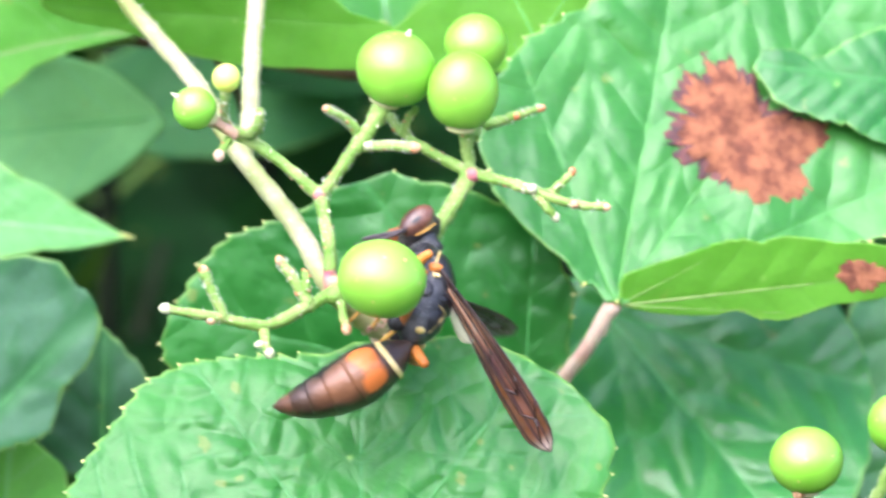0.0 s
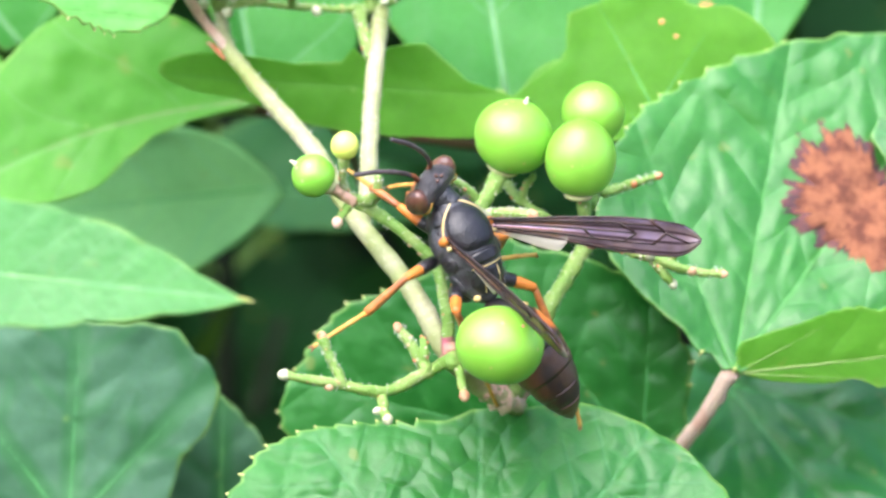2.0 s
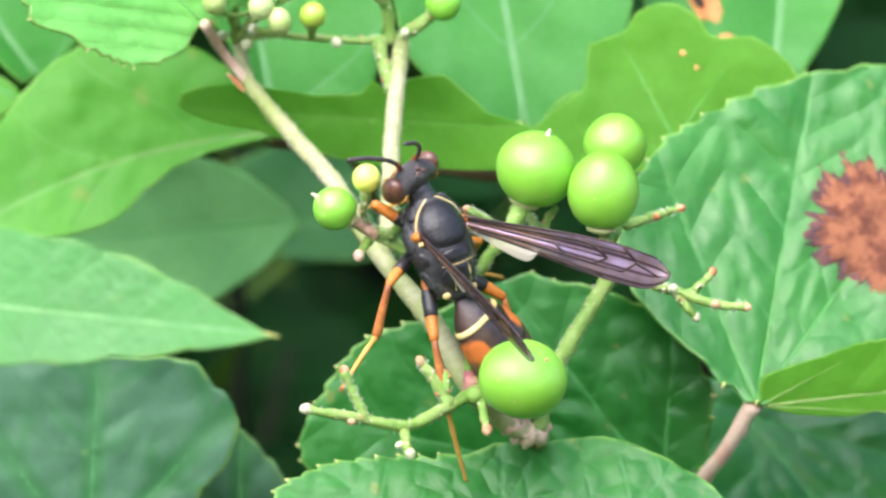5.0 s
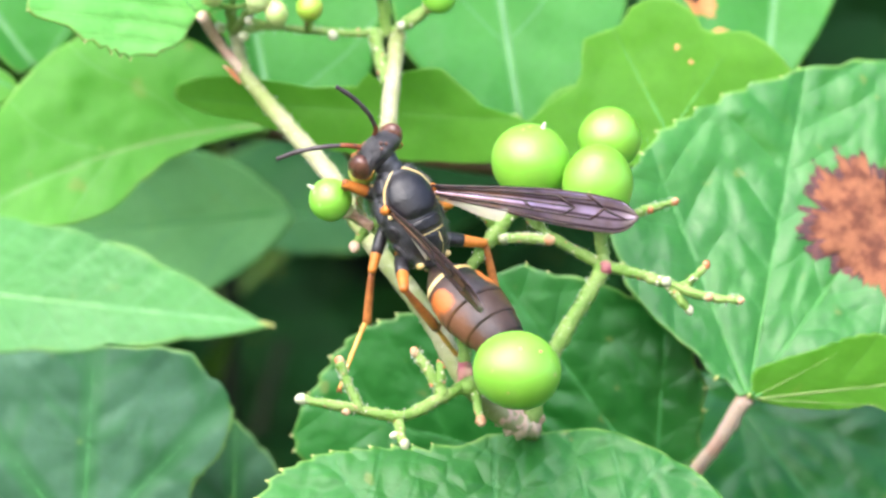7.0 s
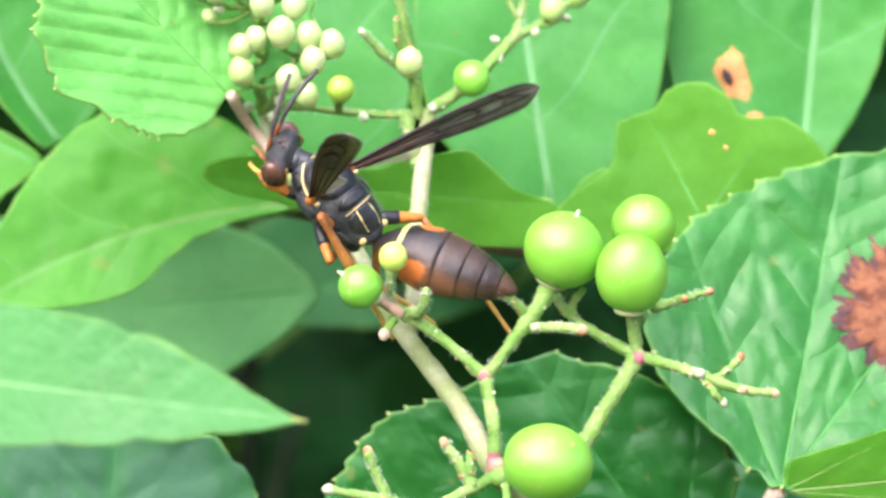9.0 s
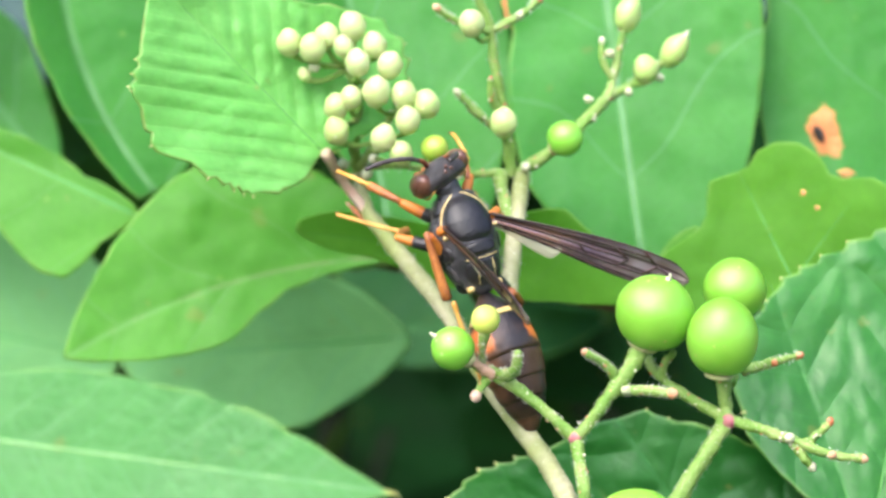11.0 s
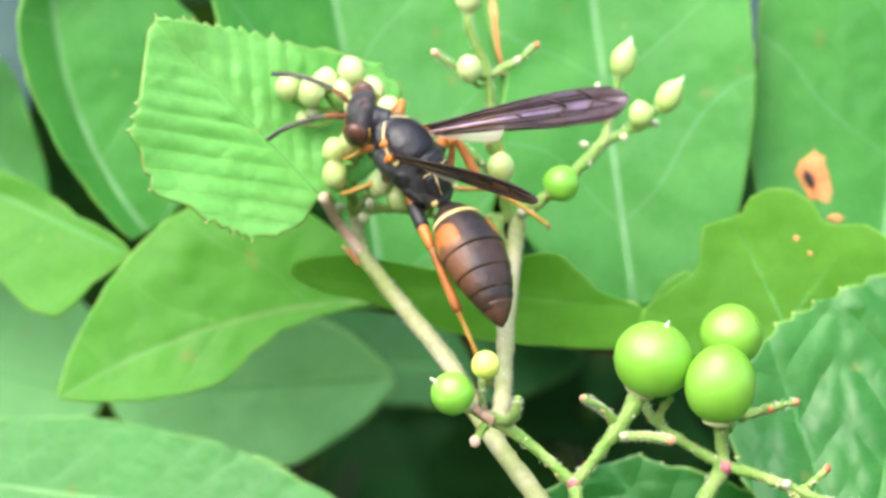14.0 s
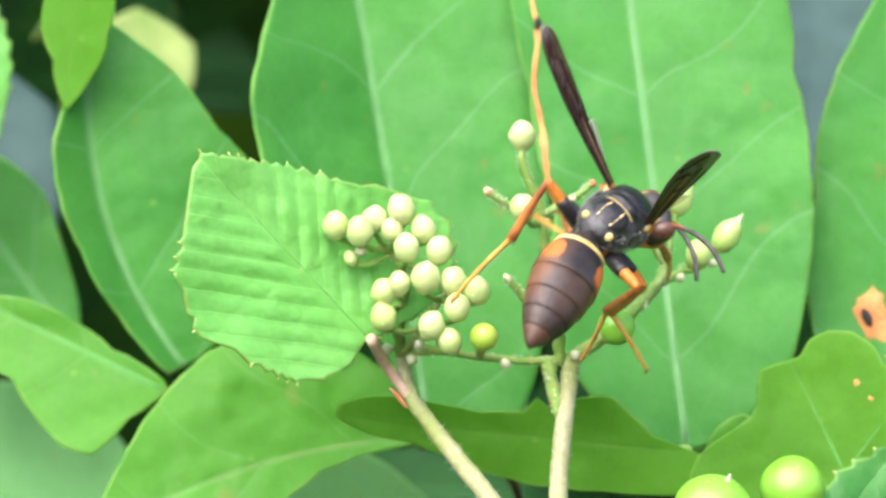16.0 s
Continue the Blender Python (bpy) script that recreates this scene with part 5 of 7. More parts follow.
    stalk(ob, [(0.2, -5, -12.4), (0.35, -5.2, -11.3), (0.2, -5, -10.3)], [0.42, 0.4, 0.3], g)
    stalk(ob, [(3.1, -3, -12.2), (3.4, -4.2, -13.8), (3.7, -5, -15.1)], [0.45, 0.36, 0.3], g)
    twig_tip(ob, (3.7, -5, -15.2), (0.2, -0.3, -1), 0.42)
    part("joint", blob(bmesh.new(), (2.6, -3.2, -12.4), (0.95, 0.9, 0.8)), M_STEM_GREEN, ob)
    # berries
    berry(ob, (6.6, -12, -10.75), (3.7, 3.6, 3.3), (0.25, -0.35, 0.9), M_BERRY, tip=False, calyx=False)
    part("scar", blob(bmesh.new(), (8.5, -14.9, -9.1), (0.16, 0.1, 0.14)), M_SCAR, ob, "tiny brown dot")
    stalk(ob, [(3.4, -2.4, -12.2), (4.4, -5.4, -12.6), (5.4, -9.6, -12.6)], [0.6, 0.5, 0.7], g)
    berry(ob, (7.9, 2, 6.8), (3.45, 3.4, 3.3), (0.32, -0.35, 0.9), M_BERRY)
    berry(ob, (13.6, 0, 4.9), (3.05, 3.0, 3.5), (0.05, -0.25, 0.97), M_BERRY, tip=False)
    berry(ob, (14.9, 8, 9.0), (2.75, 2.7, 2.7), (0.1, -0.2, 0.95), M_BERRY, tip=False)
    # young fruit at the fork
    berry(ob, (-9.15, -2, 3.42), (1.85, 1.8, 1.9), (-0.85, -0.3, 0.55), M_BERRY_SMALL)
    berry(ob, (-6.45, -3, 5.95), (1.2, 1.2, 1.25), (0.1, -0.3, 0.95), M_BERRY_YELLOW, tip=False)
    stalk(ob, [(-6.6, 0.6, 1.6), (-6.7, -1.4, 3.2), (-6.5, -2.8, 4.9)], [0.3, 0.26, 0.4], g)
    stalk(ob, [(-5.7, 0.8, 1.4), (-4.2, -1.2, 1.4), (-3.75, -2.4, 2.2), (-3.65, -3, 3.35)], [0.42, 0.5, 0.4, 0.32], g)
    stalk(ob, [(-6.1, 0.4, 1.0), (-6.7, -0.6, 0.2), (-7.1, -1.6, -0.5)], [0.4, 0.34, 0.32], g)
    twig_tip(ob, (-7.1, -1.7, -0.6), (-0.3, -0.4, -1), 0.42, M_STEM_PINK)
    return ob


def lower_berries():
    ob = thing("fruit_cluster", (45, 4, -34), "pair of unripe berries hanging low on the vine", "fruit cluster")
    berry(ob, (42.6, -4, -26.3), (3.15, 3.1, 2.9), (0, -0.3, 1), M_BERRY, tip=False)
    berry(ob, (50.8, 0, -23.4), (2.6, 2.6, 2.7), (0, -0.3, 1), M_BERRY, tip=False)
    stalk(ob, [(42.6, -3.6, -28.8), (43, -1, -31), (45, 4, -34), (44, 40, -48), (36, 94, -70)], [0.7, 0.5, 0.6, 0.8, 1.0], M_STEM_GREEN)
    stalk(ob, [(50.8, 0.4, -25.8), (49, 2, -30), (45, 4, -34)], [0.6, 0.45, 0.5], M_STEM_GREEN)
    twig_tip(ob, (41.9, -4.5, -29.0), (-0.5, -1, -0.5), 0.5)


def flower_cluster():
    ob = thing("flower_cluster", (-18.2, 22, 18.5), "cluster of cream-white flower buds at the stem top", "flower cluster")
    g = M_STEM_GREEN
    spine = [(-18.2, 22, 18.3), (-18.7, 18.6, 21.9), (-18.3, 17, 25.0), (-19.6, 16.5, 27.6)]
    stalk(ob, spine, [0.6, 0.5, 0.42, 0.3], g)
    side = [(-18.0, 21, 18.9), (-16.6, 17.5, 21.0), (-15.4, 16.5, 23.2), (-14.4, 16.4, 24.0)]
    stalk(ob, side, [0.45, 0.36, 0.3, 0.26], g)
    roots = [Vector(p) for p in spline(spine, 4) + spline(side, 4)]
    rng = random.Random(12)
    places = [(-24.4, 14, 29.4), (-22.3, 13.4, 29.0), (-21.1, 14.4, 30.1), (-18.9, 14, 31.0), (-16.9, 14, 29.4), (-18.3, 12.6, 27.8), (-19.6, 14, 29.2), (-15.5, 13.5, 27.7), (-16.6, 12.8, 25.3),
              (-14.2, 13.4, 25.1), (-18.8, 12.8, 24.7), (-20.1, 13.2, 23.9), (-20.0, 13.0, 21.8), (-13.8, 13, 22.9), (-12.2, 13.6, 24.4), (-15.9, 12.8, 21.3), (-14.3, 13.2, 20.0)]
    for i, p in enumerate(places):
        v = Vector(p)
        root = min(roots, key=lambda k: (k - v).length + 2.0 * max(0, k.z - v.z + 1))
        r = (1.12, 1.18, 1.08, 1.2, 1.08, 1.1, 0.95, 1.14, 1.26, 1.14, 0.98, 1.1, 1.16, 1.12, 1.15, 1.15, 1.05)[i]
        bud(ob, p, r, (rng.uniform(-0.4, 0.4), -0.45, 1), root, M_BUD if i < 13 else M_BUD_GREEN if i in (14,) else M_BUD, 0.3)
    bud(ob, (-23.0, 15, 26.7), 0.62, (-0.5, -0.3, 1), (-19.6, 16.5, 27.2))
    berry(ob, (-11.4, 13.6, 20.5), (1.2, 1.2, 1.2), (0.3, -0.6, 0.8), M_BERRY_OLIVE, tip=False, calyx=True)
    cross = [(-18.2, 21.5, 18.6), (-15.5, 19, 19.0), (-11.6, 18, 18.7), (-8.1, 19, 18.5), (-4.8, 20, 18.6)]
    stalk(ob, cross, [0.38, 0.30, 0.28, 0.32, 0.45], g)
    for p, w in (((-19.6, 20.5, 19.0), (-1, -0.6, 0.2)), ((-17.4, 19.5, 18.2), (0, -1, 0.2)), ((-16.8, 18, 19.6), (0.4, -1, 0.6)), ((-9.4, 17.2, 18.2), (0.1, -1, -0.4)), ((-22.2, 14.5, 27.3), (-1, -0.4, 0)), ((-15.0, 18, 20.0), (0.2, -1, 0.5))):
        twig_tip(ob, p, w, 0.42, M_WHITE_TIP)
    stalk(ob, [(-11.6, 18, 18.7), (-11.6, 16, 19.2), (-11.4, 14.6, 19.6)], [0.35, 0.3, 0.4], g)
    return ob


def upper_twigs():
    ob = thing("flower_cluster", (-4.2, 20, 18.6), "spent flower cluster with a few buds on thin twigs", "flower cluster")
    g = M_STEM_GREEN
    stalk(ob, [(-4.5, 20, 18.4), (-5.4, 19, 23.5), (-6.4, 18, 28.3), (-7.0, 18, 31.7), (-8.6, 17, 35.1), (-8.8, 17, 36.8)], [0.55, 0.45, 0.42, 0.4, 0.32, 0.3], g)
    stalk(ob, [(-5.8, 19.6, 18.7), (-5.3, 18.9, 16.6), (-4.5, 17.6, 14.0)], [0.5, 0.62, 0.6], g)
    bud(ob, (-8.8, 17, 37.8), 1.15, (0, -0.3, 1), (-8.7, 17, 36.4))
    bud(ob, (-8.5, 15.6, 31.6), 1.15, (-0.2, -0.6, 0.8), (-7.0, 18, 30.4))
    bud(ob, (-5.4, 15.4, 23.0), 1.2, (0, -0.4, 1), (-5.3, 19, 22.0))
    stalk(ob, [(-7.0, 18, 31.0), (-9.8, 16, 31.8), (-11.6, 15, 32.8)], [0.36, 0.3, 0.26], g)
    twig_tip(ob, (-11.6, 15, 32.9), (-0.8, -0.2, 0.6), 0.32)
    stalk(ob, [(-6.5, 18, 31.2), (-4.1, 18, 32.6), (-2.6, 18, 34.0)], [0.36, 0.32, 0.26], g)
    twig_tip(ob, (-2.6, 18, 34.0), (0.6, -0.2, 0.8), 0.32)
    twig_tip(ob, (-4.3, 17.6, 32.5), (0.2, -1, 0.2), 0.36, M_WHITE_TIP)
    stalk(ob, [(-5.2, 19, 22.0), (-7.6, 17, 23.6), (-9.6, 15.6, 25.6)], [0.4, 0.36, 0.28], g)
    twig_tip(ob, (-9.6, 15.6, 25.6), (-0.8, -0.2, 0.7), 0.32, M_WHITE_TIP)
    stalk(ob, [(-5.6, 19, 23.8), (-6.6, 17.5, 25.2), (-6.7, 17, 26.8)], [0.36, 0.32, 0.26], g)
    right = [(-4.2, 20, 18.6), (-0.7, 20, 21.0), (2.9, 22, 24.7), (3.9, 23, 26.2), (4.6, 24, 29.7), (5.1, 24, 32.0)]
    stalk(ob, right, [0.62, 0.5, 0.5, 0.4, 0.32, 0.3], g)
    stalk(ob, [(3.5, 22.8, 25.5), (5.7, 24, 26.8), (7.6, 25, 28.3), (9.2, 26, 29.4)], [0.42, 0.34, 0.3, 0.3], g)
    berry(ob, (0.0, 18, 21.8), (1.6, 1.6, 1.6), (0.6, -0.5, 0.6), M_BERRY_SMALL, tip=False)
    bud(ob, (5.4, 24, 33.2), 1.15, (0.3, -0.2, 1), (5.0, 24, 31.4), M_BUD_GREEN, 0.1, 0.35)
    bud(ob, (7.1, 23.6, 28.3), 1.15, (-0.2, -0.4, 1), (5.9, 24, 26.9), M_BUD_GREEN, 0.2)
    bud(ob, (9.7, 25.6, 30.1), 1.15, (0.6, -0.2, 0.9), (8.0, 25.2, 28.6), M_BUD_GREEN, 0.2, 0.4)
    for p, w in (((2.0, 21.4, 25.4), (-1, -0.4, 0.4)), ((5.6, 23.4, 26.2), (0.6, -1, -0.3)), ((8.4, 25, 27.6), (1, -0.5, -0.2)), ((4.1, 23.4, 27.9), (-0.6, -1, 0.3)), ((2.4, 21.6, 23.7), (0.7, -1, -0.3)), ((3.8, 23, 29.6), (-1, -0.6, 0.3)), ((-3.4, 19, 19.2), (0.3, -1, -0.3))):
        twig_tip(ob, p, w, 0.36, M_WHITE_TIP)
    stalk(ob, [(4.1, 23.3, 27.4), (3.2, 23, 29.0), (3.1, 23, 30.6)], [0.3, 0.28, 0.22], g)
    twig_tip(ob, (3.1, 23, 30.7), (-0.1, -0.2, 1), 0.3, M_WHITE_TIP)



def brown_twig():
    ob = thing("twig", (-40, 196, 8), "thin brown woody twig behind the curled leaf", "twig")
    part("bark", tube(bmesh.new(), [(-42, 196, 6), (-38, 120, 12), (-29, 62, 12.5), (-20.6, 48.0, 10.9), (-8.8, 48.0, 9.0), (2.4, 48.0, 7.2), (11.0, 50.0, 5.9), (21.7, 60.0, 2.1), (46, 120, -30)], [1.3, 1.0, 0.7, 0.6, 0.6, 0.6, 0.5, 0.5], 7, 10, 0.15), M_TWIG, ob)
    for k, z in ((1, -6.0), (2, 7.0)):
        p = Vector([(-20.6, 48.0, 10.9), (-8.8, 48.0, 9.0), (2.4, 48.0, 7.2), (11.0, 50.0, 5.9), (21.7, 60.0, 2.1)][k])
        part("side_twig", tube(bmesh.new(), [p, p + Vector((2, 8, z * 0.6)), p + Vector((3, 22, z * 1.4))], [0.5, 0.4, 0.25], 5, 8, 0.1), M_TWIG, ob)


brown_twig()
vine_stem()
fruit_cluster()
lower_berries()
flower_cluster()
upper_twigs()

# ---------------------------------------------------------------- the wasp
LEG = {"front": (3.4, 3.2, 4.2), "middle": (4.2, 4.6, 6.2), "hind": (5.2, 6.0, 7.4)}
HIP = {"front": (2.7, 1.2, -1.9), "middle": (0.2, 1.5, -2.2), "hind": (-2.4, 1.4, -1.8)}
# along the body: place, half width, height above and below the middle
MESOSOMA = [(-4.8, 0.55, 0.2, 0.8), (-4.3, 1.35, 0.9, 1.4), (-3.2, 2.0, 1.75, 1.9), (-1.8, 2.4, 2.3, 2.25), (0.0, 2.65, 2.55, 2.45), (1.6, 2.6, 2.5, 2.3), (2.8, 2.3, 2.1, 1.9), (3.8, 1.75, 1.45, 1.3), (4.4, 1.1, 0.9, 0.8), (4.7, 0.5, 0.5, 0.4)]


def mesosoma_point(x, deg, lift=0.0):
    """A point on the middle body; 0 degrees is the back, positive towards the left side."""
    rows = MESOSOMA
    k = max(i for i in range(len(rows) - 1) if rows[i][0] <= max(x, rows[0][0]))
    f = min(1.0, max(0.0, (x - rows[k][0]) / (rows[k + 1][0] - rows[k][0])))
    w, hi, lo = (rows[k][i] + (rows[k + 1][i] - rows[k][i]) * f for i in (1, 2, 3))
    a = radians(deg)
    c, s = math.cos(a), math.sin(a)
    h = hi if c > 0 else lo
    return Vector((x, (w + lift) * s, (h + lift) * c))


def mesosoma_patch(x0, x1, half, lift, n=14, mid=0.0):
    """A plate standing a little proud of the back, between two places, reaching half degrees to each side."""
    bm = bmesh.new()
    grid = []
    for i in range(n + 1):
        s = i / n
        x = x0 + (x1 - x0) * s
        reach = half * math.sin(math.pi * (0.04 + 0.92 * s)) ** 0.45
        row = []
        for k in range(n + 1):
            q = k / n * 2 - 1
            edge = (1 - abs(q) ** 6) * (1 - abs(2 * s - 1) ** 6)
            row.append(bm.verts.new(mesosoma_point(x, mid + q * reach, lift * edge - 0.05)))
        grid.append(row)
    for r0, r1 in zip(grid, grid[1:]):
        for k in range(n):
            bm.faces.new((r0[k], r0[k + 1], r1[k + 1], r1[k]))
    return bm


def mesosoma_line(points, r):
    return tube(bmesh.new(), [mesosoma_point(x, d, 0.02) for x, d in points], [r * 0.7, r, r, r * 0.7], 4, 6)


def lofted(rows, sides=28, squash=1.0):
    """A closed body of revolution along x from (place, radius) rows."""
    bm = bmesh.new()
    rings = []
    for x, r in rows:
        rings.append([bm.verts.new((x, r * math.sin(2 * math.pi * s / sides), r * squash * math.cos(2 * math.pi * s / sides))) for s in range(sides)])
    for r0, r1 in zip(rings, rings[1:]):
        for s in range(sides):
            e = (s + 1) % sides
            bm.faces.new((r0[s], r0[e], r1[e], r1[s]))
    bm.faces.new(rings[0][::-1])
    bm.faces.new(rings[-1])
    return bm


ABDOMEN = [(0, 0.42), (0.45, 0.78), (1.0, 1.30), (1.7, 1.88), (2.5, 2.36), (3.6, 2.72), (5.0, 2.95), (6.2, 2.95), (7.5, 2.72), (9.0, 2.34), (10.3, 1.90), (11.5, 1.30), (12.4, 0.72), (13.0, 0.16)]


def abdomen_radius(x):
    k = max(i for i in range(len(ABDOMEN) - 1) if ABDOMEN[i][0] <= x)
    f = min(1.0, (x - ABDOMEN[k][0]) / (ABDOMEN[k + 1][0] - ABDOMEN[k][0]))
    f = f * f * (3 - 2 * f) * 0.4 + f * 0.6
    return ABDOMEN[k][1] + (ABDOMEN[k + 1][1] - ABDOMEN[k][1]) * f


def wing_mesh(length, width, ridges):
    bm = bmesh.new()
    layer = bm.loops.layers.uv.new("veins")
    n, m = 36, 12
    place, grid = {}, []
    for i in range(n + 1):
        s = i / n
        w = width * (0.26 + 0.5 * s + 0.38 * math.sin(math.pi * min(1, s * 1.05)) * s) * (1 - max(0, (s - 0.86) / 0.14) ** 2.6 * 0.88)
        row = []
        for k in range(m + 1):
            q = k / m
            y = w * (0.42 - q) + 0.18 * math.sin(s * 3.0)
            z = 0.10 * ridges * math.cos(q * 9.5) * (1 - 0.6 * s) + 0.25 * s * s
            v = bm.verts.new((length * s, y, z))
            place[v] = (s, q)
            row.append(v)
        grid.append(row)
    for r0, r1 in zip(grid, grid[1:]):
        for k in range(m):
            f = bm.faces.new((r0[k], r1[k], r1[k + 1], r0[k + 1]))
            for lp in f.loops:
                lp[layer].uv = place[lp.vert]
    return bm, grid


def wing(parent, mats, side):
    bm, grid = wing_mesh(18.0, 3.9, 1.0)
    n = len(grid) - 1
    lines = []
    for col, a, b in ((0, 0.0, 0.93), (2, 0.0, 0.8), (5, 0.05, 0.72), (8, 0.05, 0.8), (11, 0.1, 0.7)):
        lines.append([grid[int(n * (a + (b - a) * j / 7))][min(col, 12)].co + Vector((0, 0, 0.05)) for j in range(8)])
    for (i0, c0), (i1, c1) in (((0.62, 2), (0.70, 5)), ((0.70, 5), (0.66, 8)), ((0.76, 0), (0.84, 4)), ((0.84, 4), (0.78, 8)), ((0.45, 5), (0.5, 8)), ((0.84, 4), (0.95, 7))):
        lines.append([grid[int(n * i0)][c0].co + Vector((0, 0, 0.05)), grid[int(n * i1)][c1].co + Vector((0, 0, 0.05))])
    # the left wing takes the duller copy, coloured as turned from the light
    ob = part("wing", bm, mats["unlit_wing" if side > 0 else "wing"], parent, "smoky folded forewing, coloured amber-brown as out of its sheen" if side > 0 else "smoky folded forewing, coloured violet-brown as in its sheen")
    sheet = ob.modifiers.new("thickness", "SOLIDIFY")
    sheet.thickness, sheet.offset = 0.07 * MM, 0
    for line in lines:
        part("wing_vein", tube(bmesh.new(), line, [0.13, 0.11, 0.08], 2, 5), mats["vein"], ob)
    bm, _ = wing_mesh(6.2, 2.5, 0.8)
    turn = Matrix.Translation((0.6, -0.45, -0.15)) @ Matrix.Rotation(radians(-5), 4, "Z")
    bmesh.ops.transform(bm, matrix=turn, verts=bm.verts)
    hind = part("hind_wing", bm, mats["hind_wing"], ob, "clear pale hind wing")
    sheet = hind.modifiers.new("thickness", "SOLIDIFY")
    sheet.thickness, sheet.offset = 0.05 * MM, 0
    return ob


def build_wasp():
    mats = wasp_materials()
    ob = thing("wasp", (0, 0, 0), "black paper wasp with orange legs and smoky wings", "wasp")
    keyed = {"wasp": ob}
    # middle body
    bm = bmesh.new()
    rings, sides = [], 32
    for i in range(41):
        x = -4.8 + 9.5 * i / 40
        rings.append([bm.verts.new(mesosoma_point(x, 360 * s / sides)) for s in range(sides)])
    for r0, r1 in zip(rings, rings[1:]):
        for s in range(sides):
            e = (s + 1) % sides
            bm.faces.new((r0[s], r0[e], r1[e], r1[s]))
    bm.faces.new(rings[0][::-1])
    bm.faces.new(rings[-1])
    body = part("mesosoma", bm, mats["grey"], ob, "downy dark grey middle body")
    part("scutum", mesosoma_patch(-0.5, 3.75, 58, 0.34), mats["black"], body, "shiny black back plate")
    part("scutellum", mesosoma_patch(-1.75, -0.55, 44, 0.34), mats["black"], body, "shiny black rear plate")
    part("propodeum", mesosoma_patch(-4.3, -1.95, 62, 0.2), mats["black"], body)
    for side in (1, -1):
        part("yellow_line", mesosoma_line([(0.4, side * 66), (1.6, side * 64), (2.9, side * 52), (3.8, side * 26), (4.0, side * 14)], 0.095), mats["yellow"], body, "thin yellow collar line")
    part("yellow_line", mesosoma_line([(-1.85, 40), (-1.95, 18), (-1.95, -18), (-1.85, -40)], 0.065), mats["yellow"], body)
    for side in (1, -1):
        part("tegula", blob(bmesh.new(), mesosoma_point(1.3, side * 66, 0.05), (0.75, 0.42, 0.42), (1, 0, 0), 14, 10), mats["orange"], body, "orange-brown wing base cap")
        part("yellow_spot", blob(bmesh.new(), mesosoma_point(0.55, side * 60, 0.16), (0.34, 0.26, 0.2), (1, 0, 0), 10, 8), mats["yellow"], body, "cream spot at the wing base")
        part("yellow_line", mesosoma_line([(-2.2, side * 17), (-3.0, side * 21), (-4.0, side * 27)], 0.15), mats["yellow"], body, "pale stripe")
        part("yellow_line", mesosoma_line([(-0.2, side * 80), (-0.8, side * 88), (-1.4, side * 95)], 0.10), mats["yellow"], body)
        part("side_groove", mesosoma_line([(2.3, side * 72), (1.2, side * 98), (0.6, side * 118)], 0.16), mats["black"], body)
        part("side_plate", mesosoma_patch(0.1, 2.6, 27, 0.30, mid=side * 98), mats["grey"], body, "downy grey side plate")
        part("side_plate", mesosoma_patch(-1.6, 0.0, 24, 0.26, mid=side * 84), mats["black"], body)
        part("side_plate", mesosoma_patch(-3.6, -1.5, 24, 0.24, mid=side * 104), mats["grey"], body)
        part("collar", mesosoma_patch(2.5, 4.2, 20, 0.22, mid=side * 70), mats["black"], body)
        part("yellow_spot", blob(bmesh.new(), mesosoma_point(-4.2, side * 70, 0.05), (0.42, 0.36, 0.3), (1, 0, 0), 10, 8), mats["yellow"], body)
        part("coxa", blob(bmesh.new(), mesosoma_point(-3.4, side * 150, 0.1), (0.8, 0.62, 0.9), (-0.4, 0, -1), 12, 10), mats["black"], body)
        part("coxa", blob(bmesh.new(), mesosoma_point(0.2, side * 155, 0.0), (0.8, 0.6, 0.8), (0, 0, -1), 12, 10), mats["black"], body)
        part("coxa", blob(bmesh.new(), mesosoma_point(2.7, side * 150, 0.0), (0.7, 0.5, 0.75), (0.3, 0, -1), 12, 10), mats["black"], body)
    # fine silvery down on the sides
    rng = random.Random(8)
    bm = bmesh.new()
    for _ in range(900):
        x, d = rng.uniform(-4.2, 4.2), rng.choice((-1, 1)) * rng.uniform(62, 150)
        p, q = mesosoma_point(x, d, 0.12), mesosoma_point(x - 0.25, d + rng.uniform(-6, 6), rng.uniform(0.35, 0.6))
        e = Vector((0.02, 0.0, 0.02))
        f = Vector((0.0, 0.022, 0.012))
        v = [bm.verts.new(p + e), bm.verts.new(p - e), bm.verts.new(p + f), bm.verts.new(q)]
        for k in ((0, 1, 3), (1, 2, 3), (2, 0, 3)):
            bm.faces.new([v[i] for i in k])
    part("down", bm, mats["down"], body, "fine silvery down")["kind"] = "stuff"
    # head, its joint at the neck
    skull = blob(bmesh.new(), (1.25, 0, 0.1), (1.12, 2.32, 1.70), (0, 0, 1), 32, 22)
    for v in skull.verts:
        # hollow behind, broad across
        v.co.x += 0.55 * max(0.0, 1 - (v.co.y / 2.1) ** 2) * max(0.0, 0.9 - v.co.x)
        v.co.y *= 1.04 if v.co.x > 1.2 else 1.0
    head = part("head", skull, mats["head"], ob, "dark downy head with red-brown eyes")
    part("neck", tube(bmesh.new(), [(-0.6, 0, 0), (0, 0, 0.02), (0.5, 0, 0.05)], [0.9, 0.9, 1.0], 3, 12), mats["grey"], head, "downy grey neck")
    part("brow", blob(bmesh.new(), (1.45, 0, 0.6), (1.05, 1.75, 1.22), (0.1, 0, 1), 18, 12), mats["head"], head)
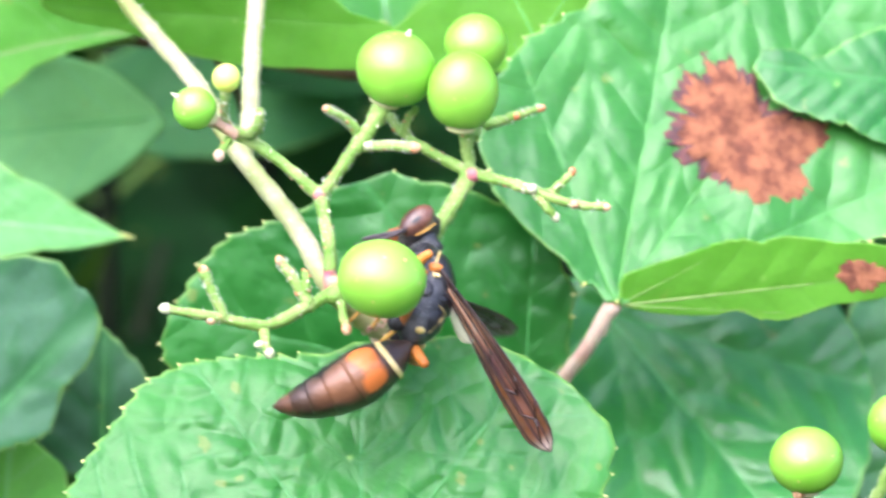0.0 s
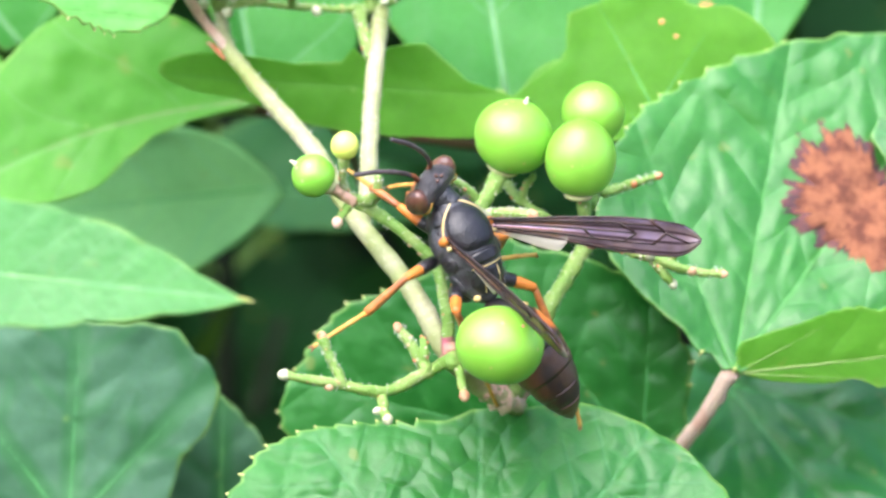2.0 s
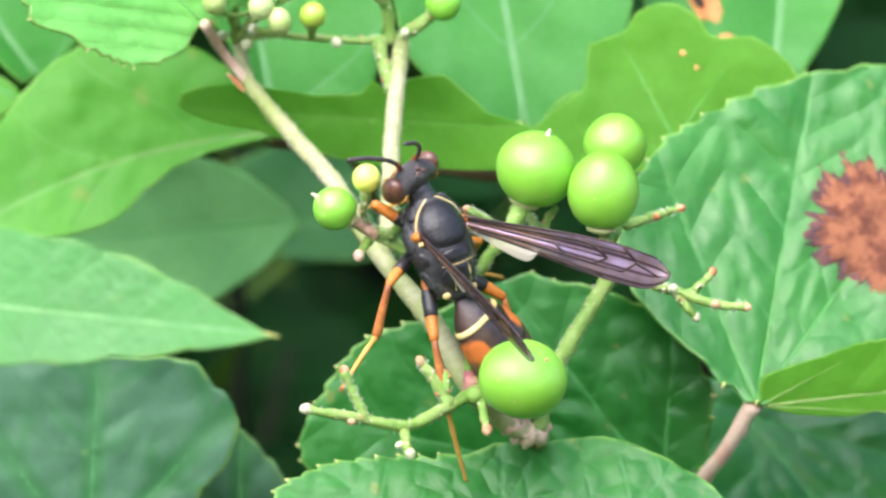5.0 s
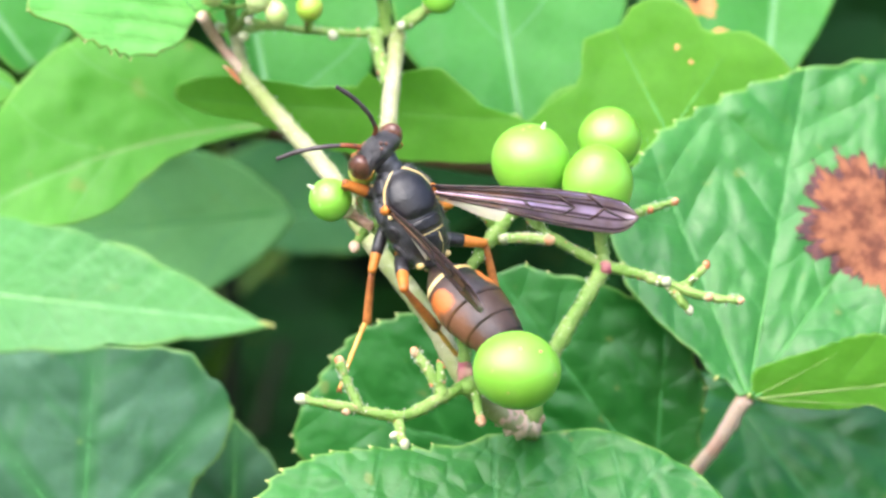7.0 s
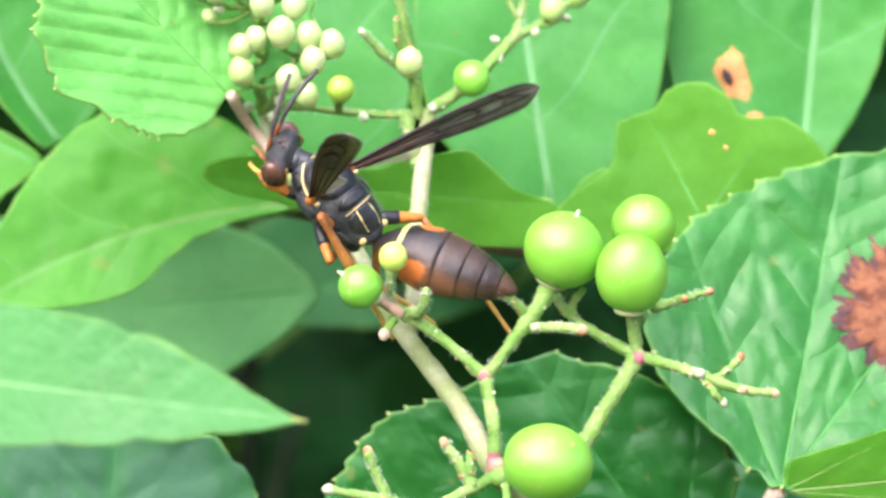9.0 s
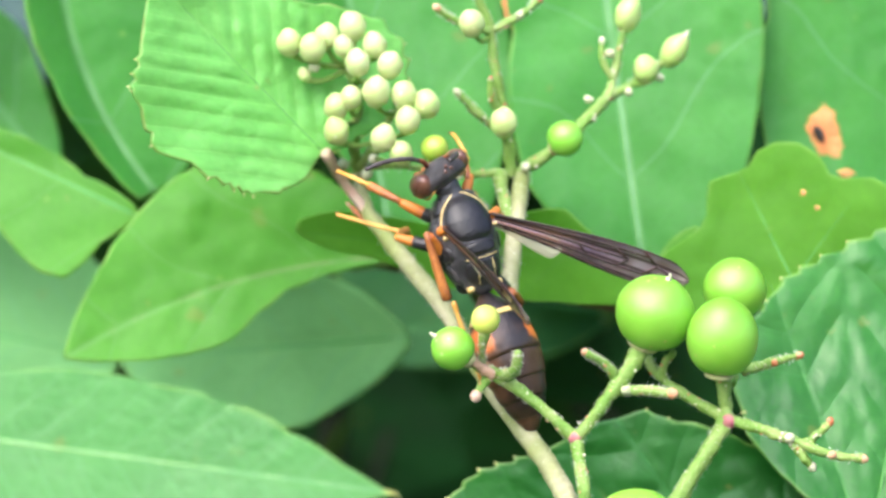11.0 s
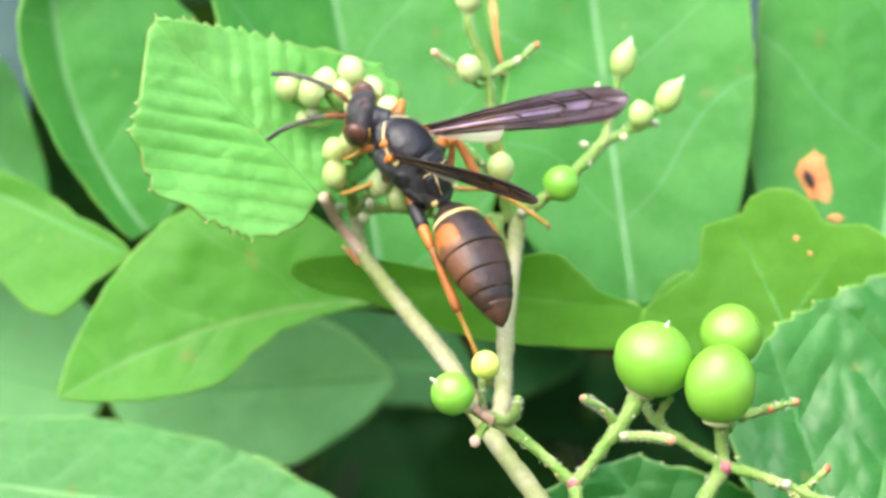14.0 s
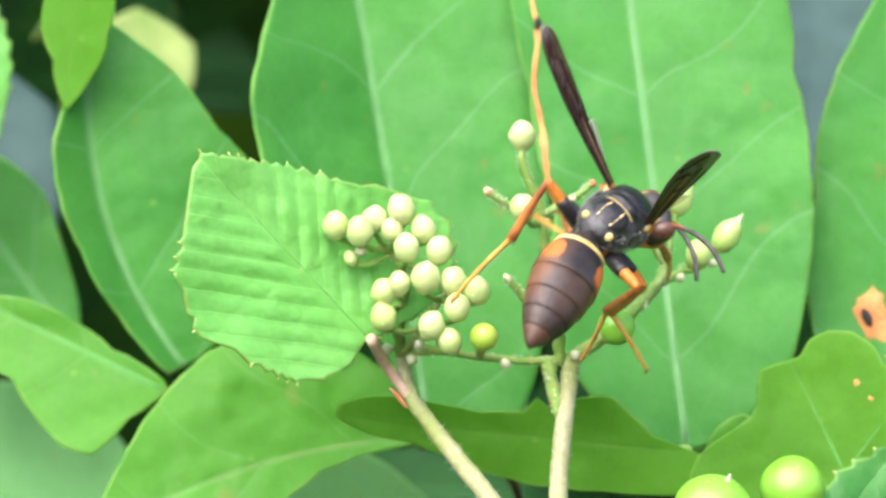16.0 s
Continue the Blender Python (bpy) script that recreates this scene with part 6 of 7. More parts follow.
    for side in (1, -1):
        part("eye", blob(bmesh.new(), (1.48, side * 1.62, 0.1), (0.92, 0.78, 1.46), (0.12, side * 0.16, 1), 20, 16), mats["eye"], head, "red-brown compound eye")
        part("yellow_line", tube(bmesh.new(), [(0.55, side * 1.62, -0.7), (0.42, side * 1.72, 0.2), (0.6, side * 1.5, 1.1)], [0.05, 0.09, 0.05], 4, 6), mats["tarsus"], head, "yellowish line behind the eye")
        part("mandible", tube(bmesh.new(), [(1.9, side * 0.75, -1.1), (2.3, side * 0.6, -1.6), (2.3, side * 0.1, -2.0)], [0.32, 0.26, 0.1], 3, 8), mats["face"], head)
        part("ocellus", blob(bmesh.new(), (1.3, side * 0.28, 1.9), (0.14, 0.14, 0.12), segments=10, rings=8), mats["eye"], head)
    part("ocellus", blob(bmesh.new(), (1.62, 0, 1.88), (0.14, 0.14, 0.12), segments=10, rings=8), mats["eye"], head)
    part("face", blob(bmesh.new(), (2.0, 0, -0.7), (0.55, 0.95, 1.0), (0.1, 0, 1), 18, 12), mats["face"], head, "reddish face plate")
    for piece in (head, *head.children):
        piece.data.transform(Matrix.Scale(1.2, 4))
    keyed["head"] = head
    for side, name in ((1, "antenna_left"), (-1, "antenna_right")):
        rod = [(0.0, 0, 0), (1.1, 0, 0.75), (3.2, 0, 1.15), (5.6, 0, 0.8), (7.4, 0, -0.15)]
        ant = part("antenna", tube(bmesh.new(), rod, [0.15, 0.18, 0.15, 0.19, 0.16, 0.21, 0.18, 0.22, 0.19, 0.23, 0.19, 0.23, 0.2, 0.23, 0.19, 0.2], 9, 9), mats["antenna"], ob, "dark jointed antenna")
        part("scape", tube(bmesh.new(), [(-0.1, 0, -0.05), (0.6, 0, 0.42), (1.35, 0, 0.86), (2.0, 0, 1.02)], [0.2, 0.24, 0.22, 0.19], 4, 9), mats["face"], ant, "reddish antenna base")
        keyed[name] = ant
    # abdomen, its joint at the waist
    cuts = keyed["cuts"] = [0, 2.5, 6.0, 8.2, 9.9, 11.4, 13.0]
    keyed["plates"] = []
    rear = part("petiole", tube(bmesh.new(), [(-0.7, 0, 0.1), (0, 0, 0.02), (0.8, 0, 0)], [0.42, 0.36, 0.5], 4, 12), mats["black"], ob, "thin waist of the abdomen")
    for i in range(6):
        a, b = cuts[i], cuts[i + 1]
        rows = []
        for k in range(11):
            s = k / 10
            x = a + (b - a) * s - (0.6 * (1 - s) if i else 0)
            swell = 1 + 0.014 * s - (0.045 if i else 0) * (1 - s) ** 3
            rows.append((x, max(0.08, abdomen_radius(max(0, x)) * swell)))
        rows.append((b - 0.05, max(0.05, rows[-1][1] * 0.93)))
        plate = part("tergite", lofted(rows, 32, 0.80), mats["abdomen" if i < 5 else "tip"], rear, "glossy dark abdomen plate" if i < 5 else "brown abdomen tip")
        keyed["plates"].append((plate, i))
    keyed["plates"].append((part("yellow_band", lofted([(2.08, abdomen_radius(2.08) * 1.005), (2.2, abdomen_radius(2.2) * 1.03), (2.46, abdomen_radius(2.46) * 1.03), (2.6, abdomen_radius(2.6) * 1.0)], 32, 0.80), mats["yellow"], rear, "pale yellow band"), 0))
    for i in (2, 3, 4):
        x = cuts[i] - 0.1
        r = abdomen_radius(x)
        edge = part("band", lofted([(x - 0.06, r * 1.008), (x - 0.01, r * 1.014), (x + 0.04, r * 0.98)], 32, 0.80), mats["band"], rear, "thin pale segment edge")
        keyed["plates"].append((edge, i - 1))
    for side in (1, -1):
        bm = bmesh.new()
        grid = []
        for i in range(11):
            row = []
            for k in range(11):
                p, q = i / 5 - 1, k / 5 - 1
                d = min(1.0, math.hypot(p, q))
                lo = 1.0 if d == 0 else max(abs(p), abs(q)) / math.hypot(p, q)
                x = 4.2 + 1.3 * p * lo
                w = radians(side * (58 + 27 * q * lo))
                r = abdomen_radius(x) * 1.006 + 0.02 * (1 - max(abs(p), abs(q)) ** 4)
                row.append(bm.verts.new((x, r * math.sin(w), r * 0.80 * math.cos(w))))
            grid.append(row)
        for r0, r1 in zip(grid, grid[1:]):
            for k in range(10):
                bm.faces.new((r0[k], r0[k + 1], r1[k + 1], r1[k]))
        keyed["plates"].append((part("orange_spot", bm, mats["abdomen"], rear, "orange spot"), 1))
    keyed["abdomen"] = rear
    keyed["wing_left"] = wing(ob, mats, 1)
    keyed["wing_right"] = wing(ob, mats, -1)
    for pair, (a, b, c) in LEG.items():
        for side in ("left", "right"):
            big = 1.3 if pair == "hind" else 1.16
            dark = 0.35 if pair == "front" else 0.6
            thigh = part("femur", tube(bmesh.new(), [(-0.2, 0, 0), (a * 0.3, 0, 0.08), (a * 0.7, 0, 0.05), (a, 0, 0)], [0.34 * big, 0.46 * big, 0.40 * big, 0.30 * big], 4, 10), mats["orange"], ob, "orange thigh, black at its base")
            part("trochanter", tube(bmesh.new(), [(-0.5, 0, -0.1), (a * dark * 0.5, 0, 0.07), (a * dark, 0, 0.08)], [0.42, 0.5 * big, 0.475 * big], 3, 10), mats["black"], thigh, "black base of the thigh")
            shin = part("tibia", tube(bmesh.new(), [(0, 0, 0), (b * 0.5, 0, 0.06), (b, 0, 0)], [0.27, 0.31 * big, 0.36 * big], 4, 10), mats["tibia"], ob, "red-brown shin")
            part("spur", tube(bmesh.new(), [(b * 0.97, 0.1, -0.1), (b + 0.5, 0.2, -0.45)], [0.09, 0.03], 2, 5), mats["face"], shin)
            foot = part("tarsus", tube(bmesh.new(), [(0, 0, 0), (c * 0.35, 0, 0.1), (c * 0.7, 0, 0.05), (c, 0, -0.12)], [0.25, 0.24, 0.18, 0.24, 0.24, 0.17, 0.22, 0.22, 0.16, 0.2, 0.2, 0.15, 0.18, 0.18], 9, 8), mats["tarsus"], ob, "thin yellowish foot")
            for k in range(2):
                w = 1 if k else -1
                part("claw", tube(bmesh.new(), [(c - 0.1, 0, -0.1), (c + 0.22, 0.16 * w, -0.2), (c + 0.3, 0.2 * w, -0.45)], [0.12, 0.09, 0.03], 2, 5), mats["face"], foot)
            keyed[pair, side] = (thigh, shin, foot)
    return keyed


wasp = build_wasp()


def frame_of(x, z):
    """A turn whose x axis lies along x and whose z axis leans to z."""
    x = x.normalized()
    y = z.cross(x).normalized()
    return Matrix((x, y, x.cross(y))).transposed().to_4x4()


def leg_rows(body_rows, foot_rows, pair, side):
    """Poses of thigh, shin and foot, in the wasp's space, that set the foot on its place."""
    a, b, c = LEG[pair]
    sign = 1 if side == "left" else -1
    hip = Vector(HIP[pair])
    hip.y *= sign
    lean = Vector({"front": (0.5, 0.7 * sign, 0.6), "middle": (0.1, 0.9 * sign, 0.7), "hind": (-0.3, 0.7 * sign, 0.8 if sign > 0 else 0.1)}[pair])
    rows = ([], [], [])
    for (t, m), (_, x, y, z) in zip(body_rows, foot_rows):
        goal = m.inverted() @ (Vector((x, y, z)) * MM) / MM
        reach = goal - hip
        far = min(reach.length, (a + b + c) * 0.985)
        goal = hip + reach.normalized() * far
        back = (-reach.normalized() + lean * (-0.3 if pair == "middle" else 0.35)).normalized()
        ankle = goal + back * c
        d = ankle - hip
        if d.length > (a + b) * 0.98:
            ankle = hip + d.normalized() * (a + b) * 0.98
        if d.length < abs(a - b) + 0.6:
            ankle = hip + d.normalized() * (abs(a - b) + 0.6)
        d = ankle - hip
        along = (a * a - b * b + d.length_squared) / (2 * d.length)
        out = math.sqrt(max(0.01, a * a - along * along))
        pole = (lean - d.normalized() * lean.dot(d.normalized())).normalized()
        knee = hip + d.normalized() * along + pole * out
        for k, (p, q) in enumerate(((hip, knee), (knee, ankle), (ankle, goal))):
            rows[k].append((t, Matrix.Translation(p * MM) @ frame_of(q - p, pole + (q - p).orthogonal() * 0.01)))
    return rows


def motions():
    body = [
        (0, 10, -3, -12.23, 0.1, 0.49, 0.86, 0.99, -0.08, -0.07), (0.5, 10.82, -3, -10.77, -0.03, 0.37, 0.93, 0.98, -0.16, 0.09), (1, 7.51, -3, -4.82, -0.83, 0, 0.56, 0.51, -0.42, 0.75),
        (1.5, 3.96, -4, -2.87, -0.8, 0, 0.6, 0.52, -0.5, 0.69), (2, 3.9, -5, -2.75, -0.42, 0, 0.91, 0.48, -0.85, 0.22), (2.5, 1.4, -5, -1.96, -0.39, 0, 0.92, 0.46, -0.87, 0.19),
        (3, 0.77, -5, -1.25, -0.34, 0, 0.94, 0.47, -0.87, 0.17), (3.5, 0.29, -5, -0.9, -0.35, 0, 0.94, 0.47, -0.87, 0.17), (4, 0.46, -5, -0.7, -0.35, 0, 0.94, 0.47, -0.87, 0.17),
        (4.5, -0.23, -5, -0.26, -0.36, 0, 0.93, 0.47, -0.87, 0.18), (5, -0.26, -5, 0.33, -0.36, 0, 0.93, 0.47, -0.87, 0.18), (7.5, -3.58, -4, 3.69, -0.47, 0, 0.88, 0.37, -0.91, 0.2),
        (8, -4.6, -3, 8.23, -0.38, 0.53, 0.76, 0.08, -0.8, 0.6), (8.5, -4.46, -2, 9.9, -0.35, 0.66, 0.67, -0.23, -0.75, 0.62), (9, -11.3, 2, 10.7, -0.72, 0.12, 0.68, 0.16, -0.84, 0.52),
        (9.5, -7.9, 4, 12.4, -0.40, 0.22, 0.89, 0.36, -0.84, 0.40), (12, -8.54, 6, 12.56, -0.41, 0, 0.91, 0.38, -0.91, 0.17), (12.5, -8.02, 6, 12.29, -0.45, 0, 0.89, 0.38, -0.91, 0.19),
        (13, -6.38, 5, 13.91, 0.03, 0, 1, 0.37, -0.93, -0.01), (13.5, -8.39, 8, 21.5, -0.27, 0, 0.96, 0.48, -0.87, 0.14), (14, -13.31, 9, 23.26, -0.67, 0, 0.74, 0.42, -0.82, 0.39),
        (14.5, -14.67, 9, 22.2, -0.99, 0, 0.11, 0.05, -0.87, 0.5), (15, -14.81, 9, 28.76, -0.5, 0.44, 0.75, 0.21, -0.78, 0.59), (15.5, -8.4, 10, 29.8, 0.20, 0.88, 0.42, 0.28, -0.46, 0.84),
        (16, -0.82, 11, 30.83, 0.43, 0.88, 0.2, 0.54, -0.43, 0.72),
    ]
    head = [
        (0, 8.9, 0.2, -6.9), (0.5, 9.4, -0.6, -4.8), (1, 1.9, -3.1, -2),
        (1.5, -1.3, -4.1, -0.8), (2, 0, -5.2, 2.7), (2.5, -2.2, -5.2, 3.9),
        (3, -2.4, -5.2, 4.9), (3.5, -2.7, -5.2, 5.4), (4, -2.9, -5.2, 5.4),
        (4.5, -3.6, -5.2, 5.9), (5, -3.4, -5.2, 6.3), (7.5, -7.4, -4.2, 8.9),
        (8, -8, 0.3, 12.3), (8.5, -7.7, 2.1, 13.5), (9, -17.0, 2.6, 14.3),
        (9.5, -11.2, 4.6, 18.2), (12, -12.1, 5.8, 18.4), (12.5, -12.2, 5.8, 18.2),
        (13, -6.3, 4.8, 20.2), (13.5, -11.2, 7.8, 26.5), (14, -18.2, 8.8, 26.7),
        (14.5, -20.5, 8.8, 21.9), (15, -18.7, 11.7, 32.6), (15.5, -6.6, 17.0, 31.6),
        (16, 2.9, 16.6, 30),
    ]
    abdomen = [
        (0, -3.3, -5.3, -21.8), (0.5, -0.1, -9.3, -20.8), (1, 8.4, 2, -18.9),
        (1.5, 13.4, -0.1, -18.0), (2, 13, -1.4, -17.6), (2.5, 10.1, -0.8, -16.8),
        (3, 9.1, 1.4, -15.3), (3.5, 9.5, 0.5, -14.8), (4, 9.5, 1.2, -14.3),
        (4.5, 8.4, 1.3, -14.1), (5, 8.7, 0.6, -13.7), (7.5, 6.1, -10.3, -8.4),
        (8, 3.7, -5.1, -7.7), (8.5, 0.3, -7.3, -5.8), (9, 4.1, -0.4, 3.1),
        (9.5, 2, 0, -1.6), (12, -2, 6.5, -3.4), (12.5, -0.2, 6.5, -2.4),
        (13, -5.8, 5.5, -3.3), (13.5, -5.1, 2.2, 5.9), (14, -5.1, 4.4, 9),
        (14.5, -2.9, 1.2, 14.8), (15, -5.2, 7.3, 13.5), (15.5, -10, 7.1, 14.4),
        (16, -8, -0.1, 19.9),
    ]
    wing_r = [
        (0, 18.3, 16, -16.3, 40), (0.5, 26.3, 6, -20.5, 30), (1, 25.2, 2.2, 0.8, 45),
        (1.5, 23.6, -2.9, 3.8, 35), (2, 23.8, -5.2, -2, 15), (2.5, 21.3, -5.2, -2.2, 10),
        (3, 20.6, -5.2, -3.7, 10), (3.5, 20.2, -5.2, -3, 10), (4, 20.3, -5.2, -3.1, 10),
        (4.5, 19.4, -5.2, -2.4, 10), (5, 19.2, -5.2, -2.3, 10), (7.5, 14.9, -10, 4.9, 15),
        (8, 13, -10.5, 11.4, 35), (8.5, 13.6, 2.9, 16.7, 50), (9, 6, 5.5, 21, 45),
        (9.5, 12, 8.2, 11.3, 25), (12, 11.1, 5.5, 10.1, 20), (12.5, 11.1, 8.2, 10.6, 10),
        (13, 6.3, 16.3, 5.5, 30), (13.5, 12.2, 7.8, 17.8, 20), (14, 6.7, 9, 29.6, 10),
        (14.5, -1, 8.8, 38.1, 5), (15, 4.7, 9.3, 32.8, 15), (15.5, 2, -6.4, 32.4, 60),
        (16, 5.7, -5.1, 36.7, 45),
    ]
    wing_l = [
        (0, 22.3, -4.3, -27.4, 35), (0.5, 23.5, -4.7, -23.8, 45), (1, 24.8, -5.5, -2.5, 60),
        (1.5, 16.4, -18.2, -0.8, 65), (2, 12.2, -19.1, -11, 68), (2.5, 10.1, -19.6, -9, 70),
        (3, 8.8, -18.9, -9.9, 70), (3.5, 8.4, -18.7, -9.7, 70), (4, 8.3, -18.7, -9.8, 70),
        (4.5, 7.2, -19.1, -9.3, 70), (5, 7.5, -18.9, -8.7, 70), (7.5, 2.3, -20.8, -3, 65),
        (8, -2.6, -21.5, 7.6, 50), (8.5, -4, -18.3, 18, 40), (9, -10.4, -16.3, 15.8, 20),
        (9.5, -3.6, -14.4, 15.2, 40), (12, -2.1, -8.9, 3.6, 68), (12.5, -1.6, -9.3, 3.8, 68),
        (13, -5.7, -11.3, 4.6, 70), (13.5, -0.5, -7.1, 14.4, 65), (14, -2.6, -6, 20.4, 65),
        (14.5, 0.1, -0.3, 23.1, 72), (15, -9, -8, 26, 60), (15.5, -14.3, -5.6, 40.4, 50),
        (16, -8.1, 1.7, 46.2, 55),
    ]
    ant_l = [
        (0, 4.7, -5, -8.1), (0.5, 5.7, -6.4, -2.1), (1, -1.7, -6, -7.6),
        (1.5, -9.4, -5.1, -0.2), (2, -5.1, -10.8, 3.4), (2.5, -6.9, -11, 5.5),
        (3, -7.1, -11, 6), (3.5, -7.8, -10.8, 6), (4, -7.2, -11.3, 5.9),
        (4.5, -7.1, -11.8, 6.5), (5, -7.4, -11.5, 7.3), (7.5, -15.4, -4.2, 7.6),
        (8, -7.4, -5.8, 16), (8.5, -14.9, 2.8, 18.2), (9, -16, 0.3, 18.9),
        (9.5, -15, 1.8, 18), (12, -15.5, -0.7, 18.1), (12.5, -13.9, -1.4, 20),
        (13, -6.7, -2.3, 22.9), (13.5, -13.8, 0.9, 28.2), (14, -26.8, 8.8, 24.4),
        (14.5, -25.9, 8.8, 15.4), (15, -22.3, 8.2, 27.8), (15.5, -4.7, 7.6, 35.4),
        (16, 6.7, 12.7, 25.9),
    ]
    ant_r = [
        (0, 5, -5.3, -7.6), (0.5, 11.4, -7.1, -1.8), (1, -0.4, -9.7, -4.2),
        (1.5, -2.9, -10.2, 3.8), (2, -2.3, -11.7, 6.4), (2.5, -4.1, -12.2, 6.4),
        (3, -4, -12.3, 7.2), (3.5, -3.8, -12.2, 8.2), (4, -4.2, -12.3, 7.8),
        (4.5, -5.2, -12.5, 6.9), (5, -3, -12.4, 8.7), (7.5, -10.6, -9.3, 14.2),
        (8, -6.2, -5.1, 16.7), (8.5, -6.9, -2.4, 19.1), (9, -14.2, 1.4, 19.9),
        (9.5, -8.2, 1, 19), (12, -10.9, -0.7, 22.3), (12.5, -10.6, 5.8, 26.3),
        (13, -0.6, 0.3, 22.2), (13.5, -11.9, 0.9, 29.8), (14, -26.2, 8.8, 30.6),
        (14.5, -29.8, 8.8, 24.1), (15, -21.8, 6.9, 28.8), (15.5, -2.3, 8.1, 35.1),
        (16, 8.1, 12.9, 27.4),
    ]
    foot_front_left = [
        (0, 6, -1, -15.2), (0.5, 6.8, -10.5, -9), (1, 4, -8, -8.5),
        (1.5, -8.8, -1.5, -7.2), (2, -6.5, 1, 4.1), (2.5, -6.6, 2, 4),
        (3, -6.4, 2, 4.1), (3.5, -6.5, 2, 3.9), (4, -6.6, 2, 3.5),
        (4.5, -6.7, 2, 4), (5, -6.8, 2, 3.7), (7.5, -11.3, 2, 4.1),
        (8, -11.4, 2, 2.1), (8.5, -10.6, 2, 0.9), (9, -19.1, 9, 13.8),
        (9.5, -20.2, 6.2, 18.3), (12, -18.4, 14, 17.9), (12.5, -17, 14.9, 17.1),
        (13, -15.9, 10.8, 22), (13.5, -13.9, 13, 20.6), (14, -19.1, 13, 23.2),
        (14.5, -21.6, 13, 18), (15, -23.5, 13, 28.3), (15.5, -22.8, 13.2, 26.2),
        (16, -0.9, 20, 33.3),
    ]
    foot_middle_left = [
        (0, 3.6, -3, -14.9), (0.5, 7.5, -10.5, -11.9), (1, 6.6, -11, -8.8),
        (1.5, 2.7, -3, -13.2), (2, -8.9, -9, -10.9), (2.5, -8.5, -9, -11.3),
        (3, -8.7, -9, -11.3), (3.5, -8.4, -9, -11.2), (4, -8.5, -9, -11.4),
        (4.5, -8.4, -9, -11.4), (5, -8.4, -9, -11.5), (7.5, -8.6, -2.6, -11.7),
        (8, -13.1, 4, 1.4), (8.5, -4.8, 3, 1), (9, -8.1, 4, 2),
        (9.5, -22.4, 10.8, 14.7), (12, -18.2, 16, 13.7), (12.5, -18.2, 17, 13.3),
        (13, -18.2, 16, 14.5), (13.5, -18.6, 13, 21.8), (14, -19.3, 13, 20.1),
        (14.5, -12.2, 12, 14.1), (15, -19.9, 17, 14.8), (15.5, -16.9, 11.7, 17),
        (16, -8.8, 16, 31.7),
    ]
    foot_hind_left = [
        (0, 4.3, 0, -18.1), (0.5, -0.3, -6, -8.5), (1, 1.3, -3, -16.1),
        (1.5, 3.3, -3, -15.2), (2, 6.5, 1, -16.3), (2.5, 3, 1, -18.6),
        (3, 2.1, 1, -19.3), (3.5, 2.2, 1, -19.6), (4, 2.2, 1, -19.3),
        (4.5, 4, 1, -19.4), (5, 2, -0.5, -20), (7.5, 2.9, 2, -9.2),
        (8, -6.8, -4, -12.5), (8.5, -5, 4, 1.9), (9, -6.4, 4, -1),
        (9.5, -5.4, 4, 0.6), (12, -6.9, 3, 0.6), (12.5, -7.2, 3, 0.8),
        (13, -5.7, 3, 1.4), (13.5, -6.2, 4, 1.8), (14, -5.2, 9.7, 2.7),
        (14.5, -5.9, 5.4, 3.7), (15, -13.4, 8, 10.8), (15.5, -13.2, 12, 24.6),
        (16, -14.3, 12, 23.6),
    ]
    foot_front_right = [
        (0, 7.5, 6, -10.6), (0.5, 8.1, 6, -8), (1, 4.7, 4, -7.8),
        (1.5, -1.2, 6, -6.6), (2, -2.7, 5.3, 2.6), (2.5, -4.7, 5.8, 3),
        (3, -4.7, 6.2, 3.9), (3.5, -4.9, 6.2, 3.4), (4, -5.3, 6.2, 3.5),
        (4.5, -5.3, 6.7, 4.1), (5, -5.1, 6.7, 3.5), (7.5, -8, 7.7, 4.9),
        (8, -9.4, 8.8, 5.6), (8.5, -7.6, 10, 9.3), (9, -17.3, 14, 12),
        (9.5, -17.4, 10.9, 16), (12, -6.4, 13.4, 23.7), (12.5, -6.6, 13.4, 23.5),
        (13, -9.4, 16, 18.5), (13.5, -11.7, 14, 22.7), (14, -17.7, 16, 23.9),
        (14.5, -19.3, 16, 25.7), (15, -20.4, 16, 29.1), (15.5, -6.7, 18, 34.7),
        (16, 4.6, 22, 26.3),
    ]
    foot_middle_right = [
        (0, 7.5, 5, -15.4), (0.5, 8.1, 4, -14.3), (1, 9.1, 3, -9.8),
        (1.5, 4.2, 4, -9.5), (2, 10, 8, -3.3), (2.5, 5.2, 8, -3.4),
        (3, 5.2, 8, -4), (3.5, 5.3, 8, -3.5), (4, 5.3, 8, -3.9),
        (4.5, 5.2, 8, -3.3), (5, 5.2, 8, -2.4), (7.5, -0.2, 9, 2.6),
        (8, 0.6, 9, 5.3), (8.5, 1.7, 9, 6.7), (9, -2.8, 8, 0.4),
        (9.5, -14.5, 15, 12.2), (12, -4.9, 18, 17.7), (12.5, -4.5, 18, 17.2),
        (13, 3.1, 16.7, 20.7), (13.5, -1.7, 16, 19.5), (14, -4.4, 16, 21),
        (14.5, -16.4, 15, 28.2), (15, -10.3, 18, 23.1), (15.5, 2.4, 20, 29.4),
        (16, 2.8, 18, 18.3),
    ]
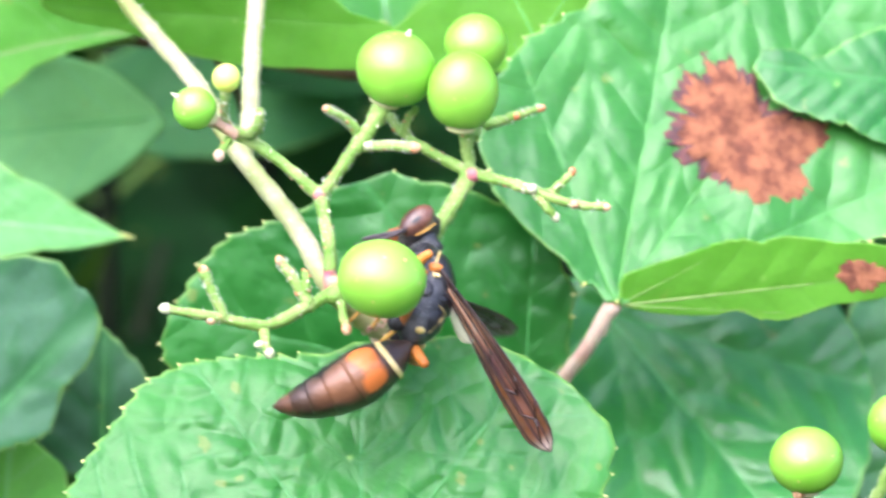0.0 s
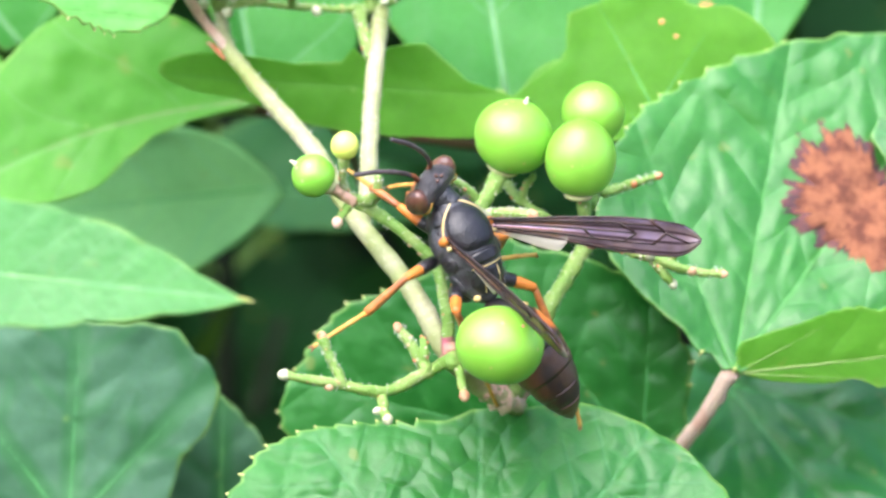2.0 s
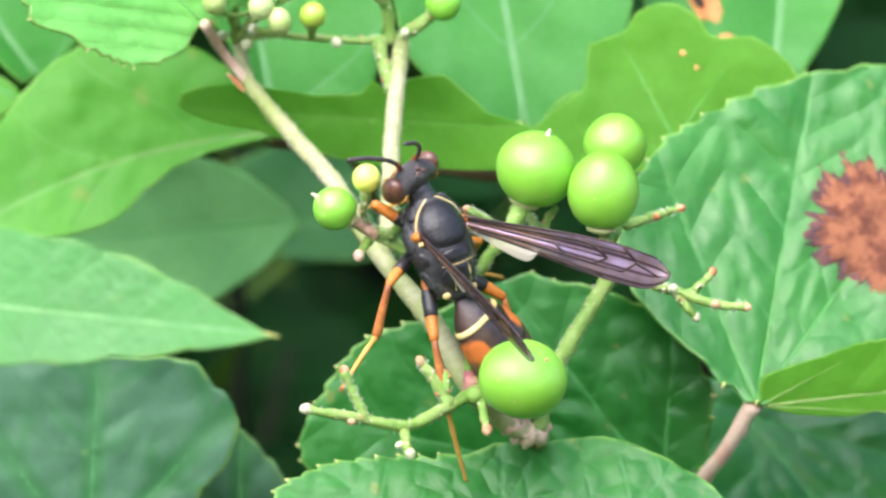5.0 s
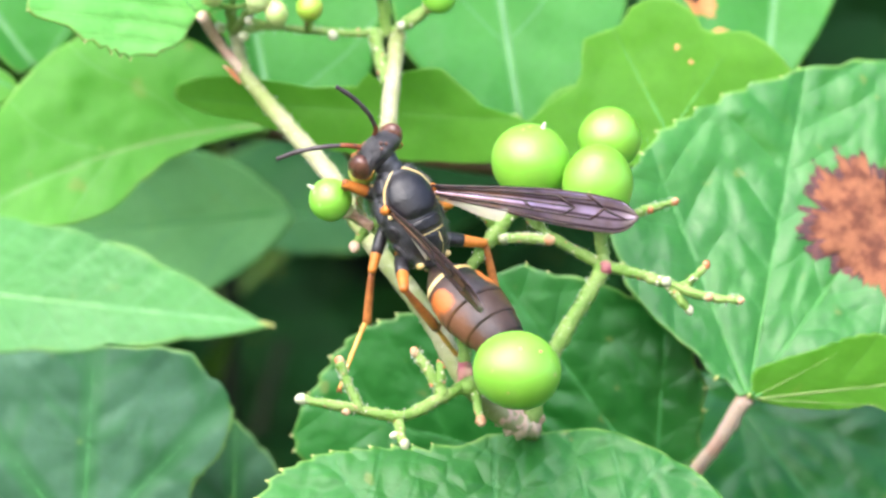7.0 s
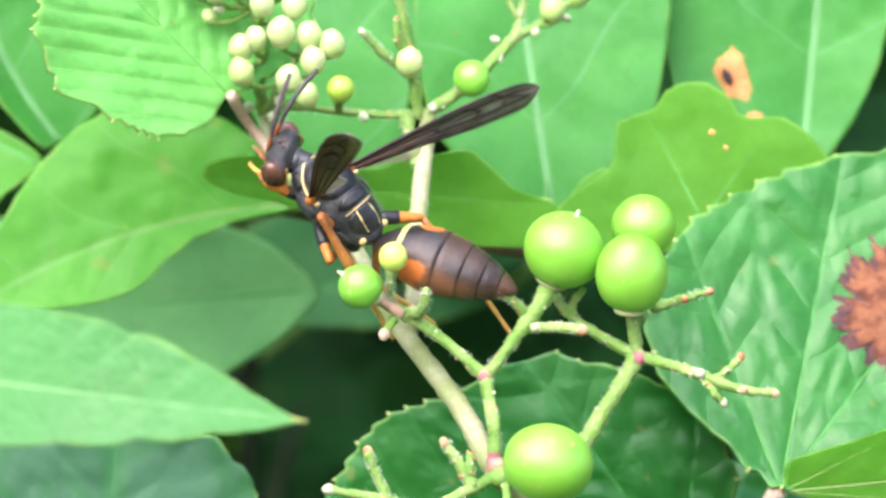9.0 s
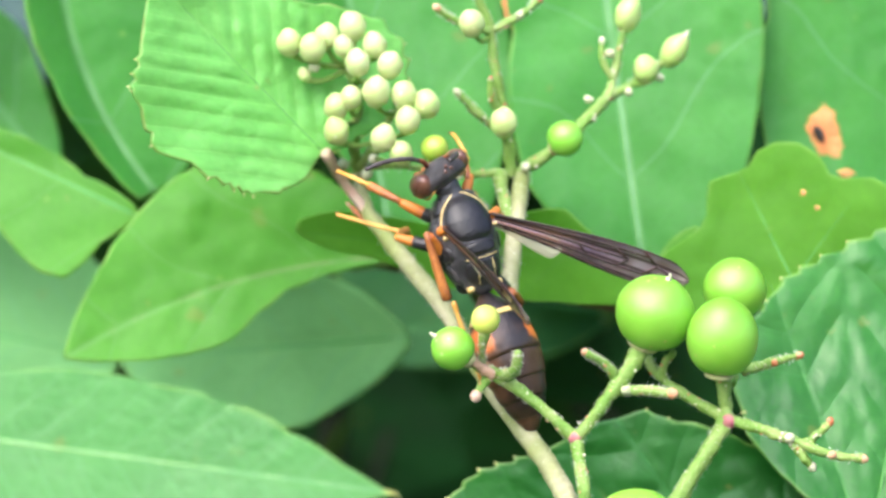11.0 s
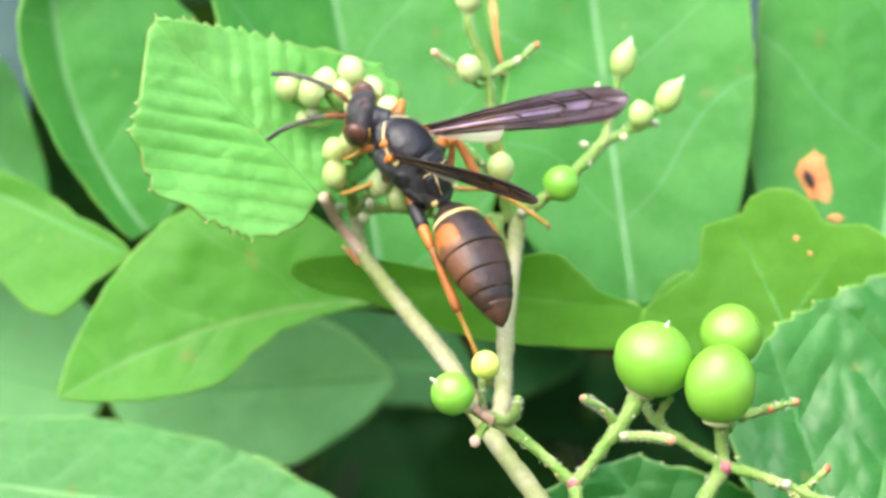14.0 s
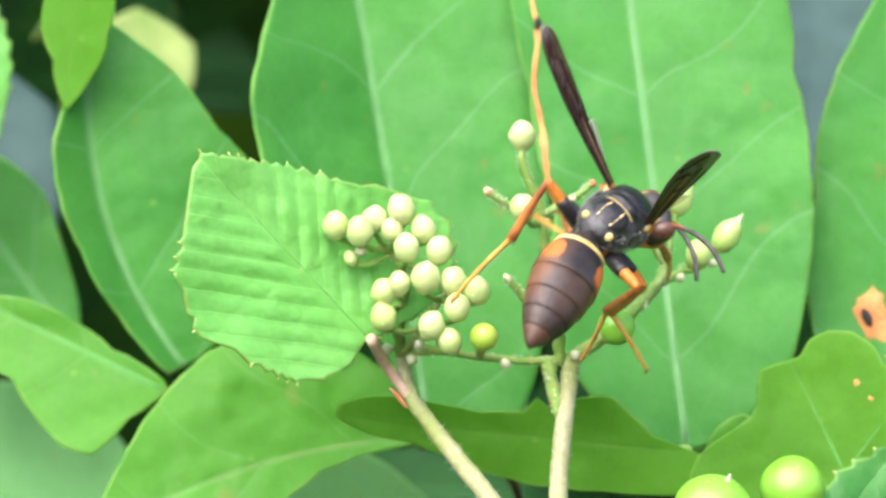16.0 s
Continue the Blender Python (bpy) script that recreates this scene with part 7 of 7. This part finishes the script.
    foot_hind_right = [
        (0, 7.5, 6, -20.8), (0.5, 14, 6, -17.4), (1, 6.1, 3, -16.6),
        (1.5, 7.6, 4, -15.4), (2, 13.8, 4, -18), (2.5, 13.9, 2.3, -17.2),
        (3, 9.6, 3, -16.4), (3.5, 10.2, 3, -16.7), (4, 9.7, 3, -16.3),
        (4.5, 8.6, 3, -16.1), (5, 8, 3, -16.6), (7.5, 5.8, 4, -10.1),
        (8, 4.7, 6, -1.5), (8.5, 3.3, 1.3, -9.1), (9, 4.2, 6, -1.1),
        (9.5, -0.4, 4, -5.7), (12, -2.3, 12, 7.6), (12.5, -1.6, 12, 7.7),
        (13, -3.5, 10, 5.8), (13.5, -4.3, 12, 11), (14, -1.1, 16, 18.2),
        (14.5, -4.8, 18, 24.1), (15, -1, 18, 17.6), (15.5, -1.9, 19, 17.9),
        (16, -2.9, 17, 18.7),
    ]
    # how far the abdomen curls under, in degrees
    curl = [(0, 30), (0.5, 40), (1, 110), (1.5, 62), (2, 38), (2.5, 28), (3, 14), (3.5, 10), (4, 10), (4.5, 10), (5, 10), (7.5, 12), (8, 14), (8.5, 8), (9, 6), (9.5, 10), (12, 20), (12.5, 20), (13, 16), (13.5, 18), (14, 26),
            (14.5, 18), (15, 10), (15.5, 4), (16, 6)]
    # the body: place, then the way it heads and the way its back faces
    body_rows = []
    for t, x, y, z, fx, fy, fz, bx, by, bz in body:
        body_rows.append((t, Matrix.Translation(Vector((x, y, z)) * MM) @ frame_of(Vector((fx, fy, fz)), Vector((bx, by, bz)))))
    walk(wasp["wasp"], body_rows)
    neck, waist = Vector((4.45, 0, 0.2)), Vector((-4.7, 0, -0.4))
    head_rows, rear_rows, feelers = [], [], ([], [])
    wings = ([], [])
    for i, (t, m) in enumerate(body_rows):
        inv = m.inverted()
        there = inv @ (Vector(head[i][1:]) * MM) / MM
        way = (there - neck).normalized() + Vector((0.22, 0, 0))
        turn = frame_of(way, Vector((0, 0, 1)))
        head_rows.append((t, Matrix.Translation(neck * MM) @ turn))
        there = inv @ (Vector(abdomen[i][1:]) * MM) / MM
        rear_rows.append((t, Matrix.Translation(waist * MM) @ frame_of(there - waist, Vector((0, 0, 1))) @ Matrix.Rotation(radians(-0.45 * curl[i][1]), 4, "Y")))
        for k, (rows, sign) in enumerate(((ant_l, 1), (ant_r, -1))):
            root = neck + turn.to_3x3() @ Vector((2.65, 0.6 * sign, 0.5))
            there = inv @ (Vector(rows[i][1:]) * MM) / MM
            feelers[k].append((t, Matrix.Translation(root * MM) @ frame_of(there - root, Vector((0.3, 0, 1)))))
        for k, (rows, sign) in enumerate(((wing_l, 1), (wing_r, -1))):
            hinge = Vector((1.2, 2.15 * sign, 1.35))
            tip = inv @ (Vector(rows[i][1:4]) * MM) / MM
            d = (tip - hinge).normalized()
            front = inv.to_3x3() @ Vector((0, -1, 0))
            e = (front - d * front.dot(d)).normalized()
            face = radians(rows[i][4])
            wings[k].append((t, Matrix.Translation(hinge * MM) @ frame_of(d, e * math.cos(face) + d.cross(e) * math.sin(face))))
    walk(wasp["head"], head_rows)
    walk(wasp["abdomen"], rear_rows)
    for piece, place in wasp["plates"]:
        rows = []
        for t, total in curl:
            m = Matrix.Identity(4)
            for cut in wasp["cuts"][1:place + 1]:
                m = m @ Matrix.Translation((cut * MM, 0, 0)) @ Matrix.Rotation(radians(total / 5), 4, "Y") @ Matrix.Translation((-cut * MM, 0, 0))
            rows.append((t, m))
        walk(piece, rows)
    walk(wasp["antenna_left"], feelers[0])
    walk(wasp["antenna_right"], feelers[1])
    walk(wasp["wing_left"], wings[0])
    walk(wasp["wing_right"], wings[1])
    feet = {("front", "left"): foot_front_left, ("middle", "left"): foot_middle_left, ("hind", "left"): foot_hind_left,
            ("front", "right"): foot_front_right, ("middle", "right"): foot_middle_right, ("hind", "right"): foot_hind_right}
    for (pair, side), rows in feet.items():
        for piece, keys in zip(wasp[pair, side], leg_rows(body_rows, rows, pair, side)):
            walk(piece, keys)


motions()
